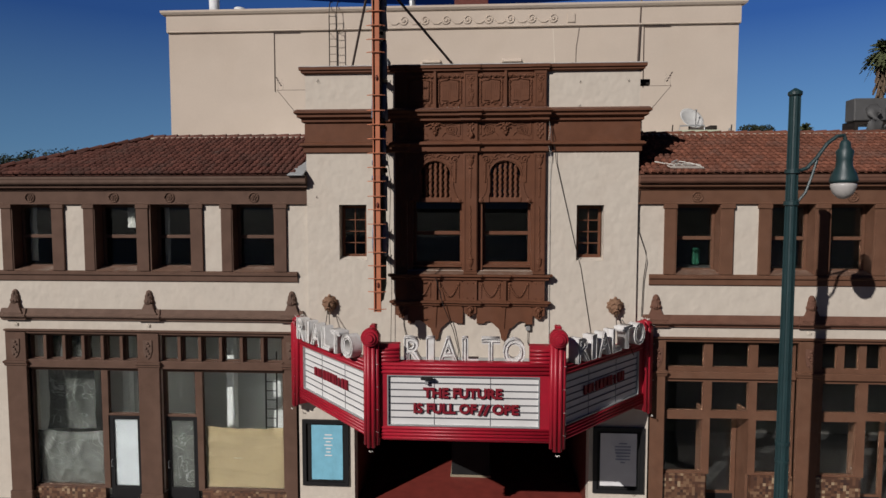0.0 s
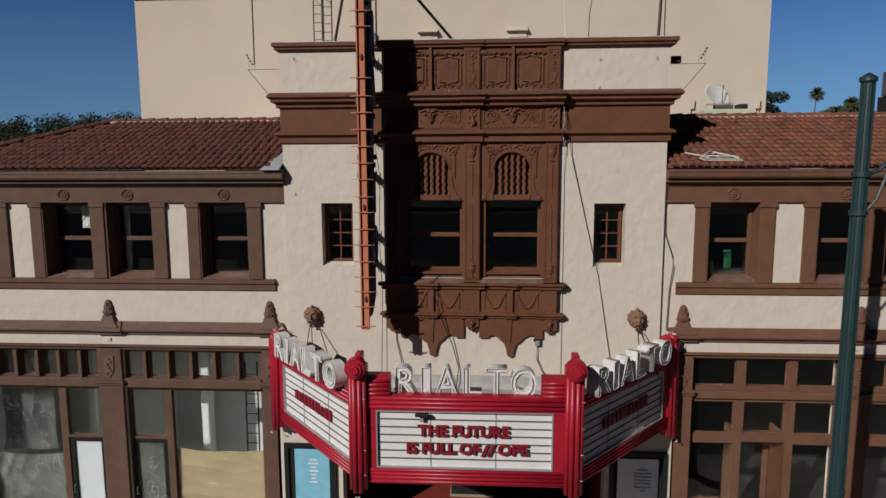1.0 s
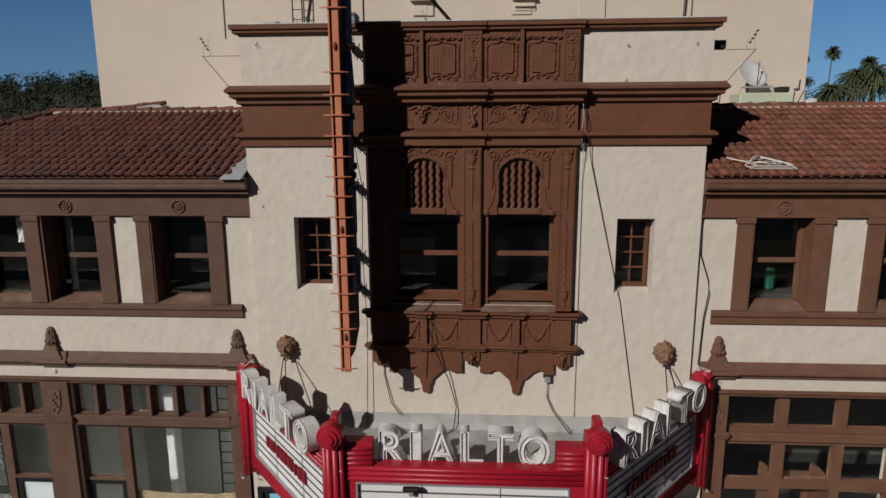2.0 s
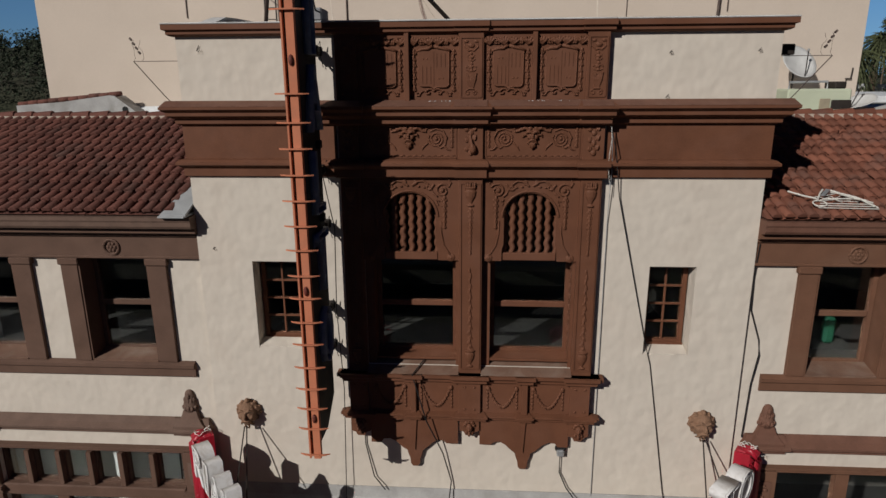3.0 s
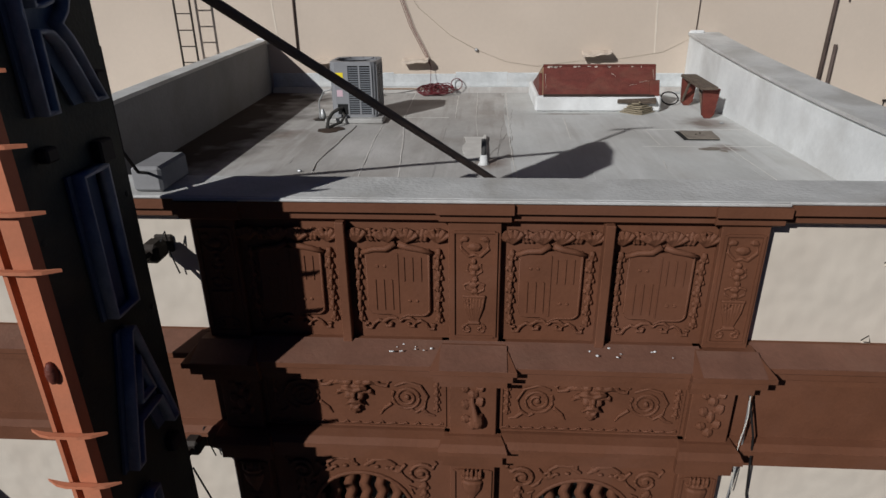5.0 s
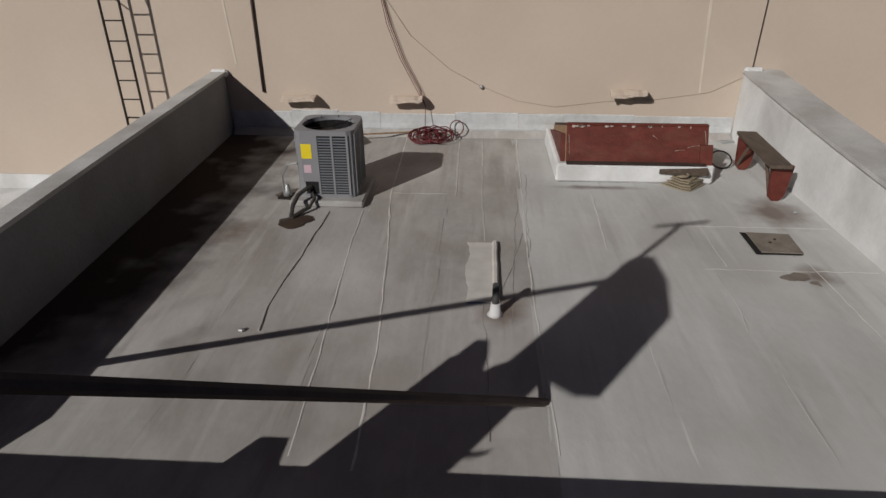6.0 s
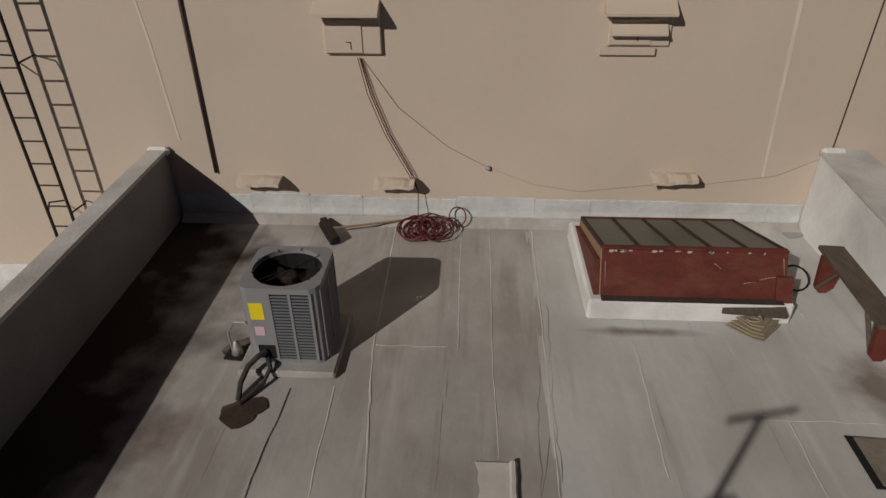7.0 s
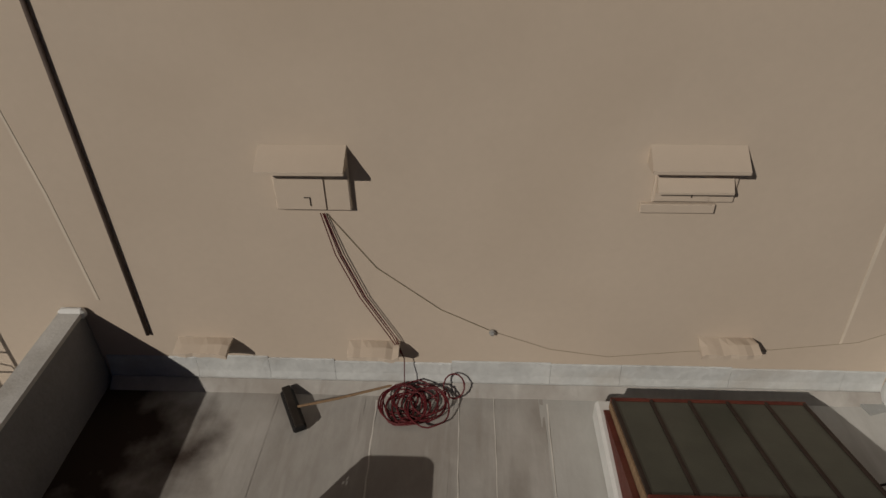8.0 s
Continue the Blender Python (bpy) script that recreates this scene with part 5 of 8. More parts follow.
# sill ledge, swag panels, lower ledge and scalloped apron
SIL = [(0.05, 6.68), (0.1, 6.71), (0.1, 6.76), (0.17, 6.8), (0.17, 6.86)]
LOW = [(0.03, 5.96), (0.08, 5.99), (0.08, 6.03), (0.14, 6.06), (0.14, 6.1), (0.02, 6.13)]
for prof, nm in ((SIL, "sill_ledge"), (LOW, "lower_ledge")):
    bp(nm, shift(moulding(-2.08, 2.09, prof, 1.0), 0, -0.06, 0))
    for x, h in ((-1.89, 0.19), (-0.95, 0.06), (0.02, 0.22), (0.965, 0.06), (1.9, 0.19)):
        bp(nm + "_break", shift(moulding(x - h, x + h, [(p + 0.05, z) for p, z in prof], 0.5), 0, -0.06, 0))
bp("swag_panel", bx(-2.05, 2.06, -0.1, 0.01, 6.05, 6.75))
for x in (-0.95, 0.965):
    bp("swag_divider", bx(x - 0.05, x + 0.05, -0.17, -0.09, 6.1, 6.72, bevel=0.008))
for x0, x1 in ((-1.68, -1.02), (-0.88, -0.22), (0.26, 0.9), (1.03, 1.68)):
    xc, h = (x0 + x1) / 2, (x1 - x0) / 2 - 0.08
    b = bmesh.new()
    for s in (-1, 1):
        tube(b, [(xc + s * h * 0.9 * (1 - t), -0.108, 6.54 - 0.3 * (1 - (1 - t) ** 2)) for t in (0, 0.2, 0.4, 0.6, 0.8, 1.0)], 0.03, 7, taper=(0.5, 1.15))
        for i in range(7):
            u = 1 - i / 6.5
            for d in (-1, 1):
                ball(b, (xc + s * u * h * 0.9, -0.118, 6.54 - 0.3 * (1 - u * u) + d * 0.022), (0.026, 0.018, 0.013), 6, 4)
    for s in (-1, 1):
        ball(b, (xc + s * h, -0.11, 6.58), (0.04, 0.03, 0.05), 8, 5)
        for i in range(5):
            ball(b, (xc + s * (h + 0.012), -0.106, 6.5 - i * 0.07), (0.024, 0.018, 0.036), 6, 4)
    bp("relief_swag", b, smooth=True)
apr = [(0.2, 6.0), (0.2, 5.48), (0.4, 5.48), (0.45, 5.53), (0.55, 5.55), (0.65, 5.49), (0.74, 5.4), (0.82, 5.33), (0.84, 5.25), (0.87, 5.17), (0.88, 5.06), (0.92, 5.01), (1.0, 5.01), (1.04, 5.06), (1.05, 5.17), (1.08, 5.25), (1.1, 5.33), (1.18, 5.38), (1.29, 5.49), (1.4, 5.55), (1.52, 5.54), (1.56, 5.47), (1.74, 5.47), (1.74, 6.0)]
bp("apron", pr(apr, "y", -0.09, 0.005))
bp("apron", pr([(-x + 0.02, z) for x, z in apr], "y", -0.09, 0.005))
for x, zb in ((-1.89, 5.62), (0.02, 5.68), (1.9, 5.62)):
    bp("apron_pendant", pr([(x - 0.17, 6.0), (x - 0.17, zb + 0.09), (x - 0.1, zb + 0.07), (x - 0.06, zb), (x + 0.06, zb), (x + 0.1, zb + 0.07), (x + 0.17, zb + 0.09), (x + 0.17, 6.0)], "y", -0.13, 0.005))
    b = bmesh.new()
    grotesque(b, x, 5.84, 0.75, -0.12)
    bp("relief_mask", b, smooth=True)
for x in (-0.94, 0.96):
    bp("apron_rib", pr([(x - 0.04, 6.0), (x, 5.35), (x + 0.04, 6.0)], "y", -0.12, -0.085))

# ---- lion heads ----
def lion(x):
    b = bmesh.new()
    rng = random.Random(5)
    lathe(b, [(0.22, -0.02), (0.21, 0.03), (0.12, 0.05)], 14, m=Matrix.Rotation(radians(90), 4, "X"))
    ball(b, (0, -0.11, 0.0), (0.165, 0.15, 0.22), 12, 8)
    # locks of the mane curl outwards and down
    for i in range(9):
        t = radians(-35 + i * 31.5)
        c, d = math.cos(t), math.sin(t)
        sgn = 1 if c > 0 else -1
        for k, (r0, r1, th) in enumerate(((0.14, 0.21, 0.034), (0.12, 0.2, 0.024))):
            q = k * 0.25
            tube(b, [(r0 * math.cos(t + q), -0.09, 0.03 + r0 * 1.1 * math.sin(t + q)),
                     (r1 * 0.85 * math.cos(t + q), -0.1 + 0.02 * k, 0.02 + r1 * 0.95 * math.sin(t + q)),
                     (r1 * math.cos(t + q - sgn * 0.25), -0.06, r1 * math.sin(t + q - sgn * 0.25) + rng.uniform(-0.01, 0.01))], th, 6, taper=(0.9, 0.7))
        ball(b, (0.215 * c, -0.03, 0.215 * d), (0.036, 0.03, 0.036), 6, 5)
    ball(b, (0, -0.1, 0.24), (0.045, 0.06, 0.05), 8, 5)
    tube(b, [(0, -0.23, 0.11), (0, -0.27, 0.04), (0, -0.3, -0.03)], 0.03, 6, taper=(0.7, 1.3))
    for s in (-1, 1):
        tube(b, [(s * 0.02, -0.25, 0.09), (s * 0.07, -0.25, 0.12), (s * 0.14, -0.19, 0.06)], 0.024, 6)
        ball(b, (s * 0.075, -0.215, 0.045), (0.026, 0.02, 0.016), 6, 4)
        ball(b, (s * 0.1, -0.2, -0.025), (0.05, 0.045, 0.05), 7, 5)
        tube(b, [(0, -0.27, -0.07), (s * 0.06, -0.25, -0.085), (s * 0.11, -0.2, -0.16), (s * 0.15, -0.13, -0.19)], 0.026, 6, taper=(1, 0.6))
        tube(b, [(s * 0.03, -0.17, -0.15), (s * 0.05, -0.17, -0.22), (s * 0.02, -0.12, -0.29)], 0.036, 6, taper=(1, 0.5))
    ball(b, (0, -0.17, -0.17), (0.04, 0.05, 0.025), 6, 4)
    for v in b.verts:
        # the head narrows to the beard
        if v.co.z < 0.02:
            v.co.x *= max(0.6, 1 + 1.1 * (v.co.z - 0.02))
    o = part("lion_head", b, LION, None, "", True)
    rm = o.modifiers.new("cast", "REMESH")
    rm.mode, rm.voxel_size, rm.use_smooth_shade = "VOXEL", 0.009, True
    sm = o.modifiers.new("wear", "SMOOTH")
    sm.factor, sm.iterations = 0.5, 2
    o.location = (x, 0.0, 5.98)
    return tagged(o, "aged brown cast lion head fixed to the stucco wall", "sculpture", "lion heads")


lion(-3.93)
lion(3.99)

# ---- finials on the shop cornice ----
def finial(x):
    w = thing("finial", "weathered brown cast finial on the shop cornice", "finial", (x, WY - 0.02, 5.6), "shop finials")
    b = bmesh.new()
    quarter = Matrix.Rotation(radians(45), 4, "Z")
    lathe(b, [(0.4, 0.0), (0.4, 0.05), (0.33, 0.09), (0.24, 0.18), (0.19, 0.27), (0.17, 0.32)], 4, m=Matrix.Diagonal((1, 0.6, 1, 1)) @ quarter)
    part("base", b, trim_dull(x), w)
    b = bmesh.new()
    lathe(b, [(0.12, 0.3), (0.14, 0.36), (0.13, 0.45), (0.1, 0.57), (0.085, 0.65), (0.05, 0.7), (0.01, 0.715)], 10, squash=(1, 0.75, 1))
    for i in range(7):
        t = math.pi + math.pi * i / 6
        ball(b, (0.125 * math.cos(t), 0.1 * math.sin(t), 0.37 + 0.02 * (i % 2)), (0.032, 0.028, 0.045), 6, 4)
        ball(b, (0.1 * math.cos(t), 0.075 * math.sin(t), 0.5 + 0.02 * (i % 2)), (0.024, 0.022, 0.06), 6, 4)
    ball(b, (0, -0.07, 0.6), (0.035, 0.03, 0.06), 6, 4)
    part("cone", b, trim_dull(x), w, "", True)


for x in (-13.3, -9.26, -5.06, 5.12, 9.26, 13.3):
    finial(x)
    structure("trim_cornice_break", shift(moulding(x - 0.3, x + 0.3, [(p + 0.05, z) for p, z in LED], 0.4), 0, WY, 0), trim_dull(x), "stepped break in the shop cornice")

b = bmesh.new()
rng = random.Random(31)
for k in range(20):
    x = rng.choice((-0.6, -0.35, 0.9, 1.15, 1.4)) + rng.uniform(-0.12, 0.12)
    r = rng.uniform(0.004, 0.011)
    ball(b, (x, rng.uniform(-0.3, -0.14), 11.385 + 0.1 * r), (r * rng.uniform(0.8, 1.8), r, r * 0.6), 5, 4)
tagged(part("plaster_crumbs", b, COATING), "pale crumbs of plaster lying on the brown ledge", "debris", kind="stuff")

# ---- marquee ----
E1, C1, C2, E2 = (-4.82, -0.22), (-2.16, -3.32), (2.04, -3.32), (4.8, -0.22)
mq = thing("marquee", "red enamel theatre marquee with white letter boards and channel letters", "marquee", (0, -1.7, 3.4))
OFF = Matrix.Translation((0, 1.7, -3.4))


def mpart(name, b, mat, parent=mq, label="", m=None, smooth=False):
    if m is not None:
        bmesh.ops.transform(b, matrix=m, verts=b.verts[:])
    if parent is mq:
        bmesh.ops.transform(b, matrix=OFF, verts=b.verts[:])
    return part(name, b, mat, parent, label, smooth)


def face_matrix(p, q):
    """Local x runs from p to q, local -y points outwards, z is up."""
    d = Vector((q[0] - p[0], q[1] - p[1], 0))
    a = math.atan2(d.y, d.x)
    return Matrix.Translation((p[0], p[1], 0)) @ Matrix.Rotation(a, 4, "Z"), d.length


def marquee_face(p, q, u0, u1, top, let0, let1, zl, hl, front):
    m, L = face_matrix(p, q)
    mid = 5.19 if front else top
    yo = 0.3 if front else -0.1
    mpart("fascia", wall(0, L, 3.37, mid, -0.02, 0.18, [(u0, u1, 3.7, 4.88)]), RED, m=m)
    if front:
        for a, c in ((0.0, let0 - 0.08), (let1 + 0.08, L)):
            mpart("fascia_shoulder", bx(a, c, -0.02, 0.18, mid, top), RED, m=m)
    b = bmesh.new()
    for i in range(7):
        z = 4.95 + i * 0.088
        if z < mid - 0.02:
            tube(b, [(0.02, -0.02, z), (L - 0.02, -0.02, z)], 0.036, 6)
        elif z < top - 0.02:
            for a, c in ((0.02, let0 - 0.08), (let1 + 0.08, L - 0.02)):
                tube(b, [(a, -0.02, z), (c, -0.02, z)], 0.036, 6)
    for i in range(4):
        tube(b, [(0.02, -0.02, 3.42 + i * 0.078), (L - 0.02, -0.02, 3.42 + i * 0.078)], 0.035, 6)
    mpart("fascia_ribs", b, RED, m=m, smooth=True)
    mpart("letter_board", bx(u0, u1, 0.03, 0.06, 3.7, 4.88), PANEL, m=m, label="white letter board")
    mpart("board_frame", wall(u0, u1, 3.7, 4.88, -0.035, 0.03, [(u0 + 0.025, u1 - 0.025, 3.725, 4.855)]), STEEL, m=m)
    for i in range(1, 7):
        z = 3.725 + 1.13 * i / 7
        mpart("letter_track", bx(u0 + 0.026, u1 - 0.026, 0.012, 0.032, z - 0.011, z + 0.011), TRACK, m=m)
    for f in (0.31, 0.68):
        u = u0 + (u1 - u0) * f
        mpart("board_joint", bx(u - 0.006, u + 0.006, 0.02, 0.034, 3.726, 4.854), TRACK, m=m)
    # channel letters
    word, n = "RIALTO", 6
    wd = {"R": 1.0, "I": 0.42, "A": 1.12, "L": 0.85, "T": 0.95, "O": 1.15}
    gap = 0.16
    tot = sum(wd[c] for c in word) + gap * (n - 1)
    s = (let1 - let0) / tot
    u = let0
    for c in word:
        w = wd[c] * s
        b = fit_text(c, w, hl, 0.24)
        lt = mpart("channel_letter", b, WHITE, m=m @ Matrix.Translation((u, yo, zl)))
        b = fit_text(c, w, hl, 0.03, True)
        bmesh.ops.remove_doubles(b, verts=b.verts[:], dist=0.001)
        bmesh.ops.recalc_face_normals(b, faces=b.faces[:])
        bmesh.ops.solidify(b, geom=b.faces[:], thickness=0.016)
        for v in b.verts:
            v.co.y -= 0.138
        mpart("letter_rim", b, WHITE, lt, m=OFF @ m @ Matrix.Translation((u, yo, zl)))
        u += w + gap * s
    if front:
        mpart("letter_raceway", bx(let0 - 0.05, let1 + 0.05, 0.2, 0.36, 4.2, zl - 0.005, bevel=0.01), COPETOP, m=m, label="pale raceway under the front letters")
    return m, L


fm, fl = marquee_face(C1, C2, 0.35, 3.81, 5.6, 0.715, 3.5, 5.09, 0.62, True)
lm, ll = marquee_face(E1, C1, 0.42, 3.82, 5.17, 0.5, 3.62, 5.14, 0.58, False)
rm, rl = marquee_face(C2, E2, 0.28, 3.72, 5.17, 0.46, 3.6, 5.14, 0.58, False)
# messages on the boards
for text, u, w, z in (("THE FUTURE", 1.17, 1.8, 4.36), ("IS FULL OF", 0.95, 1.44, 4.0), ("OPE", 2.74, 0.6, 4.0)):
    mpart("message_line", fit_text(text, w, 0.24, 0.03), REDLETTER, m=fm @ Matrix.Translation((u, -0.02, z)), label="dark red changeable letters")
for k in (0, 1):
    mpart("message_mark", pr([(2.41 + k * 0.12, 3.97), (2.47 + k * 0.12, 3.97), (2.58 + k * 0.12, 4.22), (2.52 + k * 0.12, 4.22)], "y", -0.03, 0.01), REDLETTER, m=fm)
for m0, ux, w, z in ((lm, 1.1, 1.85, 4.23), (rm, 1.1, 1.9, 4.25)):
    rng = random.Random(3)
    for i in range(11):
        u = ux + i * w / 11
        mpart("message_bar", bx(u, u + rng.choice((0.06, 0.11, 0.12, 0.13)), -0.03, 0.01, z + rng.uniform(-0.01, 0.01), z + 0.23 + rng.uniform(-0.02, 0.01)), REDLETTER, m=m0)
# small camera on the front board
mpart("board_camera", bx(1.13, 1.4, -0.16, -0.06, 4.8, 4.87, bevel=0.02), BLACK, m=fm, label="small black camera")
mpart("camera_bracket", bx(1.22, 1.3, -0.08, 0.03, 4.68, 4.81, bevel=0.01), STEEL, m=fm)


def pylon(x, y, z0, z1, ang, scroll):
    """A cluster of upright rounded ribs at a corner of the marquee, with a rolled top."""
    m = Matrix.Translation((x, y, 0)) @ Matrix.Rotation(radians(ang), 4, "Z")
    py = mpart("pylon", bx(-0.17, 0.17, -0.05, 0.2, z0 + 0.1, z1), RED, m=m)
    for i in range(4):
        a = radians(-60 + i * 40)
        px, yy = 0.15 * math.sin(a), -0.03 - 0.13 * math.cos(a)
        b = bmesh.new()
        zt = z1 - (0 if scroll else 0.08 * abs(i - 1.5))
        top = [(px, yy, zt)] if scroll else [(px, yy, zt - 0.1), (px * 0.97, yy + 0.03, zt), (px * 0.9, yy + 0.12, zt + 0.06), (px * 0.85, yy + 0.24, zt + 0.05)]
        tube(b, [(px, yy, z0 + 0.05 * abs(i - 1.5))] + top, 0.052, 8)
        mpart("pylon_rib", b, RED, py, m=OFF @ m, smooth=True)
    if scroll:
        for r, d in ((0.21, 0.0), (0.15, -0.05), (0.09, -0.09)):
            b = bmesh.new()
            lathe(b, [(r * 0.9, -0.06), (r, -0.03), (r, 0.14), (r * 0.9, 0.17)], 18, m=Matrix.Translation((0, -0.12 + d, z1 + 0.0)) @ Matrix.Rotation(radians(90), 4, "X"))
            mpart("pylon_scroll", b, RED, py, m=OFF @ m)
        mpart("pylon_crest", bx(-0.05, 0.09, -0.02, 0.24, z1 - 0.1, z1 + 0.24, bevel=0.02), RED, py, m=OFF @ m)
    else:
        mpart("pylon_cap", bx(-0.15, 0.15, 0.0, 0.2, z1 - 0.12, z1 + 0.02, bevel=0.04), RED, py, m=OFF @ m)
        for k in range(4):
            q = [(0.06 * math.sin(k * 2 + j * 1.3) + 0.02 * k, -0.1 + 0.07 * j, z1 + 0.06 + 0.035 * math.sin(j * 2.1 + k)) for j in range(5)]
            mpart("neon_stub", tb(q, 0.007, 4), CABLEWHITE, py, m=OFF @ m)
    # neon tube standoffs and wire
    for i in range(5):
        z = z0 + 0.3 + (z1 - z0 - 0.5) * i / 4
        mpart("tube_standoff", tb([(0.12, -0.17, z + 0.1), (0.17, -0.2, z + 0.1)], 0.005, 4), CABLEWHITE, py, m=OFF @ m)
    mpart("neon_wire", tb([(0.05 * math.sin(k), -0.23 - 0.02 * math.cos(k * 2.1), z0 - 0.04 + 0.02 * math.sin(k * 3)) for k in range(9)], 0.008, 4), CABLEWHITE, py, m=OFF @ m)


pylon(C1[0], C1[1], 3.2, 5.78, 0, True)
pylon(C2[0], C2[1], 3.2, 5.8, 0, True)
pylon(E1[0] + 0.03, E1[1], 3.1, 5.6, -55, False)
pylon(E2[0] - 0.03, E2[1], 3.1, 5.6, 55, False)
inset = [(-4.62, 0.0), (-4.62, -0.25), (-2.1, -3.14), (1.98, -3.14), (4.6, -0.25), (4.6, 0.0)]
mpart("roof_deck", pr(inset, "z", 4.1, 4.2), COPING, label="grey weathered marquee roof")
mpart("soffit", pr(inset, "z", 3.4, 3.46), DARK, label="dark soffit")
structure("trim_deck_flashing", pr([(0.0, 4.19), (0.0, 4.5), (-0.02, 4.5), (-0.05, 4.3), (-0.14, 4.2)], "x", -4.55, 4.55), COPING, "whitish flashing along the marquee roof")
for x in (-3.93, 3.99):
    b = bmesh.new()
    tube(b, [(x + 0.02, -0.25, 5.8), (x + (0.25 if x > 0 else 0.3), -1.2, 4.9)], 0.012, 5)
    tube(b, [(x - 0.02, -0.25, 5.8), (x - 0.05, -0.9, 4.7)], 0.012, 5)
    tagged(part("support_rod", b, IRON), "thin iron rods from the lion head to the marquee", "rod", "marquee rods")

# ---- entrance under the marquee ----
structure("floor_entrance", bx(-3.3, 3.37, -0.1, 6.0, -0.02, 0.04), REDFLOOR, "dark red tiled entrance floor")
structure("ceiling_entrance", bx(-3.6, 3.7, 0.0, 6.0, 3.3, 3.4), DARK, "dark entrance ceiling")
structure("wall_entrance_rear", bx(-3.6, 3.7, 6.0, 6.2, 0, 3.4), RUST, "dark red entrance rear wall")
structure("wall_entrance_west", bx(-3.5, -3.29, 0.45, 6.0, 0, 3.4), RUST, "dark red entrance side wall")
structure("wall_entrance_east", bx(3.36, 3.6, 0.45, 6.0, 0, 3.4), RUST, "dark red entrance side wall")
tk = thing("ticket_booth", "dark ticket booth in the shaded entrance", "booth", (0, 2.3, 0.04))
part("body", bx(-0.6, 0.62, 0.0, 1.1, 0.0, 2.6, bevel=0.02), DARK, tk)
part("plinth", bx(-0.64, 0.66, -0.05, 1.14, 0.0, 0.07, bevel=0.01), CARDBOARD, tk)


def poster_case(x0, x1, z0, z1, paper, px0, px1, pz0, pz1, label, ink):
    w = thing("poster_case", label, "poster case", ((x0 + x1) / 2, 0.0, z0), "poster cases")
    xc = (x0 + x1) / 2
    part("frame", shift(wall(x0, x1, z0, z1, -0.07, -0.005, [(x0 + 0.11, x1 - 0.11, z0 + 0.11, z1 - 0.11)]), -xc, 0, -z0), BLACKFRAME, w)
    part("backing", bx(x0 - xc + 0.11, x1 - xc - 0.11, -0.012, -0.004, 0.11, z1 - z0 - 0.11), DARK, w)
    b = bmesh.new()
    g = 8
    V = [[b.verts.new((px0 - xc + (px1 - px0) * i / g, -0.022 - 0.006 * math.sin(i * 1.7 + k), pz0 - z0 + (pz1 - pz0) * k / g)) for i in range(g + 1)] for k in range(g + 1)]
    for k in range(g):
        for i in range(g):
            b.faces.new((V[k][i], V[k][i + 1], V[k + 1][i + 1], V[k + 1][i]))
    p = part("poster", b, paper, w, "", True)
    rng = random.Random(int(px0 * 10))
    for i in range(7):
        zz = pz1 - z0 - 0.3 - i * (0.1 if ink is WHITEPAPER else 0.09)
        ww = rng.uniform(0.06, 0.22)
        cx = (px0 + px1) / 2 - xc + (0.12 if ink is not WHITEPAPER else 0.04)
        part("text_bar", bx(cx - ww, cx + ww, -0.034, -0.03, zz, zz + 0.034), ink, p)
    return w


INK = material("faint_blue_ink", (0.33, 0.35, 0.42), 0.8, vary=0.2)
poster_case(-4.78, -3.44, 0.71, 2.64, BLUEPAPER, -4.52, -3.62, 0.88, 2.48, "black framed poster case with a light blue poster", WHITEPAPER)
poster_case(3.46, 4.86, 0.72, 2.6, WHITEPAPER, 3.66, 4.66, 0.92, 2.42, "black framed poster case with a white notice", INK)

# ---- vertical blade sign ----
bl = thing("blade_sign", "tall dark vertical sign with orange edge and blue letters", "sign", (-2.34, -1.0, 6.0))


def bpart(name, b, mat, parent=bl, label="", smooth=False):
    return part(name, shift(b, 2.18, 1.04, -6.0) if parent is bl else b, mat, parent, label, smooth)


BY0, BY1 = -1.42, -0.46
body = [(BY0, 6.25), (BY0, 14.6), (-2.13, 14.93), (-2.14, 15.68), (-1.75, 15.79), (-1.24, 15.77), (-1.16, 15.65), (-1.14, 14.5), (-1.12, 14.3), (-0.9, 14.1), (BY1, 13.95), (BY1, 6.6), (-0.95, 6.25)]
bpart("body", pr(body, "x", -2.26, -2.1), BLADE, label="dark weathered sheet metal body")
for z in np.arange(6.8, 13.5, 0.84):
    for y in (BY0 + 0.06, BY1 - 0.06):
        b = bmesh.new()
        ball(b, (-2.1, y, float(z)), (0.01, 0.022, 0.022), 6, 4)
        bpart("rivet", b, BLADE)
b = bmesh.new()
prism(b, [(-2.275, -1.44), (-2.275, -1.49), (-2.25, -1.49), (-2.25, -1.405), (-2.205, -1.405), (-2.205, -1.49), (-2.095, -1.49), (-2.095, -1.40), (-2.275, -1.40)], "z", 6.0, 14.62)
prism(b, [(-1.49, 14.55), (-1.40, 14.62), (-2.12, 14.95), (-2.13, 15.66), (-2.21, 15.66), (-2.2, 14.86)], "x", -2.275, -2.095)
bpart("neon_channel", b, ORANGE, label="faded orange neon channel")
# rust-dark strip along the groove bottom, standing in for the lip's shade
bpart("groove_shade", bx(-2.249, -2.206, -1.415, -1.406, 6.02, 14.55), RUST, label="dark strip deepening the shade in the channel groove")
ticks = [6.08, 6.53, 6.87, 7.2, 7.55, 7.92, 8.27, 8.64, 8.98, 9.36, 9.71, 10.07, 10.43, 10.79, 11.14, 11.52, 12.58, 12.9, 13.24, 13.59, 13.95, 14.3]
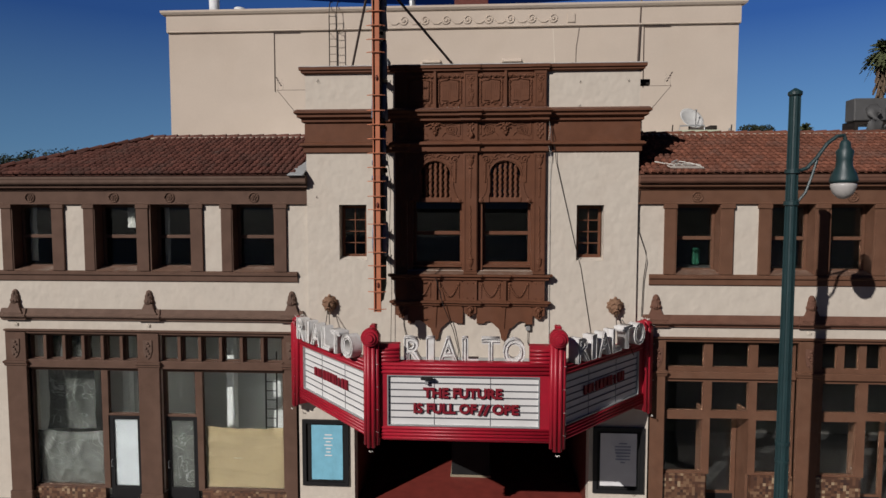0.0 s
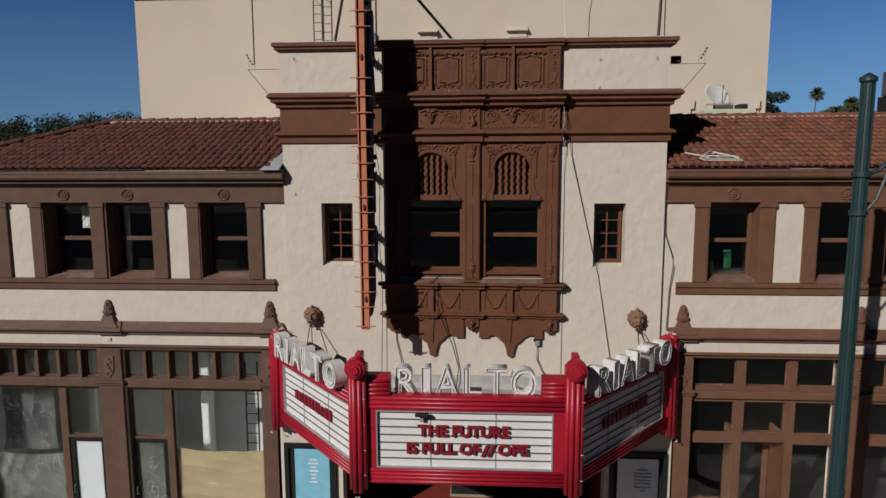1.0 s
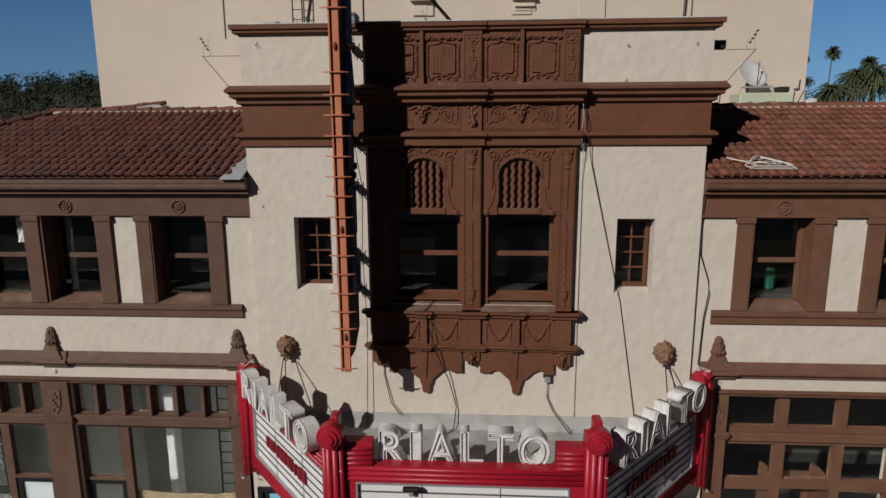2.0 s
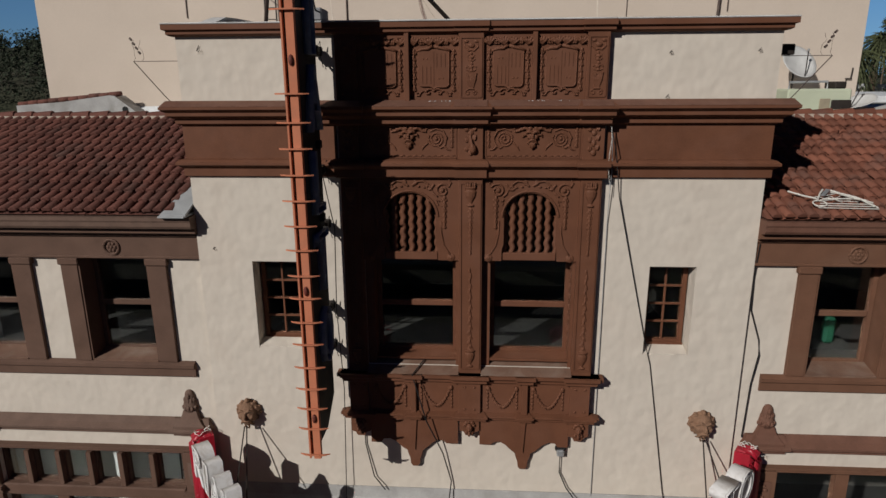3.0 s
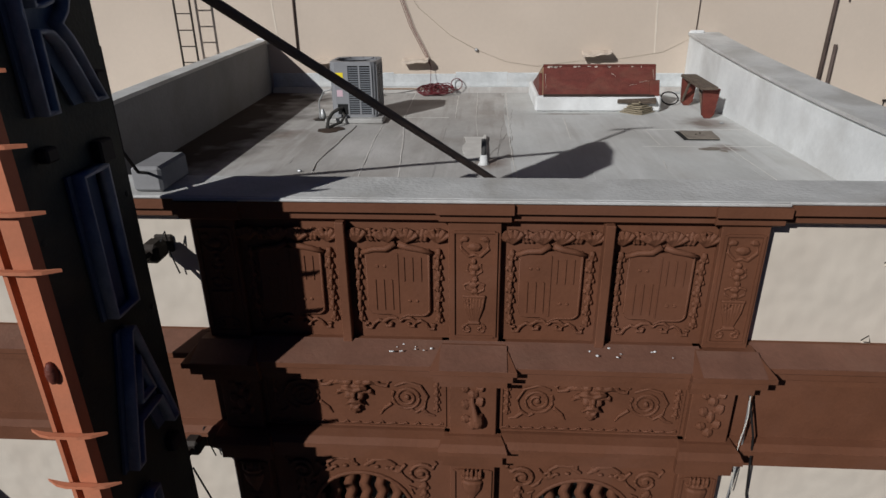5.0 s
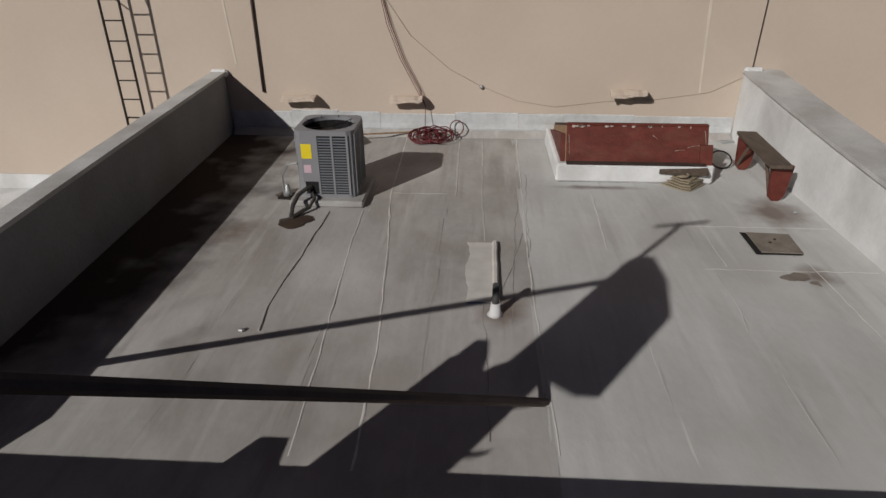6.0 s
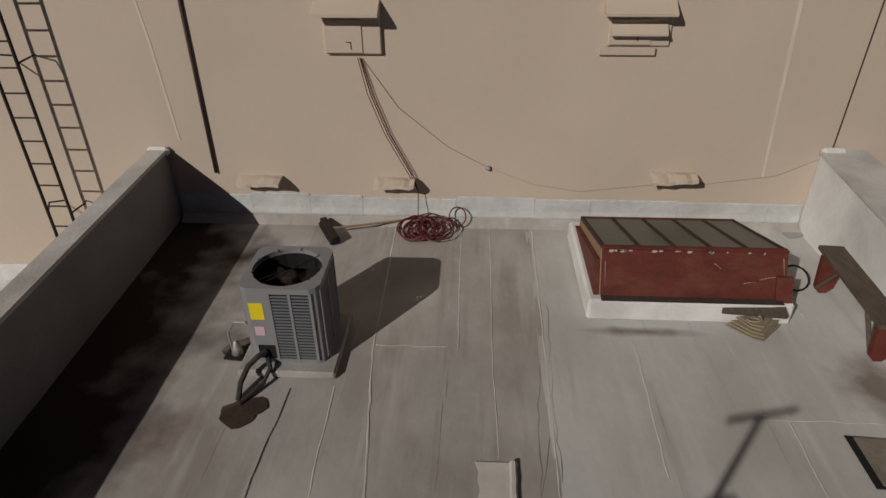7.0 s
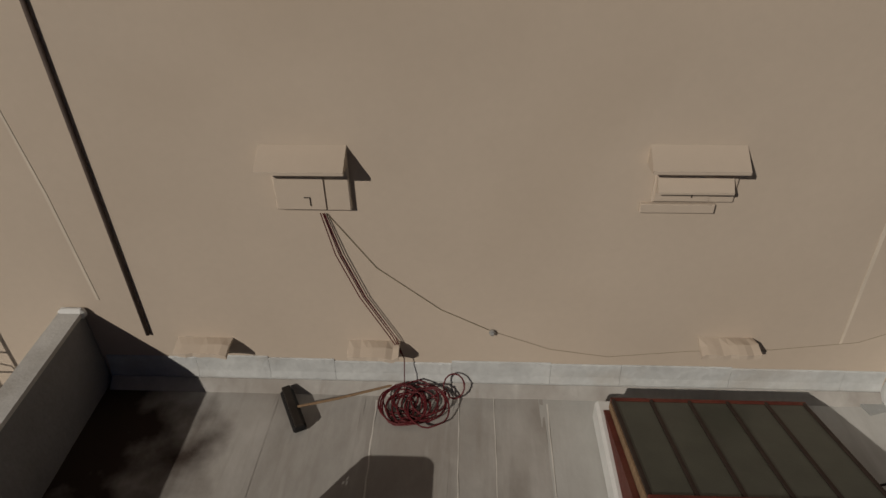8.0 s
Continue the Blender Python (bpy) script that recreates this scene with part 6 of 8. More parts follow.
for z in ticks:
    bpart("tube_holder", pr([(-2.42, -1.475), (-2.34, -1.52), (-2.27, -1.535), (-2.1, -1.535), (-2.03, -1.52), (-1.95, -1.475), (-2.05, -1.495), (-2.1, -1.5), (-2.27, -1.5), (-2.32, -1.495)], "z", z - 0.01, z + 0.01), ORANGE)
for z in (6.7, 8.75, 11.95):
    b = bmesh.new()
    ball(b, (-2.16, -1.5, z), (0.035, 0.035, 0.075), 8, 6)
    bpart("neon_housing", b, RUST, smooth=True)
# channel letters on both faces: open trays with a raised wall
for side in (1, -1):
    for c, z0 in zip("RIALTO", (13.32, 12.04, 10.99, 9.8, 8.6, 7.4)):
        w = {"R": 0.56, "I": 0.26, "A": 0.6, "L": 0.46, "T": 0.56, "O": 0.56}[c]
        b = fit_text(c, w, 0.92, 0.1, True)
        bmesh.ops.remove_doubles(b, verts=b.verts[:], dist=0.001)
        bmesh.ops.recalc_face_normals(b, faces=b.faces[:])
        bmesh.ops.solidify(b, geom=b.faces[:], thickness=0.02)
        for v in b.verts:
            x, y, z = v.co
            v.co = Vector((-2.18 + side * (0.13 - y), -0.92 + side * (x - w / 2), z0 + z))
        lt = bpart("channel_letter", b, RIM)
        b = fit_text(c, w, 0.92, 0.02)
        for v in b.verts:
            x, y, z = v.co
            v.co = Vector((side * (0.095 - y), 0.08 + side * (x - w / 2), z0 + z - 6.0))
        bpart("letter_back", b, BLUE, lt)
for z in (12.15, 10.36, 9.46, 8.05, 7.35):
    bpart("wall_bracket", tb([(-2.18, BY1 - 0.05, z), (-2.18, -0.04, z - 0.02)], 0.03, 6), IRON)
    bpart("bracket_shoe", bx(-2.25, -2.11, -0.3, -0.12, z - 0.09, z + 0.06, bevel=0.03), IRON, label="rusty dark bracket shoe")
    bpart("bracket_brace", tb([(-2.2, BY1 - 0.03, z - 0.1), (-2.2, -0.2, z - 0.03)], 0.018, 5), IRON)
    bpart("bracket_plate", bx(-2.25, -2.11, -0.07, -0.035, z - 0.09, z + 0.05, bevel=0.01), IRON, label="dark iron wall plate")
    bpart("bracket_wire", tb([(-2.14, -0.2, z + 0.03), (-2.1, -0.16, z + 0.12), (-2.12, -0.1, z - 0.1), (-2.09, -0.08, z - 0.26)], 0.006, 4), BLACK)
bpart("junction_box", bx(-2.28, -2.06, -0.14, 0.3, 12.565, 12.75, bevel=0.02), GREYCOAT, label="grey metal junction box on the coping")
for y, z, sy, sz in ((-0.72, 13.02, 0.07, 0.07), (-0.62, 13.42, 0.05, 0.06), (-1.2, 13.12, 0.05, 0.04), (-0.68, 10.78, 0.06, 0.06), (-0.7, 9.68, 0.06, 0.06)):
    bpart("cable_box", bx(-2.1, -2.03, y - sy, y + sy, z - sz, z + sz, bevel=0.012), BLACK)
bpart("edge_cable", tb([(-2.11, BY1 + 0.008, 13.6), (-2.11, BY1 + 0.008, 12.95), (-2.12, -0.3, 12.76), (-2.15, -0.12, 12.7)], 0.012, 5), BLACK)
bpart("strut", tb([(0.59, 1.98, ROOF), (-2.11, -1.06, 14.51)], 0.035, 8), PIPE, label="dark iron strut to the roof")
bpart("strut", tb([(-3.74, 1.96, ROOF), (-2.2, -1.12, 15.3)], 0.035, 8), PIPE, label="dark iron strut to the roof")
bpart("finial_rod", tb([(-2.18, -1.16, 15.6), (-2.18, -1.23, 16.35)], 0.03, 6), IRON)
bpart("finial_bar", tb([(-2.5, -1.31, 16.35), (-1.86, -1.16, 16.35)], 0.024, 6), IRON)
bpart("feed_cable", tb([(-2.1, -0.45, 10.3), (-2.0, -0.25, 9.4), (-2.05, -0.2, 8.0), (-2.0, -0.15, 6.5), (-2.05, -0.2, 4.25)], 0.008, 5), BLACK)

# ---- shop fronts ----
def shop_pier(x0, x1, z1=5.05):
    w = thing("shop_pier", "brown painted shop pier with a carved capital panel", "pier", ((x0 + x1) / 2, WY, 0), "shop piers", "structure")
    h = (x1 - x0) / 2
    part("shaft", bx(-h, h, -0.1, 0.3, 0, z1, bevel=0.008), trim_brown(x0), w)
    part("plinth", bx(-h - 0.03, h + 0.03, -0.13, 0.3, 0, 0.28, bevel=0.01), trim_brown(x0), w)
    part("neck_moulding", shift(moulding(-h, h, [(0.1, 4.05), (0.13, 4.08), (0.13, 4.12), (0.17, 4.15), (0.17, 4.2), (0.1, 4.22)], 0.3), 0, 0, 0), trim_brown(x0), w)
    if h > 0.2:
        b = bmesh.new()
        prism(b, [(-0.13, 4.86), (-0.13, 4.55), (-0.08, 4.38), (0, 4.3), (0.08, 4.38), (0.13, 4.55), (0.13, 4.86)], "y", -0.125, -0.095)
        part("carved_shield", b, trim_dull(x0), w)
        b = bmesh.new()
        for i in range(6):
            ball(b, (0.05 * math.sin(i * 2.1), -0.13, 4.78 - i * 0.075), (0.05 - i * 0.004, 0.03, 0.04), 6, 4)
        part("carved_relief", b, trim_dull(x0), w, "", True)
        part("rosette", bx(-0.05, 0.05, -0.03, 0.0, 5.22, 5.32, bevel=0.02), STUCCO, w)
    return w


for a, b in ((-13.62, -13.0), (-9.62, -8.98), (-5.29, -4.87), (4.95, 5.40), (8.95, 9.52), (13.0, 13.6)):
    shop_pier(a, b)

count_s = [0]


def shop_glazing(x0, x1, rows, y, label, doors=()):
    """A glazed grid: rows of (z0, z1, [(x0, x1), ...]) panes in a brown frame."""
    count_s[0] += 1
    w = tagged(new_at("window_shop_%d" % count_s[0], ((x0 + x1) / 2, y, 0)), label, "window", kind="structure")
    xc = (x0 + x1) / 2
    holes = [(a, b, z0, z1) for z0, z1, cols in rows for a, b in cols]
    gaps = [(a, b, 0.0, c) for a, b, c in doors]
    zb, zt = min(h[2] for h in holes) - 0.06, 5.02
    part("window_frame", shift(wall(x0, x1, zb, zt, y - 0.08, y + 0.06, holes + gaps), -xc, -y, 0), trim_brown(x0), w)
    for a, b, c, d in holes:
        p = part("pane", shift(bx(a, b, y, y + 0.008, c, d), -xc, -y, 0), GLASS, w)
        p.visible_shadow = False
    return w


def even(x0, x1, n, bar):
    s = (x1 - x0 + bar) / n
    return [(x0 + i * s, x0 + (i + 1) * s - bar) for i in range(n)]


GY = 0.27
shop_glazing(-13.0, -9.62, [(4.27, 4.93, even(-12.96, -9.64, 6, 0.16)), (2.62, 3.9, [(-10.66, -9.7)]), (0.4, 3.9, [(-12.98, -10.86)])], GY, "brown framed shop window with a row of transom lights", [(-10.68, -9.68, 2.56)])
shop_glazing(-8.98, -5.29, [(4.27, 4.93, even(-8.94, -5.42, 6, 0.16)), (2.62, 3.9, [(-8.9, -8.02)]), (0.4, 3.9, [(-7.8, -5.41)])], GY, "brown framed shop window with a row of transom lights", [(-8.94, -7.98, 2.56)])
cols = [(5.47, 6.5), (6.73, 7.72), (7.95, 8.9)]
shop_glazing(5.40, 8.95, [(4.28, 4.98, cols), (3.05, 3.87, cols), (1.3, 2.8, [cols[0], cols[2]])], GY, "brown framed grid of shop windows", [(6.7, 7.75, 2.84)])
cols2 = [(9.7, 10.64), (10.9, 11.85), (12.1, 12.95)]
shop_glazing(9.52, 13.0, [(4.28, 4.98, even(9.66, 12.95, 6, 0.18)), (3.05, 3.87, cols2), (1.3, 2.8, [cols2[0], cols2[2]])], GY, "brown framed grid of shop windows", [(10.87, 11.88, 2.84)])
shop_glazing(13.6, 17.2, [(4.28, 4.98, even(13.7, 17.1, 6, 0.1)), (1.3, 3.87, even(13.7, 17.1, 3, 0.2))], GY, "brown framed grid of shop windows")
# projecting transom fins and rails
for x0, x1 in ((-12.96, -9.64), (-8.94, -5.42)):
    for a, b in even(x0, x1, 6, 0.16)[1:]:
        structure("trim_transom_fin", bx(a - 0.125, a - 0.035, WY - 0.03, GY - 0.08, 4.25, 4.95), trim_brown(x0), "brown fin between transom lights")
    structure("trim_transom_rail", bx(x0 - 0.07, x1 + 0.08, WY - 0.06, GY - 0.08, 4.0, 4.24, bevel=0.02), trim_brown(x0), "brown transom rail")
for x0, x1 in ((5.40, 8.95), (9.52, 13.0)):
    structure("trim_transom_rail", bx(x0, x1, WY + 0.0, GY - 0.08, 3.96, 4.16, bevel=0.02), trim_brown(x0), "brown transom rail")
for x0, x1, z in ((-12.98, -10.8, 0.36), (-7.85, -5.3, 0.36), (5.41, 6.6, 1.25), (7.84, 8.95, 1.25), (9.52, 10.78, 1.25), (11.98, 13.0, 1.25), (13.6, 17.2, 1.28)):
    structure("trim_bulkhead", bx(x0, x1, GY - 0.14, GY + 0.05, 0, z, bevel=0.006), MOSAIC, "brown mosaic tiled shop bulkhead")


def shop_door(nm, x0, x1, z1, mat_leaf, infill, label, y=GY):
    w = tagged(new_at(nm, ((x0 + x1) / 2, y, 0)), label, "door", kind="structure")
    h = (x1 - x0) / 2
    part("leaf", wall(-h, h, 0.02, z1, -0.05, 0.03, [(-h + 0.12, h - 0.12, 0.42, z1 - 0.12)]), mat_leaf, w)
    if infill:
        part("infill", bx(-h + 0.12, h - 0.12, 0.0, 0.012, 0.42, z1 - 0.12), infill, w)
    p = part("pane", bx(-h + 0.12, h - 0.12, -0.03, -0.022, 0.42, z1 - 0.12), GLASS, w)
    p.visible_shadow = False
    part("handle", tb([(-h + 0.07, -0.06, 1.0), (-h + 0.07, -0.12, 1.02), (-h + 0.07, -0.12, 1.2), (-h + 0.07, -0.06, 1.22)], 0.014, 6), STEEL, w, "steel pull handle")
    part("kick_plate", bx(-h + 0.06, h - 0.06, -0.056, -0.049, 0.06, 0.36), BLACKFRAME, w)


shop_door("door_1", -10.67, -9.69, 2.56, BLACKFRAME, DOORPAPER, "black framed glass shop door papered white inside")
shop_door("door_2", -8.93, -7.99, 2.56, BLACKFRAME, SHEET, "black framed glass shop door with plastic inside")
shop_door("door_3", 6.72, 7.73, 2.8, EASTBROWN, None, "brown shop door", 1.0)
shop_door("door_4", 10.9, 11.86, 2.8, EASTBROWN, None, "brown shop door", 1.0)
structure("wall_doorway_west", bx(6.62, 6.7, GY + 0.07, 1.05, 0, 3.0), EASTBROWN, "brown doorway side")
structure("wall_doorway_east", bx(7.76, 7.84, GY + 0.07, 1.05, 0, 3.0), EASTBROWN, "brown doorway side")


def hung_sheet(nm, x0, x1, z0, z1, y, mat, label, cat, amp=0.03, freq=2.2):
    """A creased sheet: folds are ridges of a noise, deepest along a few drooping lines."""
    b = bmesh.new()
    nx, nz = 36, 32
    seed = int(abs(x0) * 7)
    V = []
    for k in range(nz + 1):
        row = []
        for i in range(nx + 1):
            u, v = i / nx, k / nz
            p = Vector((u * freq * (x1 - x0) * 0.6 + v * 0.8, v * freq * 0.7 - u * 0.9, seed))
            ridge = 1 - abs(noise.noise(p)) * 2.2
            fine = 1 - abs(noise.noise(p * 2.7)) * 2.2
            d = amp * (max(0, ridge) ** 2 + 0.35 * max(0, fine) ** 2)
            sag = -0.05 * math.sin(math.pi * u) * v + 0.025 * noise.noise(Vector((u * 6, seed, 0))) * v
            row.append(b.verts.new((x0 + (x1 - x0) * u + 0.015 * noise.noise(Vector((v * 5, seed, u))), y + amp * 1.35 - d, z0 + (z1 - z0) * v + sag)))
        V.append(row)
    for k in range(nz):
        for i in range(nx):
            b.faces.new((V[k][i], V[k][i + 1], V[k + 1][i + 1], V[k + 1][i]))
    return tagged(part(nm, b, mat, None, "", True), label, cat)


hung_sheet("paper_sheet", -7.79, -5.42, 1.3, 2.25, GY + 0.03, PAPER, "creased tan kraft paper taped inside the shop window", "paper", 0.03, 1.1)
hung_sheet("paper_sheet", -7.79, -5.43, 0.42, 1.36, GY + 0.02, PAPER, "creased lower sheet of tan kraft paper inside the shop window", "paper", 0.025, 0.9)
hung_sheet("plastic_sheet", -12.96, -11.5, 1.9, 5.3, GY + 0.45, SHEET, "grey translucent plastic hung in long folds inside the shop", "plastic sheet", 0.12, 1.6)
hung_sheet("plastic_sheet", -12.96, -10.88, 0.42, 2.03, GY + 0.03, SHEET, "crumpled translucent plastic hung inside the shop window", "plastic sheet", 0.05, 3.0)
for x0, x1, z0, z1 in ((-13.15, -12.92, 7.1, 9.19), (-9.0, -8.84, 7.02, 9.19), (-10.12, -9.9, 8.1, 9.19)):
    hung_sheet("cloth", x0, x1, z0, z1, 0.58, INTERIOR, "pale cloth hanging inside an upper window", "cloth", 0.03, 6)
# pillars and partitions inside the west shop
for x, y in ((-11.35, 2.4), (-10.15, 1.6), (-7.4, 1.4)):
    tagged(part("column", bx(x - 0.13, x + 0.13, y - 0.13, y + 0.13, 0.02, 5.29, bevel=0.02), SHOPWALL), "plain pale plastered column inside the shop", "column", "shop columns")
structure("wall_shop_partition", bx(-9.35, -9.2, 0.6, 3.14, 0, 5.29), SHOPWALL, "pale partition between the shops")
st = thing("step_ladder", "dark metal ladder standing inside the shop", "ladder", (-6.5, 2.3, 0.02))
for dx in (-0.18, 0.18):
    part("rail", tb([(dx, 0, 0), (dx, 0.1, 4.0)], 0.025, 6), IRON, st)
for i in range(12):
    part("rung", tb([(-0.18, 0.01 + 0.008 * i, 0.3 + i * 0.3), (0.18, 0.01 + 0.008 * i, 0.3 + i * 0.3)], 0.014, 5), IRON, st)
tagged(part("green_bottle", bx(-0.1, 0.1, -0.1, 0.1, 0, 0.5, bevel=0.05), GREENPLASTIC), "green plastic water bottle inside the upper window", "bottle").location = (6.5, 1.15, 7.03)
structure("shelf_upper", bx(5.9, 6.9, 0.85, 1.35, 6.62, 7.02), FLOORING, "low cupboard under the upper window")

# ---- cables on the front ----
def cable(pts, r, label, mat=BLACK, cat="cable"):
    return tagged(part("wall_cable", tb(pts, r, 5), mat), label, cat, "wall cables")


cable([(2.16, -0.14, 10.95), (2.2, -0.1, 10.4), (2.19, -0.03, 9.5), (2.2, -0.03, 4.3), (2.15, -0.2, 4.22)], 0.007, "thin grey conduit down the stucco beside the bay", STEEL)
cable([(2.14, -0.16, 11.0), (2.24, -0.16, 10.6), (2.35, -0.05, 9.9), (2.95, -0.02, 7.4), (3.05, -0.02, 7.05), (3.45, -0.03, 4.6), (3.5, -0.2, 4.22)], 0.0085, "slack black cable down the stucco wall")
cable([(2.14, -0.18, 11.0), (2.15, -0.19, 10.8), (2.13, -0.185, 10.55), (2.12, -0.2, 10.4), (2.15, -0.17, 10.22), (2.2, -0.09, 9.95)], 0.0045, "thin pale wire beside the bay", CABLEWHITE)
cable([(4.62, 0.03, 9.15), (4.6, 0.05, 8.6), (4.6, 0.03, 8.05), (4.8, 0.05, 7.5), (4.82, 0.02, 7.25), (4.76, 0.04, 6.7), (4.72, 0.03, 5.7)], 0.011, "wandering black cable beside the wing")
cable([(-0.75, 0.1, 7.03), (-0.95, -0.25, 6.87), (-0.85, -0.26, 6.5), (-0.72, -0.24, 6.0), (-0.45, -0.1, 5.3), (-0.3, -0.05, 4.7), (-0.35, -0.2, 4.25), (-0.5, -0.4, 4.22)], 0.012, "black cable hanging from the bay sill")
cable([(-1.85, -0.04, 6.6), (-1.84, -0.03, 5.4), (-1.7, -0.06, 4.75), (-1.5, -0.1, 4.5)], 0.011, "black cable on the stucco under the bay")
for x, z, w in ((-4.19, 12.18, 0.05), (2.98, 12.07, 0.03), (4.26, 12.09, 0.03), (2.98, 11.43, 0.035), (-4.27, 8.99, 0.03)):
    h = thing("wire_hook", "small rusty bent wire hook stuck in the stucco", "hook", (x, 0.0, z), "stucco hooks")
    part("wire", tb([(-w, 0.0, -w * 0.6), (0.0, -0.02, w), (w * 0.4, -0.03, -w * 0.5), (-w * 0.5, -0.012, -w * 0.8)], 0.005, 5), IRON, h)
    part("plaster_scar", bx(-w * 0.9, w, -0.006, 0.004, -w * 1.4, -w * 0.7, bevel=0.002), PALEFILL, h)
jb = thing("floodlight_box", "small grey outlet box under the bay", "outlet box", (1.62, -0.06, 5.36))
part("body", bx(-0.06, 0.06, -0.06, 0.05, -0.06, 0.06, bevel=0.012), STEEL, jb)
part("bracket", bx(-0.09, 0.09, -0.02, 0.05, 0.03, 0.1, bevel=0.01), BLACK, jb)
cable([(1.62, -0.06, 5.3), (1.62, -0.05, 4.95), (1.75, -0.08, 4.65), (2.1, -0.3, 4.24)], 0.012, "thin cable from the outlet box")
# tangle of pale cable on the right roof
tg = thing("cable_tangle", "folded bundle of pale rods and cable lying on the tiled roof", "cable", (5.8, 0.0, 9.75))


def lie(pts, lift=0.1):
    """Points on the slope of the east roof from (x, y) pairs, relative to the bundle's base."""
    return [(x - 5.8, 0.62 * y - 0.08, 9.6 + 0.411 * (0.62 * y + 0.08) + lift - 9.75) for x, y in pts]


rng = random.Random(11)
for k in range(3):
    part("rod", tb(lie([(5.38 + 0.03 * k, 0.02 + 0.07 * k), (6.26 - 0.02 * k, -0.02 + 0.075 * k)], 0.12 + 0.008 * k), 0.008, 5), CABLEWHITE, tg)
    q = 0.045 * k
    part("loop", tb(lie([(6.26 - q, 0.02), (6.2 - q * 1.4, 0.26), (6.06 - q * 1.6, 0.5 - q * 0.4), (5.9 - q, 0.64 - q), (5.7, 0.66 - 0.8 * q), (5.66 - q, 0.6 - q)], 0.12 + 0.02 * k), 0.011, 5), CABLEWHITE, tg)
for k in range(6):
    u, v = rng.uniform(5.4, 5.7), rng.uniform(0.05, 0.5)
    part("strand", tb(lie([(u, v), (u + rng.uniform(0.1, 0.3), v + rng.uniform(-0.15, 0.25)), (u + rng.uniform(0.3, 0.5), v + rng.uniform(-0.2, 0.15))], 0.13 + 0.012 * k), 0.006, 5), CABLEWHITE, tg)
part("strut", tb(lie([(5.4, 0.2), (5.52, 0.5), (5.62, 0.7)], 0.16), 0.014, 5), CABLEWHITE, tg)
part("cross_rod", tb(lie([(5.5, 0.28), (6.0, 0.3), (6.15, 0.22)], 0.16), 0.014, 5), CABLEWHITE, tg)
part("cross_rod", tb(lie([(5.72, 0.64), (6.2, 0.1)], 0.17), 0.012, 5), CABLEWHITE, tg)
part("coil", tb(lie([(5.42 + 0.1 * math.cos(a), 0.12 + 0.13 * math.sin(a)) for a in np.linspace(0, 12, 24).tolist()], 0.15), 0.011, 5), CABLEWHITE, tg)
part("bent_plate", pr([(-0.36, 0.1), (-0.3, 0.09), (-0.12, 0.3), (-0.18, 0.33)], "z", 0.15, 0.16, Matrix.Rotation(0.3, 4, "X")), STEEL, tg)
part("loose_end", tb(lie([(5.06, 0.62), (5.25, 0.42), (5.42, 0.3)], 0.16), 0.014, 5), CABLEWHITE, tg)

# ---- street lamp ----
lp = thing("street_lamp", "dark green fluted steel street lamp with a curved arm", "street lamp", (6.86, -3.6, 0))
b = bmesh.new()
lathe(b, [(0.24, 0), (0.24, 0.5), (0.17, 0.62), (0.13, 0.8), (0.1, 11.05)], 16)
part("post", b, LAMPGREEN, lp)
for i in range(8):
    a = i * math.pi / 4
    part("flute", tb([(0.133 * math.cos(a), 0.133 * math.sin(a), 0.8), (0.103 * math.cos(a), 0.103 * math.sin(a), 11.0)], 0.015, 5), LAMPGREEN, lp)
b = bmesh.new()
lathe(b, [(0.1, 11.0), (0.14, 11.04), (0.14, 11.1), (0.02, 11.18)], 16)
part("cap", b, LAMPGREEN, lp)
for z in (9.45, 8.78, 3.6, 3.2):
    b = bmesh.new()
    lathe(b, [(0.11, -0.05), (0.148, -0.04), (0.148, 0.04), (0.11, 0.05)], 14, at=(0, 0, z))
    part("collar", b, LAMPGREEN, lp)
part("arm", tb([(0.1, 0, 9.45), (0.3, 0, 9.52), (0.5, 0, 9.75), (0.68, 0, 10.02), (0.88, 0, 10.18), (1.02, 0, 10.2), (1.05, 0, 10.1)], 0.04, 8), LAMPGREEN, lp)
part("brace", tb([(0.12, 0, 8.8), (0.28, 0, 9.0), (0.4, 0, 9.35), (0.5, 0, 9.72)], 0.028, 6), LAMPGREEN, lp)
b = bmesh.new()
lathe(b, [(0.05, 0.95), (0.1, 0.9), (0.11, 0.78), (0.17, 0.72), (0.15, 0.55), (0.16, 0.4), (0.24, 0.22), (0.27, 0.12), (0.27, 0.06)], 18, at=(1.05, 0, 9.15))
lan = part("lantern_hood", b, LAMPGREEN, lp, "", True)
b = bmesh.new()
lathe(b, [(0.245, 0.06), (0.25, -0.02), (0.2, -0.16), (0.1, -0.26), (0.02, -0.28)], 18, at=(1.05, 0, 9.15))
part("globe", b, OPAL, lan, "pale opal globe", True)

# ---- things on the tower roof ----
Z = ROOF + 0.004
ac = thing("air_conditioner", "grey outdoor air conditioning unit with louvred sides on a pad", "air conditioner", (-1.96, 5.92, Z))
part("pad", bx(-0.46, 0.45, -0.48, 0.45, 0, 0.08, bevel=0.015), COPING, ac)
H0, H1, hw = 0.09, 0.92, 0.355


def rrect(h, r, n=4):
    out = []
    for cx, cy, a0 in ((h - r, h - r, 0), (-h + r, h - r, 90), (-h + r, -h + r, 180), (h - r, -h + r, 270)):
        for i in range(n + 1):
            a = radians(a0 + 90 * i / n)
            out.append((cx + r * math.cos(a), cy + r * math.sin(a)))
    return out


part("cabinet", pr(rrect(hw - 0.008, 0.1), "z", H0, 0.7), DARK, ac, "dark coil core")
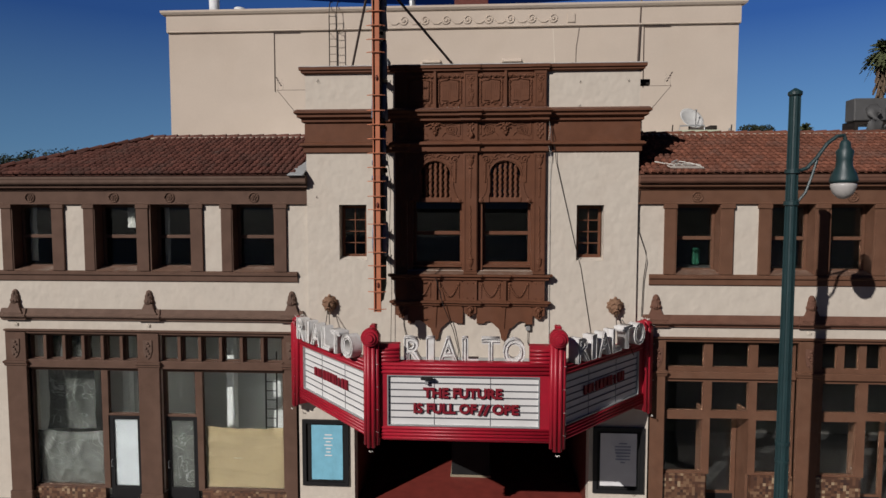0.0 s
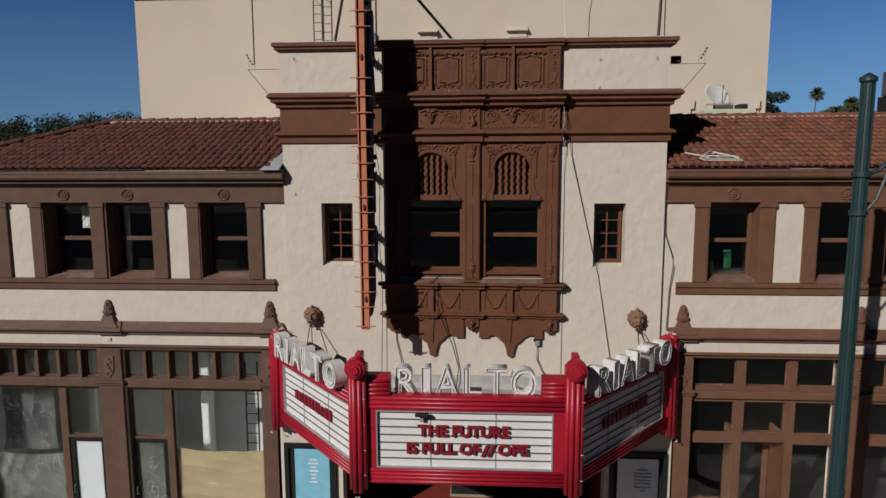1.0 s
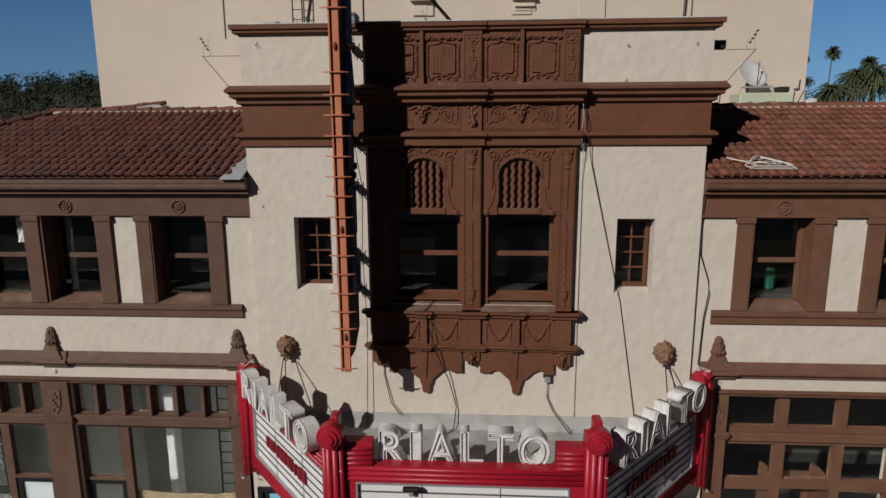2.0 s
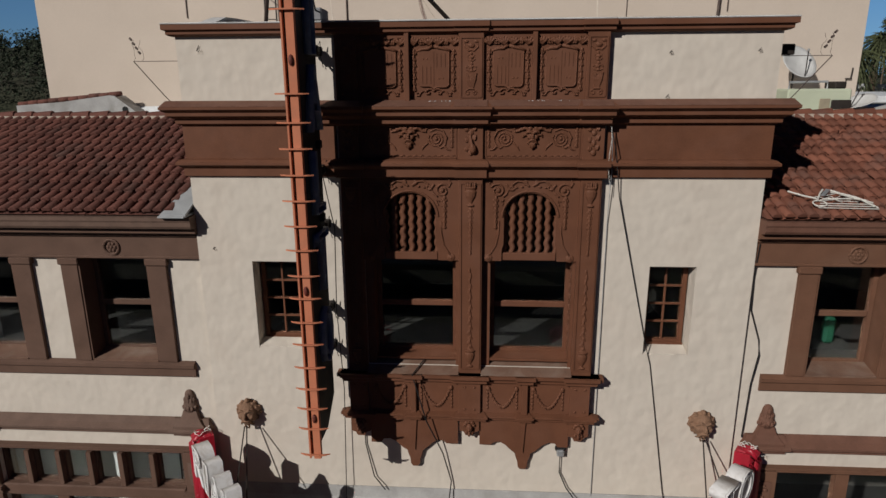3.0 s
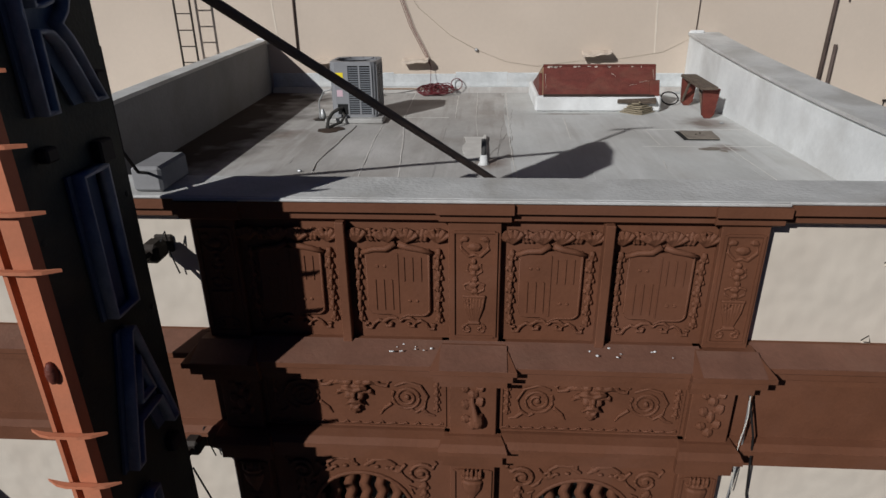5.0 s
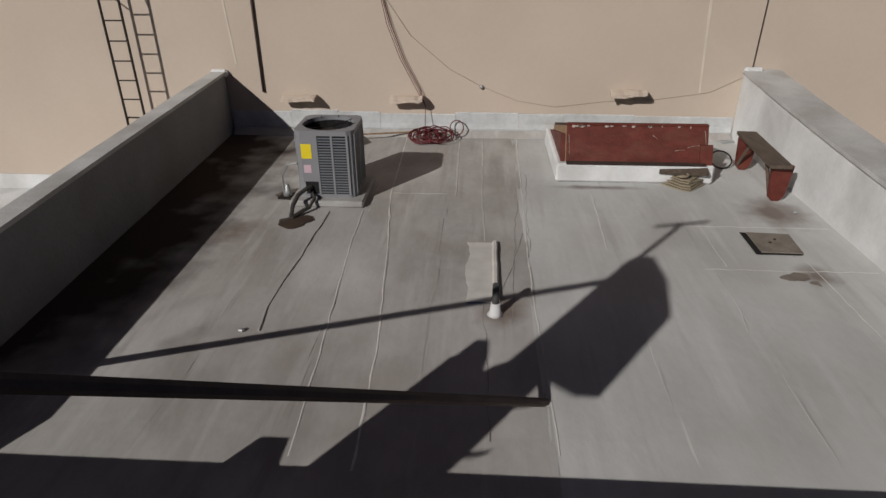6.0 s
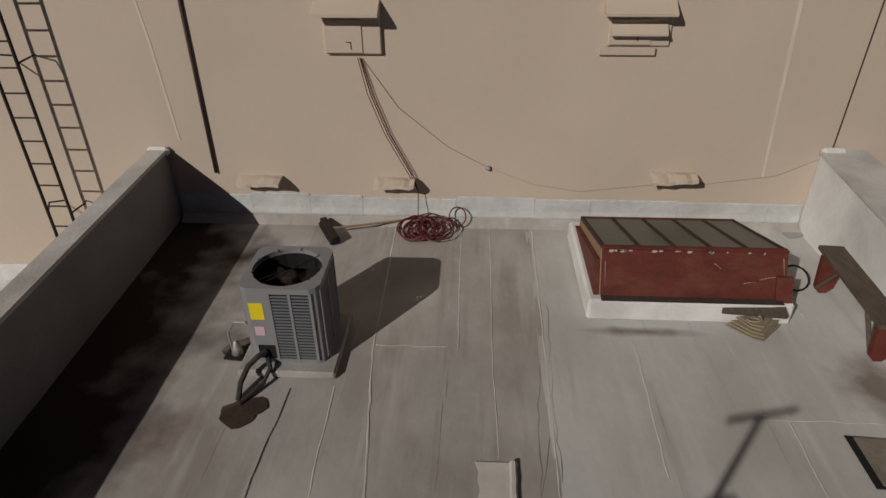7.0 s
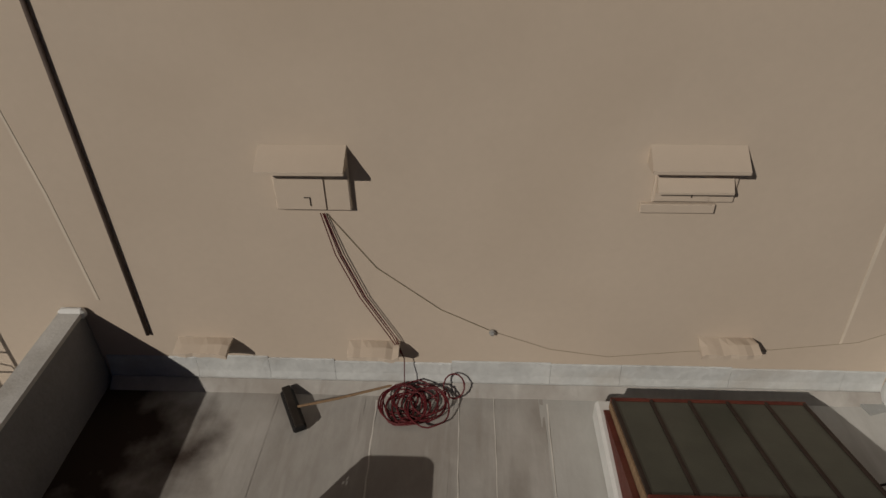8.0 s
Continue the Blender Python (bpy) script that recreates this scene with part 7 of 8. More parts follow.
# top cover with a round fan opening
b = bmesh.new()
outer = []
for i in range(48):
    a = 2 * math.pi * i / 48
    c, d = math.cos(a), math.sin(a)
    k = (hw + 0.005) / max(abs(c), abs(d), (abs(c) + abs(d)) / 1.82)
    outer.append((k * c, k * d))
n = len(outer)
for z, flip in ((H1, False), (H1 - 0.06, True)):
    O = [b.verts.new((x, y, z)) for x, y in outer]
    I = [b.verts.new((0.315 * math.cos(math.atan2(y, x)), 0.315 * math.sin(math.atan2(y, x)), z)) for x, y in outer]
    for i in range(n):
        q = (O[i], O[(i + 1) % n], I[(i + 1) % n], I[i])
        b.faces.new(q[::-1] if flip else q)
    if not flip:
        O1, I1 = O, I
for A, B in ((O1, O), (I1, I)):
    for i in range(n):
        b.faces.new((A[i], B[i], B[(i + 1) % n], A[(i + 1) % n]))
part("top_cover", b, ACGREY, ac)
b = bmesh.new()
lathe(b, [(0.325, 0.7), (0.325, H1 - 0.05), (0.312, H1 - 0.05), (0.312, 0.7)], 20)
part("fan_shroud", b, DARK, ac)
for k in range(3):
    a = k * 2.1 + 0.5
    part("fan_blade", pr([(0.04, -0.02), (0.2, -0.11), (0.29, -0.1), (0.3, 0.07), (0.18, 0.1), (0.05, 0.03)], "z", 0.765, 0.775, Matrix.Rotation(a, 4, "Z")), IRON, ac)
for a in (0.75, 3.9):
    part("guard_arm", tb([(0.05 * math.cos(a), 0.05 * math.sin(a), H1 - 0.03), (0.32 * math.cos(a), 0.32 * math.sin(a), H1 - 0.015)], 0.004, 5), IRON, ac)
b = bmesh.new()
lathe(b, [(0.085, 0.775), (0.085, 0.83), (0.06, 0.845), (0.001, 0.848)], 12)
part("fan_motor", b, IRON, ac)
part("fan_bar", tb([(-0.2, -0.23, H1 - 0.05), (0.2, 0.23, H1 - 0.05)], 0.005, 5), IRON, ac)
for i in range(9):
    a = i * 2 * math.pi / 9
    part("guard_clip", tb([(0.3 * math.cos(a), 0.3 * math.sin(a), H1 - 0.01), (0.325 * math.cos(a), 0.325 * math.sin(a), H1 + 0.004)], 0.006, 4), IRON, ac)
# corner posts, control panel and louvred grilles
for sx in (-1, 1):
    for sy in (-1, 1):
        part("corner_post", pr([(sx * (hw - 0.09) + x * 0.09, sy * (hw - 0.09) + y * 0.09) for x, y in ((sx, 0), (sx * 0.7, sy * 0.7), (0, sy), (0, sy * 0.8), (sx * 0.55, sy * 0.55), (sx * 0.8, 0))], "z", H0, H1 - 0.05), ACGREY, ac)
part("control_panel", bx(-hw + 0.06, -hw + 0.26, -hw, -hw + 0.03, 0.28, H1 - 0.05, bevel=0.008), ACGREY, ac)
part("service_recess", bx(-hw + 0.06, -hw + 0.24, -hw + 0.015, -hw + 0.05, H0, 0.28), STEEL, ac)
part("base_rail", pr(rrect(hw, 0.1), "z", 0.08, 0.125), ACGREY, ac)


def louvres(a, c, face):
    """One stack of louvre slats between a and c along a face."""
    m = {"f": Matrix.Identity(4), "r": Matrix.Rotation(radians(90), 4, "Z"), "l": Matrix.Rotation(radians(-90), 4, "Z"), "b": Matrix.Rotation(radians(180), 4, "Z")}[face]
    k = 21
    for i in range(k):
        z = 0.15 + (H1 - 0.24) * i / (k - 1)
        part("louvre", pr([(-hw - 0.001, z - 0.009), (-hw + 0.001, z + 0.007), (-hw + 0.005, z + 0.009), (-hw + 0.003, z - 0.009)], "x", a, c, m), ACGRILLE, ac)
    bm2 = bmesh.new()
    for x in (a, c, (a + c) / 2):
        box(bm2, x - 0.012, x + 0.012, -hw - 0.006, -hw + 0.02, H0 + 0.03, H1 - 0.05, m=m)
    part("louvre_stile", bm2, ACGREY, ac)


ac.scale = (1, 0.93, 1)
louvres(-0.09, 0.28, "f")
for f in ("r", "l", "b"):
    louvres(-0.28, 0.28, f)
part("energy_label", bx(-hw + 0.075, -hw + 0.2, -hw - 0.004, -hw - 0.001, 0.58, 0.76), YELLOW, ac, "bright yellow sticker")
part("rating_label", bx(-hw + 0.09, -hw + 0.18, -hw - 0.004, -hw - 0.001, 0.4, 0.5), PINK, ac, "pale pink sticker")
part("suction_pipe", tb([(-0.2, -0.36, 0.22), (-0.25, -0.44, 0.22), (-0.32, -0.53, 0.18), (-0.36, -0.66, 0.1), (-0.36, -0.78, 0.0)], 0.026, 8), FOAM, ac, "black insulated pipe")
part("liquid_pipe", tb([(-0.2, -0.36, 0.16), (-0.14, -0.48, 0.12), (-0.18, -0.6, 0.05), (-0.33, -0.84, 0.02)], 0.022, 6), FOAM, ac)
part("whip_conduit", tb([(-0.36, -0.3, 0.5), (-0.5, -0.25, 0.46), (-0.6, -0.2, 0.3), (-0.62, -0.15, 0.02)], 0.012, 6), STEEL, ac)
part("roof_jack", pr([(-0.68, -0.25), (-0.5, -0.27), (-0.48, -0.08), (-0.66, -0.05)], "z", 0, 0.02), IRON, ac)
b = bmesh.new()
lathe(b, [(0.06, 0.0), (0.04, 0.07), (0.024, 0.14), (0.015, 0.15)], 10, at=(-0.56, -0.18, 0.03))
part("jack_cone", b, STEEL, ac, "", True)


def patch(x, y, r, mat, label, sq=1.0, seed=1, z=0.006, n=22, cat="roof patch"):
    """A flat irregular patch of roofing mastic or dirt."""
    rng = random.Random(seed)
    ph = [rng.uniform(0, 6) for _ in range(4)]
    pts = []
    for i in range(n):
        a = 2 * math.pi * i / n
        rr = r * (1 + 0.18 * math.sin(2 * a + ph[0]) + 0.12 * math.sin(3 * a + ph[1]) + 0.06 * math.sin(7 * a + ph[2]))
        pts.append((x + rr * math.cos(a), y + rr * sq * math.sin(a)))
    return tagged(part("roof_patch", pr(pts, "z", ROOF + 0.002, ROOF + z), mat), label, cat, "roof patches")


ac.scale = (1.01, 1.01, 1.01)
patch(-2.24, 5.0, 0.2, ALGAE, "dark mastic patch round the pipe entry", 0.8, 2, 0.012)
patch(-2.46, 5.85, 0.2, ALGAE, "dark mastic patch round the conduit entry", 0.9, 3, 0.012)
# lapped repair strip, ragged and pale, with a dark lifted edge
rng = random.Random(77)
west_edge = [(-0.19 + rng.uniform(-0.008, 0.008) + 0.02 * math.sin(k * 0.7), 3.35 + 1.2 * k / 14) for k in range(15)]
east_edge = [(0.1 + rng.uniform(-0.004, 0.006), 4.55 - 1.2 * k / 14) for k in range(15)]
tagged(part("roof_strip", pr(west_edge + east_edge, "z", ROOF + 0.006, ROOF + 0.016), SEALANT), "pale repair strip lapped on the roof", "roof strip", "roof strips")
tagged(part("roof_strip", tb([(x - 0.005, y, ROOF + 0.02) for x, y in east_edge], 0.03, 6), SEALANT), "rolled lifted edge of the repair strip", "roof strip", "roof strips")
# drifting beads of pale sealant along the laps, and dark hairline splits
def ribbon(pts, width, lift, rng, ragged=0.35):
    """A thin flat bead with uneven edges lying on the roof."""
    b = bmesh.new()
    rows = []
    for x, y in pts:
        a, c = (width / 2 * (1 + rng.uniform(-ragged, ragged)) for _ in range(2))
        rows.append([b.verts.new(v) for v in ((x - a, y, ROOF + 0.0035), (x - a * 0.4, y, ROOF + 0.004 + lift), (x + c * 0.4, y, ROOF + 0.004 + lift), (x + c, y, ROOF + 0.0035))])
    for A, B in zip(rows, rows[1:]):
        for k in range(3):
            b.faces.new((A[k], A[k + 1], B[k + 1], B[k]))
    return b


def drift(knots, wob, rng, step=0.13):
    """Points along a line of knots, wandering a little."""
    out = []
    for (xa, ya), (xb, yb) in zip(knots, knots[1:]):
        k = max(2, int(math.hypot(xb - xa, yb - ya) / step))
        out += [(xa + (xb - xa) * q / k + rng.uniform(-wob, wob), ya + (yb - ya) * q / k) for q in range(k)]
    return out + [knots[-1]]


rng = random.Random(8)
for knots, wd in (([(-1.28, 8.3), (-1.22, 5.84), (-1.06, 4.4), (-0.99, 3.65), (-0.9, 2.66), (-0.86, 1.3)], 0.022), ([(-1.5, 5.35), (-1.47, 4.38), (-1.42, 3.5), (-1.36, 2.63), (-1.3, 1.4)], 0.016),
                  ([(0.5, 8.3), (0.47, 5.8), (0.44, 4.3), (0.44, 3.46), (0.46, 2.73), (0.48, 1.5)], 0.016),
                  ([(1.37, 5.97), (1.32, 5.07), (1.3, 4.47)], 0.016), ([(2.47, 5.12), (2.45, 4.57), (2.45, 4.16)], 0.018), ([(2.29, 3.38), (2.23, 3.0)], 0.016),
                  ([(-0.42, 8.35), (-0.4, 7.0), (-0.38, 5.9)], 0.014), ([(-0.05, 8.4), (-0.045, 5.78), (-0.01, 4.6)], 0.012), ([(3.3, 4.3), (3.32, 2.6), (3.3, 1.5)], 0.012)):
    tagged(part("sealant_seam", ribbon(drift(knots, 0.005, rng), wd * 0.85, 0.002, rng, 0.5), SEALANT), "thin uneven bead of pale sealant along a lap of the roofing", "seam", "sealant seams")
for knots, wd in (([(0.4, 4.83), (0.275, 4.07), (0.13, 3.45)], 0.008), ([(-0.03, 3.3), (0.0, 2.7), (0.02, 1.6)], 0.007), ([(0.42, 5.9), (0.35, 5.2), (0.3, 4.2), (0.22, 3.0)], 0.006), ([(0.56, 6.7), (0.5, 5.6), (0.47, 4.4)], 0.006)):
    tagged(part("roof_split", ribbon(drift(knots, 0.014, rng), wd, 0.001, rng), SEAM), "dark hairline split in the roofing", "seam", "roof splits")
crease = drift([(-1.9, 5.3), (-1.93, 4.71), (-1.95, 4.03), (-1.985, 3.67), (-1.99, 3.16), (-1.95, 2.79)], 0.006, rng)
tagged(part("roof_crease", tb([(x, y, ROOF + 0.003) for x, y in crease], 0.011, 6), ROOFING), "raised crease wandering along the roofing", "seam", "roof splits")
for x0, x1, y in ((2.0, 3.9, 5.12), (2.2, 3.9, 4.1), (-1.2, -0.5, 5.95)):
    pts = drift([(y, x0), (y, x1)], 0.015, rng)
    b = ribbon(pts, 0.009, 0.002, rng)
    for v in b.verts:
        v.co = Vector((v.co.y, v.co.x, v.co.z))
    bmesh.ops.reverse_faces(b, faces=b.faces[:])
    tagged(part("sealant_seam", b, SEALANT), "thin cross seam of sealant on the roof", "seam", "sealant seams")

vp = thing("vent_pipe", "short roof vent pipe with a white collar", "vent pipe", (0.08, 3.16, Z))
b = bmesh.new()
lathe(b, [(0.075, 0), (0.052, 0.025), (0.042, 0.12), (0.033, 0.12)], 14)
part("collar", b, COATING, vp, "white coated collar", True)
b = bmesh.new()
lathe(b, [(0.032, 0.11), (0.032, 0.31), (0.024, 0.31)], 12)
part("pipe", b, DUCTGREY, vp, "", True)

# skylight
sk = thing("skylight", "low rusty skylight with sloping wired glass on white curb", "skylight", (2.0, 7.3, Z))
part("curb", bx(-1.06, 1.02, -0.86, 0.85, 0, 0.26, bevel=0.03), COATING, sk, "white coated curb")
tri = [(-0.76, 0.26), (-0.56, 0.70), (0.75, 0.33), (0.75, 0.26)]
part("end_wall", pr(tri, "x", -0.94, -0.9), RAWWOOD, sk, "bare wooden end board")
part("end_wall", pr(tri, "x", 0.9, 0.94), RUST, sk)
part("front_board", pr([(-0.8, 0.25), (-0.58, 0.73), (-0.55, 0.72), (-0.77, 0.25)], "x", -0.93, 0.93), RUST, sk, "rust red sheet front")
part("rear_board", bx(-0.93, 0.93, 0.74, 0.78, 0.2, 0.36), RUST, sk)
rot = Matrix.Translation((0, -0.56, 0.71)) @ Matrix.Rotation(math.atan2(0.33 - 0.7, 1.31), 4, "X")
for i in range(5):
    a = -0.91 + i * 1.82 / 5
    part("pane", bx(a + 0.02, a + 1.82 / 5 - 0.02, 0.02, 1.36, 0.0, 0.012, m=rot), WIREGLASS, sk, "clouded wired glass")
for i in range(6):
    a = -0.91 + i * 1.82 / 5
    part("glazing_bar", bx(a - 0.016, a + 0.016, 0.0, 1.38, -0.01, 0.024, m=rot), OLDBAR, sk)
for x0, z0, x1, z1 in ((0.2, 0.6, 0.27, 0.55), (0.66, 0.46, 0.86, 0.49), (0.5, 0.42, 0.62, 0.43), (0.88, 0.66, 0.9, 0.5), (-0.9, 0.6, -0.89, 0.36)):
    part("scratch", tb([(x0, -0.8 + (z0 - 0.25) * 0.458 - 0.006, z0), ((x0 + x1) / 2, -0.8 + ((z0 + z1) / 2 - 0.25) * 0.458 - 0.006, (z0 + z1) / 2 + 0.008), (x1, -0.8 + (z1 - 0.25) * 0.458 - 0.006, z1)], 0.003, 4, taper=(1.2, 0.4)), CHIP, sk)
# loose lip of the sheet curling out at one end, and the turned-out foot of the sheet
part("curled_lip", pr([(-0.83, 0.26), (-0.8, 0.3), (-0.72, 0.5), (-0.69, 0.5), (-0.78, 0.28), (-0.8, 0.245)], "x", 0.82, 0.985), RUST, sk, "curled rusty end of the sheet")
part("sheet_foot", pr([(-0.86, 0.262), (-0.8, 0.285), (-0.795, 0.275), (-0.855, 0.252)], "x", -0.93, 0.9), OLDBAR, sk, "turned-out dirty foot of the sheet")
part("ridge_cap", bx(-0.935, 0.935, -0.6, -0.53, 0.705, 0.74, bevel=0.012), RUST, sk)
part("end_board", pr([(-0.76, 0.26), (-0.6, 0.6), (0.7, 0.27), (0.7, 0.26)], "x", -1.0, -0.945), RUST, sk, "rust red side board")
rng = random.Random(12)
for k in range(16):
    x0 = rng.uniform(-0.92, 0.85)
    w0, h0 = rng.uniform(0.01, 0.07), rng.uniform(0.006, 0.022)
    part("paint_chip", pr([(x0, 0.712 - h0), (x0 + w0 * 0.5, 0.712 - h0 * 1.4), (x0 + w0, 0.712 - h0 * 0.5), (x0 + w0 * 0.9, 0.716), (x0 + w0 * 0.1, 0.718)], "y", -0.6035, -0.6), CHIP, sk)
db = thing("debris_board", "weathered board and crumpled cardboard beside the skylight", "debris", (2.63, 6.37, Z))
part("board", bx(-0.31, 0.31, -0.06, 0.06, 0.0, 0.05, m=Matrix.Translation((-0.02, 0.07, 0.17)) @ Matrix.Rotation(radians(-6), 4, "Z") @ Matrix.Rotation(radians(20), 4, "X")), GREYWOOD, db)
b = bmesh.new()
rng = random.Random(5)
for k in range(5):
    prism(b, [(-0.28 + 0.03 * k, 0.06), (-0.08, -0.16 + 0.02 * k), (0.02, -0.2 + 0.02 * k), (0.3 - 0.02 * k, 0.06)], "z", 0.028 * k, 0.028 * k + 0.016,
          Matrix.Rotation(radians(rng.uniform(-7, 7)), 4, "Z") @ Matrix.Rotation(radians(rng.uniform(-3, 3)), 4, "X"))
part("cardboard", b, CARDBOARD, db)
part("crumple", tb([(-0.05 + 0.07 * math.cos(a), -0.05 + 0.05 * math.sin(a), 0.14 + 0.006 * a) for a in np.linspace(0, 7, 12).tolist()], 0.012, 5), CARDBOARD, db)
wb = thing("wooden_stand", "weathered wooden plank stand with dark red legs", "stand", (3.6, 6.53, Z))
part("plank", bx(-0.13, 0.13, -0.72, 0.7, 0.46, 0.51, bevel=0.006, m=Matrix.Rotation(radians(-4), 4, "Z")), GREYWOOD, wb)
for y, s in ((-0.58, -1), (0.55, 1)):
    part("leg", pr([(-0.13, 0.46), (0.13, 0.46), (0.09, 0.06), (0.03, 0.0), (-0.05, 0.0), (-0.1, 0.06)], "y", y - 0.03, y + 0.03, Matrix.Translation((0.03, 0, 0))), RUST, wb, "dark red painted leg")
    part("brace", tb([(-0.05, y, 0.05), (-0.05, y - s * 0.3, 0.46)], 0.025, 4), GREYWOOD, wb)
part("cable_ring", tb([(-0.24 + 0.15 * math.cos(i * math.pi / 8), 0.66 + 0.12 * math.sin(i * math.pi / 8), 0.1 + 0.09 * math.sin(i * math.pi / 8)) for i in range(16)], 0.012, 5, closed=True), BLACK, wb)
ht = thing("roof_drain_cover", "square brown metal roof drain cover lying askew in its recess", "drain cover", (3.1, 4.7, Z))
part("recess", pr([(-0.26, -0.26), (0.22, -0.26), (0.26, 0.2), (-0.25, 0.26)], "z", 0.004, 0.012), DARK, ht, "dark gap round the cover")
part("plate", pr([(-0.2, -0.235), (0.225, -0.25), (0.262, 0.21), (-0.19, 0.235)], "z", 0.014, 0.026), DRAINPLATE, ht)
for x, y in ((-0.03, -0.02), (0.05, 0.06)):
    b = bmesh.new()
    ball(b, (x, y, 0.03), (0.018, 0.018, 0.008), 8, 4)
    part("lifting_stud", b, IRON, ht)
patch(3.05, 3.98, 0.13, DRAINPLATE, "small brown rust stain on the roofing", 0.7, 14, 0.004)
patch(3.2, 3.86, 0.06, DRAINPLATE, "small brown rust stain on the roofing", 0.8, 17, 0.004)
pc = thing("roof_scrap", "small scrap of grey metal by the rear wall", "scrap", (3.86, 8.38, Z))
part("plate", bx(-0.14, 0.12, -0.1, 0.08, 0, 0.02, m=Matrix.Rotation(0.3, 4, "Z")), STEEL, pc)
for x, y in ((3.72, 5.55), (-2.1, 2.78)):
    b = bmesh.new()
    ball(b, (0, 0, 0.012), (0.034, 0.024, 0.018), 6, 4)
    o = part("roof_rubble", b, STEEL)
    o.location = (x, y, Z)
    tagged(o, "small scrap of debris lying on the roof", "debris", "roof rubble")
# broom
br = thing("broom", "push broom with a dark bristle head and wooden handle", "broom", (-2.12, 8.1, Z))
part("bristles", bx(-0.07, 0.07, -0.28, 0.28, 0, 0.09, bevel=0.02, m=Matrix.Rotation(radians(28), 4, "Z")), BLACK, br)
part("head", bx(-0.045, 0.045, -0.29, 0.29, 0.09, 0.13, bevel=0.012, m=Matrix.Rotation(radians(28), 4, "Z")), IRON, br)
part("handle", tb([(0.06, -0.02, 0.12), (0.45, 0.12, 0.1), (1.05, 0.38, 0.06)], 0.014, 6), RAWWOOD, br, "pale wooden handle")
# coil of dark red cable
cc = thing("cable_coil", "tangled coil of dark red cable against the rear wall", "cable", (-0.9, 8.16, Z))
rng = random.Random(4)
for k in range(15):
    rr, ox, oy = rng.uniform(0.13, 0.24), 0.02 + rng.uniform(-0.17, 0.17), rng.uniform(-0.05, 0.08)
    ph, sq, tip = rng.uniform(0, 6), rng.uniform(0.7, 1.0), rng.uniform(0.25, 0.55)
    pts = [(ox + rr * math.cos(a + ph), oy + rr * sq * math.sin(a + ph)) for a in np.linspace(0, 6.3, 22).tolist()]
    part("loop", tb([(px, py, 0.015 + 0.004 * k + tip * max(0.0, py + 0.14) * 0.9 + 0.012 * math.sin(3 * px * 9 + k)) for px, py in pts], 0.009, 6), HOSE, cc)
part("stray_loop", tb([(0.1 + 0.25 * t, 0.05 + 0.12 * t, 0.06 + 0.1 * t) for t in np.linspace(0, 1, 5).tolist()] + [(0.43 + 0.11 * math.cos(a), 0.2 + 0.08 * math.sin(a), 0.17 + 0.1 * math.sin(a)) for a in np.linspace(-2, 3.9, 14).tolist()], 0.009, 6), HOSE, cc)
for i, dx in enumerate((0, 0.035, 0.06)):
    part("riser", tb([(-0.75 + dx * 0.6, 0.33, 2.18), (-0.66 + dx, 0.31, 1.75), (-0.48 + dx, 0.31, 1.25), (-0.22 + dx, 0.3, 0.75), (-0.08, 0.26, 0.5), (-0.08, 0.1, 0.1)], 0.0055, 5), HOSE, cc)
cable([(-1.6, BACK - 0.01, 14.04), (-1.2, BACK - 0.01, 13.45), (-0.6, BACK - 0.01, 12.95), (-0.09, BACK - 0.01, 12.68)], 0.0035, "thin wire drooping along the rear wall", CARDBOARD)
cable([(-0.09, BACK - 0.008, 12.68), (0.5, BACK - 0.008, 12.45), (1.1, BACK - 0.008, 12.36), (1.9, BACK - 0.008, 12.46), (2.7, BACK - 0.008, 12.5), (3.5, BACK - 0.008, 12.62), (3.95, BACK - 0.008, 12.85)], 0.002, "very thin wire along the foot of the rear wall", CARDBOARD)
b = bmesh.new()
ball(b, (-0.09, BACK - 0.03, 12.68), 0.035, 6, 4)
tagged(part("wire_hook", b, STEEL), "small metal hook on the rear wall", "hook")


# ---- rear wall fittings ----
def wall_vent(x0, x1, zb, zt, z_low, proj, deep):
    w = thing("wall_vent", "plastered vent hood on the rear wall", "vent", ((x0 + x1) / 2, BACK, z_low), "wall vents")
    h = (x1 - x0) / 2
    part("hood", pr([(0.0, zt - z_low - 0.02), (-proj, zb - z_low + 0.03), (-proj, zb - z_low), (0.0, zb - z_low)], "x", -h, h), BACKWALL, w)
    part("box", bx(-h + 0.08, h, -deep, 0.0, 0.0, zb - z_low - 0.002, bevel=0.01), BACKWALL, w)
    part("flap", bx(-h + 0.1, h - 0.22, -deep - 0.015, -deep + 0.002, 0.02, zb - z_low - 0.06), BACKWALL, w)
    part("handle", tb([(-0.03, -deep - 0.02, 0.14), (0.02, -deep - 0.02, 0.14), (0.02, -deep - 0.02, 0.06)], 0.006, 5), IRON, w)
    return w


wall_vent(-2.1, -1.36, 14.54, 14.72, 14.1, 0.25, 0.06)
w = wall_vent(1.13, 1.9, 14.55, 14.74, 14.2, 0.2, 0.03)
part("louvre", pr([(0.0, 0.3), (-0.13, 0.15), (-0.13, 0.13), (0.0, 0.13)], "x", -0.29, 0.33), BACKWALL, w)
part("lower_ledge", bx(-0.39, 0.24, -0.045, 0.0, -0.1, -0.012, bevel=0.006), BACKWALL, w)


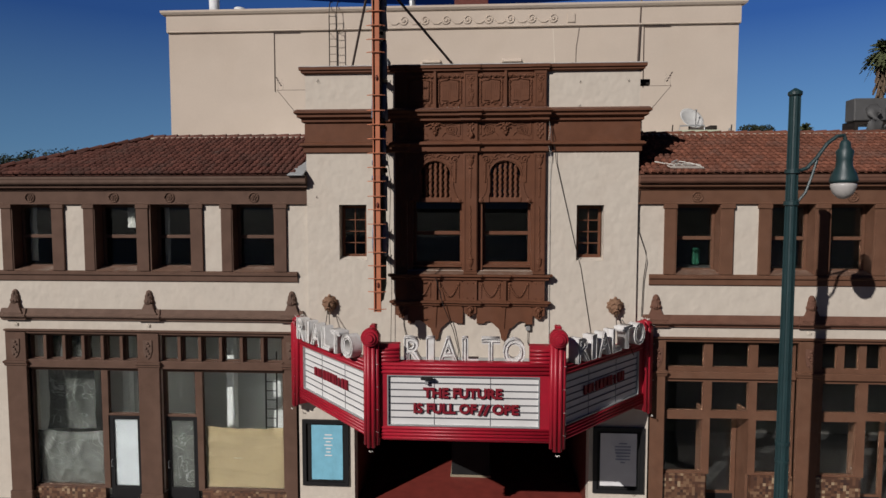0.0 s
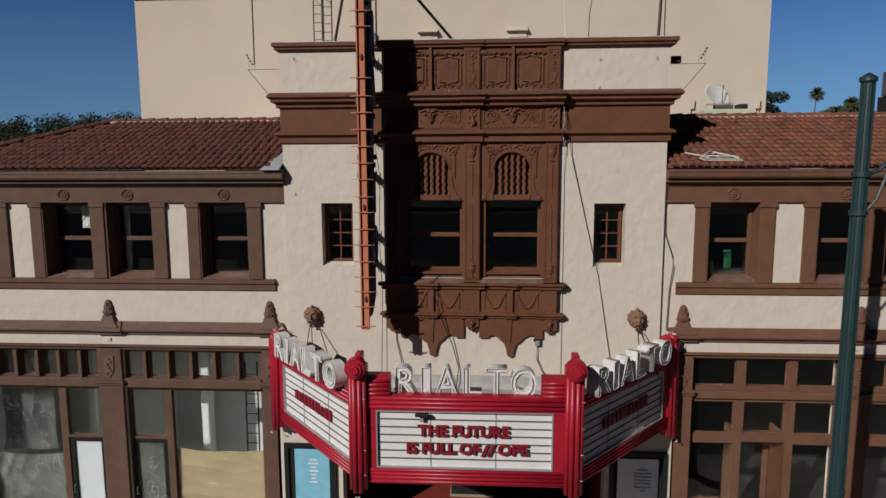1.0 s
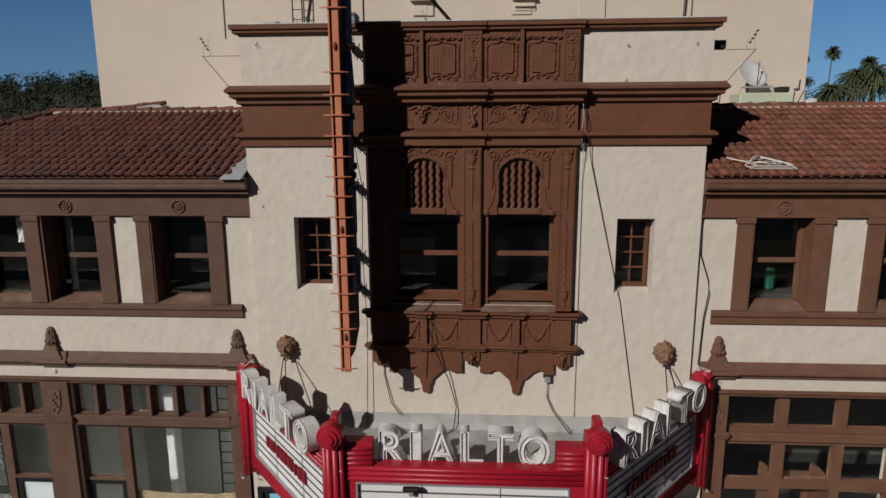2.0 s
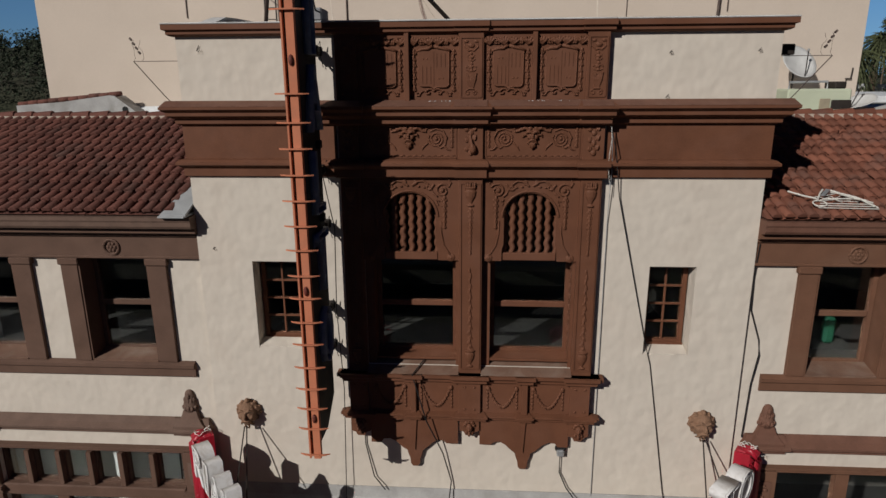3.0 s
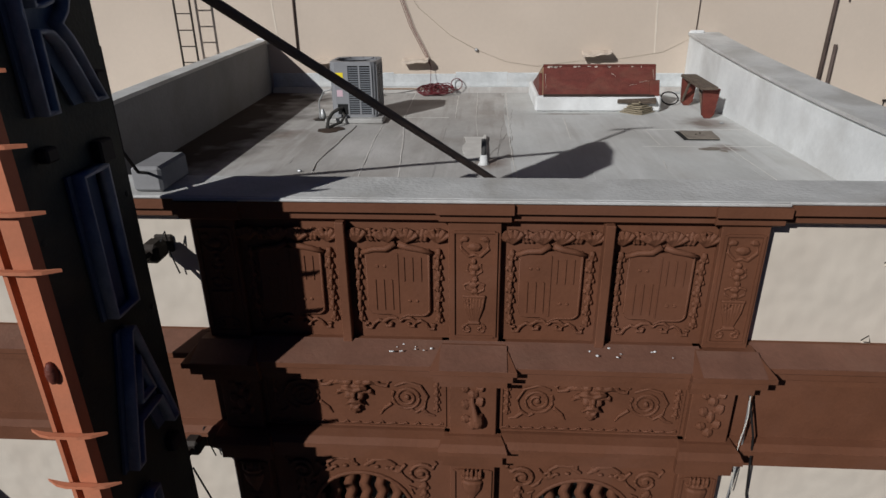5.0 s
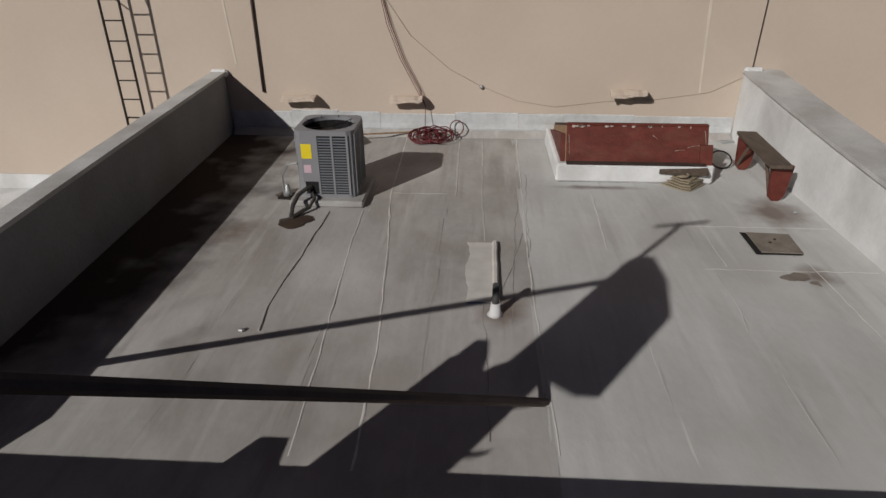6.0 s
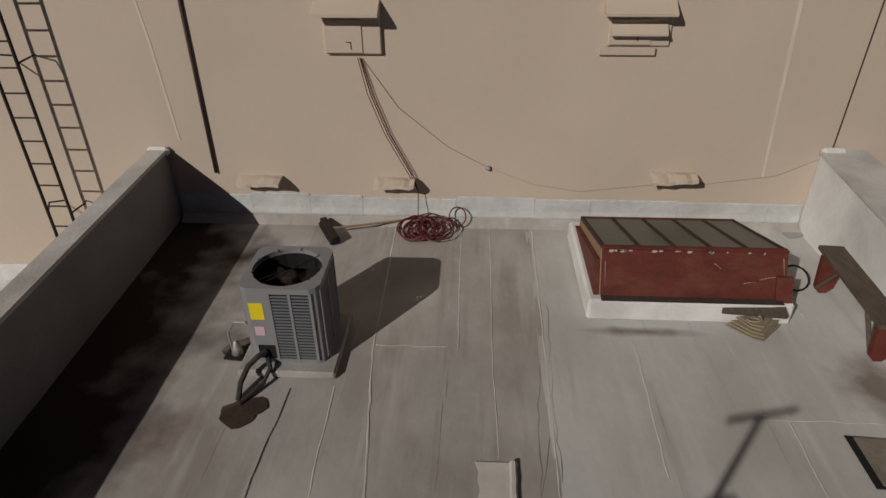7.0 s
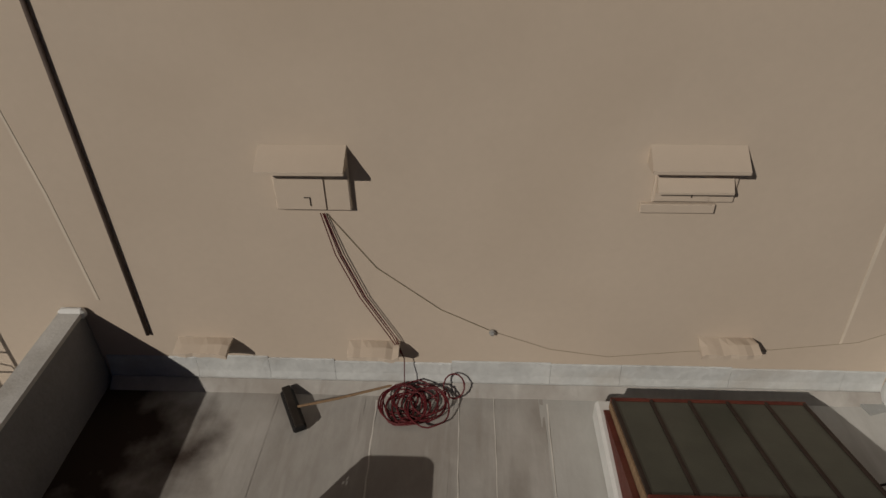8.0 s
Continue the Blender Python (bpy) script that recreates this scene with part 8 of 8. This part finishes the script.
def scupper(x0, x1, z, tilt):
    """A bent metal hood over a wall outlet, open below, its plaster torn at one end."""
    w = thing("scupper", "small plastered metal hood low on the rear wall", "scupper", ((x0 + x1) / 2, BACK, z), "wall scuppers")
    h = (x1 - x0) / 2
    n = 9
    b = bmesh.new()
    rng = random.Random(int((x0 + 9) * 31))
    rows = []
    for i in range(n):
        k = i / (n - 1)
        u = -h + 2 * h * k
        lip = 0.15 + 0.04 * k + rng.uniform(-0.014, 0.014) + tilt * 0.02 * (k - 0.5)
        pj = 0.19 + 0.07 * k + rng.uniform(-0.012, 0.012)
        rows.append([b.verts.new(v) for v in ((u, 0.0, 0.22), (u, -pj * 0.5, lip + 0.045), (u, -pj, lip + 0.02), (u, -pj, lip - 0.025), (u, -pj + 0.014, lip - 0.025), (u, -pj * 0.5, lip + 0.02), (u, 0.0, 0.2))])
    for A, B in zip(rows, rows[1:]):
        for k in range(6):
            b.faces.new((A[k], A[k + 1], B[k + 1], B[k]))
    for R in (rows[0], rows[-1]):
        b.faces.new(R)
    part("hood", b, BACKWALL, w)
    part("outlet", bx(-h + 0.06, h - 0.04, -0.008, -0.003, 0.09, 0.15), BACKWALL, w, "plastered-over outlet")


scupper(-3.34, -2.76, 12.3, 0)
scupper(-1.55, -1.02, 12.3, 1)
scupper(1.95, 2.48, 12.43, 1)


def rear_pipe(pts, r, label):
    return tagged(part("rear_wall_pipe", tb(pts, r, 8), PIPE, None, "", True), label, "pipe", "rear wall pipes")


rear_pipe([(-3.64, BACK - 0.022, 12.56), (-3.64, BACK - 0.022, 15.9)], 0.021, "dark iron pipe up the rear wall")
rear_pipe([(4.06, BACK - 0.03, 12.95), (4.08, BACK - 0.03, 15.1), (4.2, BACK - 0.03, 15.9)], 0.007, "thin dark conduit up the rear wall")
rear_pipe([(6.47, BACK - 0.05, 11.2), (6.5, BACK - 0.05, 13.6), (6.62, BACK - 0.05, 16.95)], 0.04, "iron downpipe up the rear wall")
rear_pipe([(6.66, BACK - 0.06, 11.0), (6.66, BACK - 0.06, 12.75)], 0.035, "short iron pipe by the parapet")
for s in (1, -1):
    ib = thing("iron_wall_bracket", "rusty iron bracket arm with a brace on the tower side", "bracket", (s * TW, 0.4, 12.02), "tower side brackets")
    part("arm", tb([(0.0, 0, 0.0), (s * 0.93, 0, 0.0)], 0.006, 6), PIPE, ib)
    part("brace", tb([(s * 0.93, 0, 0.0), (s * 0.47, 0, -0.55), (0.0, 0.02, -1.08)], 0.008, 6), PIPE, ib)
    if s > 0:
        part("box", bx(0.0, 0.34, -0.08, 0.08, 0.01, 0.17, bevel=0.015), IRON, ib, "dark junction box")
    rng = random.Random(8)
    for q in (0.78, 0.92):
        part("wire_end", tb([(s * q, 0, 0.0)] + [(s * (q + rng.uniform(-0.03, 0.03)), rng.uniform(-0.03, 0.03), 0.055 * k) for k in range(1, 7)], 0.003, 5), PIPE, ib, "loose twisted wire end")
    for k in range(4):
        part("insulator", tb([(s * (0.8 + 0.04 * k), 0, 0.12 + 0.07 * k), (s * (0.84 + 0.04 * k), 0.02, 0.15 + 0.07 * k)], 0.018, 6), PIPE, ib)
tagged(part("fuse_plate", bx(3.72, 4.02, BACK - 0.11, BACK - 0.07, 16.08, 16.42, bevel=0.01), BACKWALL), "square plaster cover plate in the frieze", "plate")
# white flashing pieces along the rear wall foot
x = -4.2
rng = random.Random(9)
while x < 3.9:
    l = min(rng.uniform(0.7, 1.3), 3.94 - x)
    top = ROOF + 0.38 + rng.uniform(-0.03, 0.03)
    structure("trim_rear_flashing", pr([(BACK - 0.002, ROOF + 0.1), (BACK - 0.002, top), (BACK - 0.014, top - 0.012), (BACK - 0.022, ROOF + 0.2), (BACK - 0.045, ROOF + 0.125), (BACK - 0.04, ROOF + 0.1)], "x", x, x + l - 0.003), FLASHING, "dull white coated flashing along the rear wall")
    x += l
structure("trim_roof_cant", pr([(BACK - 0.002, ROOF), (BACK - 0.002, ROOF + 0.1), (BACK - 0.05, ROOF + 0.1), (BACK - 0.16, ROOF + 0.004), (BACK - 0.16, ROOF)], "x", -4.2, 3.94), ROOFING, "sloping cant of roofing at the foot of the rear wall")
structure("trim_parapet_end_cap", bx(-4.46, -4.18, BACK - 0.1, BACK - 0.002, 12.8, 12.92, bevel=0.035), COATING, "white sealant cap at the parapet end")
structure("trim_parapet_end_cap", bx(3.93, 4.22, BACK - 0.1, BACK - 0.002, 12.9, 13.02, bevel=0.035), COATING, "white sealant cap at the parapet end")

# ladder on the rear wall
ld = thing("wall_ladder", "dark iron ladder fixed to the rear wall", "ladder", (-5.7, 8.15, 10.8))
for dx in (-0.155, 0.155):
    part("rail", tb([(dx, 0, 0), (dx, 0, 5.6), (dx, 0.05, 6.0), (dx, 0.25, 6.25), (dx, 0.6, 6.35)], 0.022, 6), IRON, ld)
for i in range(19):
    part("rung", tb([(-0.155, 0, 0.2 + i * 0.3), (0.155, 0, 0.2 + i * 0.3)], 0.012, 5), IRON, ld)
for z in (1.3, 3.25, 5.0):
    for dx in (-0.155, 0.155):
        part("standoff", tb([(dx, 0, z), (dx * 1.6, 0.2, z + 0.05), (dx, 0.36, z)], 0.012, 5), IRON, ld)

# ---- flat roofs behind the tiled wings ----
structure("roof_flat_west", bx(-10.6, -4.62, 3.0, BACK, 10.6, 10.78), COATING, "pale flat roof behind the tiled wing")
structure("roof_flat_east", bx(4.56, RX1, 3.0, BACK, 10.6, 10.78), COATING, "pale flat roof behind the tiled wing")
structure("trim_flat_flashing", bx(-12.7, -4.64, BACK - 0.03, BACK, 10.78, 11.05), COATING, "white flashing along the rear wall")
structure("wall_low_upstand", pr([(-13.4, 10.6), (-13.4, 11.1), (-12.0, 11.2), (-10.55, 11.38), (-10.4, 11.36), (-9.75, 10.86), (-9.72, 10.6)], "y", 7.95, BACK - 0.003), COPING, "low weathered gabled upstand against the rear wall")
rng = random.Random(3)
for k in range(10):
    x, t = -13.35 + 0.31 * k, k / 9
    z = 11.13 + 0.27 * t + rng.uniform(-0.01, 0.012)
    structure("trim_upstand_tile", tb([(x, 8.02, z), (x + 0.34, 8.02, z + 0.035)], 0.075, 8, taper=(1.0, 0.88)), OLDTILE, "clay capping tile on the upstand", True)
b = bmesh.new()
lathe(b, [(0.09, 0.0), (0.09, 0.012), (0.06, 0.014)], 12, m=Matrix.Translation((-10.12, 7.952, 10.98)) @ Matrix.Rotation(radians(90), 4, "X"))
structure("trim_upstand_outlet", b, DARK, "dark round outlet hole in the upstand")
rc = thing("rooftop_unit", "pale green metal cooling unit on the flat roof", "cooling unit", (8.25, 6.2, 10.68))
rc.scale = (1.2, 1, 1.5)
part("cabinet", bx(-0.72, 0.5, -0.4, 0.4, 0.05, 0.53, bevel=0.03), PALEGREEN, rc)
part("side_vent", bx(-0.1, 0.1, -0.42, -0.39, 0.2, 0.38, bevel=0.01), CARDBOARD, rc)
part("top_duct", bx(0.2, 0.42, -0.3, 0.2, 0.53, 0.64, bevel=0.02), IRON, rc)
part("rail", tb([(-0.68, -0.3, 0.53), (-0.68, -0.3, 0.63), (0.05, -0.3, 0.64), (0.05, -0.3, 0.53)], 0.018, 5), STEEL, rc)
part("side_duct", bx(0.12, 0.5, -0.43, -0.4, 0.22, 0.36, bevel=0.01), IRON, rc)
part("feet", bx(-0.68, 0.46, -0.38, 0.38, 0, 0.05), IRON, rc)
for nm, x, y, z, r, az in (("satellite_dish", 8.4, 7.75, 12.08, 0.47, 14), ("satellite_dish", 9.4, 6.4, 11.1, 0.36, -60)):
    sd = thing(nm, "pale grey satellite dish on a mast", "satellite dish", (x, y, 10.78), "satellite dishes")
    b = bmesh.new()
    m = Matrix.Translation((0, 0, z - 10.78)) @ Matrix.Rotation(radians(az), 4, "Z") @ Matrix.Rotation(radians(54 if az > 0 else 25), 4, "X")
    rings = []
    for k in range(6):
        rr = r * k / 5
        rings.append([b.verts.new(m @ Vector((rr * math.cos(a), rr * math.sin(a) * 1.08, 0.25 * rr * rr / r))) for a in [2 * math.pi * j / 20 for j in range(20)]])
    for A, B in zip(rings[1:], rings[2:]):
        for j in range(20):
            b.faces.new((A[j], A[(j + 1) % 20], B[(j + 1) % 20], B[j]))
    b.faces.new(rings[1])
    bmesh.ops.delete(b, geom=[v for v in rings[0]], context="VERTS")
    bmesh.ops.solidify(b, geom=b.faces[:], thickness=0.012)
    part("dish", b, DISHPAINT, sd, "", True)
    part("mast", tb([(0, 0.12, 0), (0, 0.12, z - 10.78 - 0.1), (0, 0.05, z - 10.78)], 0.025, 6), IRON, sd)
    tip = m @ Vector((0.05, 0.1, 0.45))
    part("feed_arm", tb([m @ Vector((0, -r, 0.1)), tip], 0.014, 5), IRON, sd)
    b = bmesh.new()
    ball(b, tip, 0.04, 6, 4)
    part("receiver", b, STEEL, sd)
for x in (7.9, 10.2):
    an = thing("antenna_bracket", "small iron tripod bracket on the rear wall", "bracket", (x, BACK - 0.03, 11.7), "antenna brackets")
    part("plate", bx(-0.12, 0.05, -0.03, 0.0, 0.0, 0.03), IRON, an)
    part("arm", tb([(0.03, 0, 0), (0.05, 0, 0.3)], 0.02, 5), IRON, an)
    part("stay", tb([(-0.08, 0, 0), (-0.1, 0, -0.45)], 0.012, 5), IRON, an)
dv = thing("roof_duct", "white roof duct on the auditorium roof", "duct", (-11.0, 10.5, 16.64))
part("run", tb([(-0.6, 0, 0.55), (0.5, 0, 0.45)], 0.28, 12), COATING, dv, "", True)
part("elbow", tb([(-0.6, 0, 0.0), (-0.6, 0, 1.4)], 0.22, 12), COATING, dv, "", True)
part("elbow", tb([(0.55, 0, 0.0), (0.55, 0, 0.9)], 0.24, 12), COATING, dv, "", True)
tagged(part("roof_stack", bx(-1.0, 0.6, 13, 14, 16.64, 18.8, bevel=0.02), RUST), "rust brown stack on the auditorium roof", "stack")
tagged(part("roof_vent_stub", tb([(-2.9, 12, 16.64), (-2.9, 12, 18.2)], 0.15, 8), STEEL), "pale roof vent on the auditorium", "vent")

# ---- distance ----
def palm(x, y, top, crown_r, trunk_r, fronds, label, droop=1.0, skirt=0.0, seed=0, wide=0.1):
    w = thing("palm_tree", label, "palm tree", (x, y, -0.16), "palms")
    rng = random.Random(seed)
    h = top + 0.16
    b = bmesh.new()
    tube(b, [(0.15 * math.sin(i * 0.8), 0, h * i / 8) for i in range(9)], trunk_r, 8, taper=(1.3, 0.8))
    part("trunk", b, BARK, w, "", True)
    b = bmesh.new()
    cx = 0.15 * math.sin(6.4)
    for k in range(fronds):
        a = rng.uniform(0, 2 * math.pi)
        el = radians(rng.uniform(-55, 75))
        L = crown_r * rng.uniform(0.75, 1.1)
        d = Vector((math.cos(a) * math.cos(el), math.sin(a) * math.cos(el), math.sin(el)))
        side = Vector((-math.sin(a), math.cos(a), 0))
        prev = None
        n = 7
        for i in range(n + 1):
            t = i / n
            c = Vector((cx, 0, h)) + d * L * t + Vector((0, 0, -droop * L * 0.55 * t * t))
            wd = L * wide * math.sin(math.pi * min(1, t * 0.9 + 0.08)) + 0.02
            up = Vector((0, 0, wd * 0.5))
            cur = (b.verts.new(c + side * wd - up), b.verts.new(c + up * 0.4), b.verts.new(c - side * wd - up))
            if prev:
                # separate leaflets: leave gaps by splitting each strip
                for s in (0, 1):
                    p0, p1, q0, q1 = prev[s], prev[s + 1], cur[s], cur[s + 1]
                    mid_a = b.verts.new(p0.co * 0.45 + q0.co * 0.55) if s == 0 else b.verts.new(p1.co * 0.45 + q1.co * 0.55)
                    if s == 0:
                        b.faces.new((p0, p1, q1, mid_a))
                    else:
                        b.faces.new((p0, p1, mid_a, q0))
            prev = cur
    part("crown", b, PALMLEAF, w)
    if skirt:
        b = bmesh.new()
        for k in range(60):
            a = rng.uniform(0, 6.28)
            z = h - rng.uniform(0.2, skirt)
            r = trunk_r + rng.uniform(0.1, 0.4)
            p = Vector((cx + r * math.cos(a), r * math.sin(a), z - 0.8))
            tube(b, [(cx + trunk_r * math.cos(a), trunk_r * math.sin(a), z), p], 0.06, 4)
        part("dead_fronds", b, BARK, w, "hanging dry fronds")
    return w


palm(26.0, 25.0, 18.7, 1.5, 0.22, 110, "fan palm with a ragged crown and hanging dry fronds", 0.9, 2.4, 1)
palm(33.2, 50.3, 13.7, 2.5, 0.4, 230, "stout date palm with a broad arching crown", 1.25, 0.0, 2, 0.032)
palm(37.2, 53.9, 15.4, 2.3, 0.35, 210, "stout date palm with a broad arching crown", 1.2, 0.0, 3, 0.032)
palm(38.7, 53.0, 15.6, 2.4, 0.35, 210, "stout date palm with a broad arching crown", 1.2, 0.0, 9, 0.032)
palm(50.8, 84.5, 21.0, 1.25, 0.1, 120, "tall thin fan palm", 0.35, 0.0, 4, 0.15)
palm(55.4, 83.4, 19.4, 1.4, 0.1, 120, "tall thin fan palm", 0.35, 0.0, 5, 0.15)


def tree(x, y, z0, h, r, seed, label, conifer=False, leaves=3200, low=0.42, flat=0.8):
    w = thing("tree", label, "tree", (x, y, z0), "trees")
    rng = random.Random(seed)
    b = bmesh.new()
    tube(b, [(0, 0, 0), (0.1, 0, h * 0.35), (0, 0.1, h * 0.9)], 0.05 * h * 0.5, 7, taper=(1.2, 0.3))
    for i in range(7):
        a, z = rng.uniform(0, 6.28), h * rng.uniform(0.35, 0.8)
        l = r * rng.uniform(0.5, 0.9)
        tube(b, [(0.05, 0, z), (l * 0.5 * math.cos(a), l * 0.5 * math.sin(a), z + l * 0.25), (l * math.cos(a), l * math.sin(a), z + l * 0.4)], 0.02 * h * 0.4, 5, taper=(1, 0.3))
    part("trunk", b, BARK, w)
    lobes = [(rng.uniform(-0.55, 0.55) * r, rng.uniform(-0.55, 0.55) * r, h * (low + (0.95 - low) * (i + rng.random()) / 9), rng.uniform(0.3, 0.55) * r) for i in range(9)]
    b = bmesh.new()
    for k in range(leaves):
        if conifer:
            t = rng.random() ** 0.8
            z = h * (0.12 + 0.88 * t)
            rr = r * (1 - t) * rng.uniform(0.3, 1.05) * (0.75 + 0.25 * math.sin(z * 5)) + 0.1
            a = rng.uniform(0, 6.28)
            c = Vector((rr * math.cos(a), rr * math.sin(a), z))
        else:
            lx, ly, lz, lr = rng.choice(lobes)
            d = Vector((rng.gauss(0, 1), rng.gauss(0, 1), rng.gauss(0, 0.8))).normalized()
            d.z *= flat / 0.8
            c = Vector((lx, ly, lz)) + d * lr * rng.uniform(0.55, 1.12)
        s = r * rng.uniform(0.03, 0.06)
        u = Vector((rng.gauss(0, 1), rng.gauss(0, 1), rng.gauss(0, 1))).normalized()
        v = u.orthogonal().normalized()
        q = u.cross(v)
        b.faces.new([b.verts.new(c + p) for p in (v * s, q * s * 0.6, -v * s, -q * s * 0.6 + u * s * 0.3)])
    part("crown", b, LEAF, w)


tree(28.3, 48.4, -0.16, 18.2, 2.3, 4, "dark bushy evergreen beyond the flat roofs", False, 5200, 0.72, 0.45)
tree(31.0, 47.6, -0.16, 13.0, 2.4, 2, "dark conifer beyond the flat roofs", True, 2600)
tree(47.0, 60.0, -0.16, 10.2, 5.0, 7, "dark broad tree beyond the roofs")
tree(38.0, 58.0, -0.16, 10.0, 5.0, 8, "dark broad tree beyond the roofs")
tree(58.0, 70.0, -0.16, 11.5, 6.0, 6, "dark broad tree beyond the roofs")

# wooded hill to the west, and a lower rise to the east
def hill(name, x0, x1, y0, y1, fn, nx, ny, label):
    b = bmesh.new()
    V = [[b.verts.new((x0 + (x1 - x0) * i / nx, y0 + (y1 - y0) * j / ny, fn(x0 + (x1 - x0) * i / nx, y0 + (y1 - y0) * j / ny))) for i in range(nx + 1)] for j in range(ny + 1)]
    for j in range(ny):
        for i in range(nx):
            b.faces.new((V[j][i], V[j][i + 1], V[j + 1][i + 1], V[j + 1][i]))
    return structure(name, b, HILL, label, True)


def west(x, y):
    d = math.hypot((x + 190) / 170, (y - 260) / 130)
    n = noise.noise(Vector((x * 0.012, y * 0.012, 0)))
    return max(0, 1 - d) ** 0.7 * 38 + 4 * n - 2.5 - max(0.0, min(4.0, (-146 - x) * 0.25))


def east(x, y):
    d = math.hypot((x - 160) / 180, (y - 330) / 120)
    return max(0, 1 - d) * 22 + 3 * noise.noise(Vector((x * 0.012, y * 0.012, 3))) - 2.5


hill("hill_west", -380, -20, 130, 400, west, 60, 40, "dry wooded hillside in the distance")
hill("hill_east", -20, 340, 210, 450, east, 50, 30, "low wooded rise in the distance")


def woods(name, fn, xr, yr, count, label, seed):
    b = bmesh.new()
    rng = random.Random(seed)
    verts, faces = [], []
    for k in range(count):
        x, y = rng.uniform(*xr), rng.uniform(*yr)
        z = fn(x, y)
        if z < -1.5:
            z = -0.2
        r = rng.uniform(2.0, 4.6)
        for j in range(100):
            d = Vector((rng.gauss(0, 1), rng.gauss(0, 1), rng.gauss(0, 0.8))).normalized() * r * rng.uniform(0.5, 1.1)
            c = Vector((x, y, z + r * 0.9)) + d
            s = r * rng.uniform(0.07, 0.15)
            u = Vector((rng.gauss(0, 1), rng.gauss(0, 1), rng.gauss(0, 1))).normalized()
            v = u.orthogonal().normalized()
            q = u.cross(v)
            i0 = len(verts)
            verts += [tuple(c + p) for p in (v * s, q * s * 0.7 + u * s * 0.3, -v * s, -q * s * 0.7)]
            faces.append((i0, i0 + 1, i0 + 2, i0 + 3))
    b.free()
    me = bpy.data.meshes.new(name)
    me.from_pydata(verts, [], faces)
    me.materials.append(LEAF)
    tagged(new(name, me), label, "woods", kind="stuff")


woods("far_woods", west, (-340, -30), (140, 300), 1100, "dark scrub and trees covering the far hillside", 1)
woods("far_woods_east", east, (0, 260), (200, 340), 500, "dark trees on the far rise", 2)
# houses and flat roofs in the distance
def far_house(x, y, z, w, d, h, mat, label):
    t = thing("far_house", label, "house", (x, y, z), "far houses")
    part("wall", bx(-w / 2, w / 2, -d / 2, d / 2, -1.0, h), mat, t)
    part("roof", bx(-w / 2 - 0.3, w / 2 + 0.3, -d / 2 - 0.3, d / 2 + 0.3, h, h + 0.35, bevel=0.05), COATING, t)
    for k in range(3):
        part("window", bx(-w / 2 + w * (k + 0.5) / 3 - 0.5, -w / 2 + w * (k + 0.5) / 3 + 0.5, -d / 2 - 0.04, -d / 2 - 0.005, h * 0.4, h * 0.8), DARK, t)


for x, y, z, w, d, h in ((-105, 190, 8, 6, 5, 3),):
    far_house(x, y, west(x, y) - 2.0, w, d, h, FARWALL, "small pale house on the wooded hillside")
for x, y, w, d, h in ((21, 30, 14, 14, 10.6), (38, 28, 16, 12, 10.8), (30, 62, 20, 10, 11.0), (58, 50, 18, 14, 11.2)):
    far_house(x, y, 0, w, d, h, FARWALL, "pale flat roofed building beyond the theatre")
hv = thing("rooftop_ductwork", "grey sheet metal rooftop unit with round ducts", "ductwork", (18.1, 12.8, 10.7))
part("cabinet", bx(-1.05, 0.35, -0.6, 0.15, 1.9, 2.9, bevel=0.04), DUCTGREY, hv)
part("frame", wall(-0.95, 1.2, 0.0, 1.9, -0.5, 0.5, [(-0.8, 1.05, 0.15, 1.75)]), IRON, hv)
for x in (-0.3, 0.55):
    b = bmesh.new()
    tube(b, [(x, -0.6, 2.4), (x, -0.85, 2.2), (x, -0.9, 1.8), (x, -0.7, 1.2)], 0.28, 12)
    part("duct", b, DUCTGREY, hv, "", True)
part("side_cabinet", bx(0.35, 1.6, -0.5, 0.5, 1.6, 2.5, bevel=0.04), DUCTGREY, hv)
structure("wall_east_block", bx(13.5, 26, 9.5, 16, 0, 10.78), FARWALL, "pale block behind the east wing")

# clear sky far to the north
b = bmesh.new()
ring = [(900 * math.sin(radians(a)), 900 * math.cos(radians(a))) for a in range(-75, 76, 5)]
low = [b.verts.new((x, y, -10)) for x, y in ring]
high = [b.verts.new((x, y, 300)) for x, y in ring]
for k in range(len(ring) - 1):
    b.faces.new((low[k], low[k + 1], high[k + 1], high[k]))
structure("backdrop", b, SKYFAR, "clear blue distant sky paling to the horizon", True)
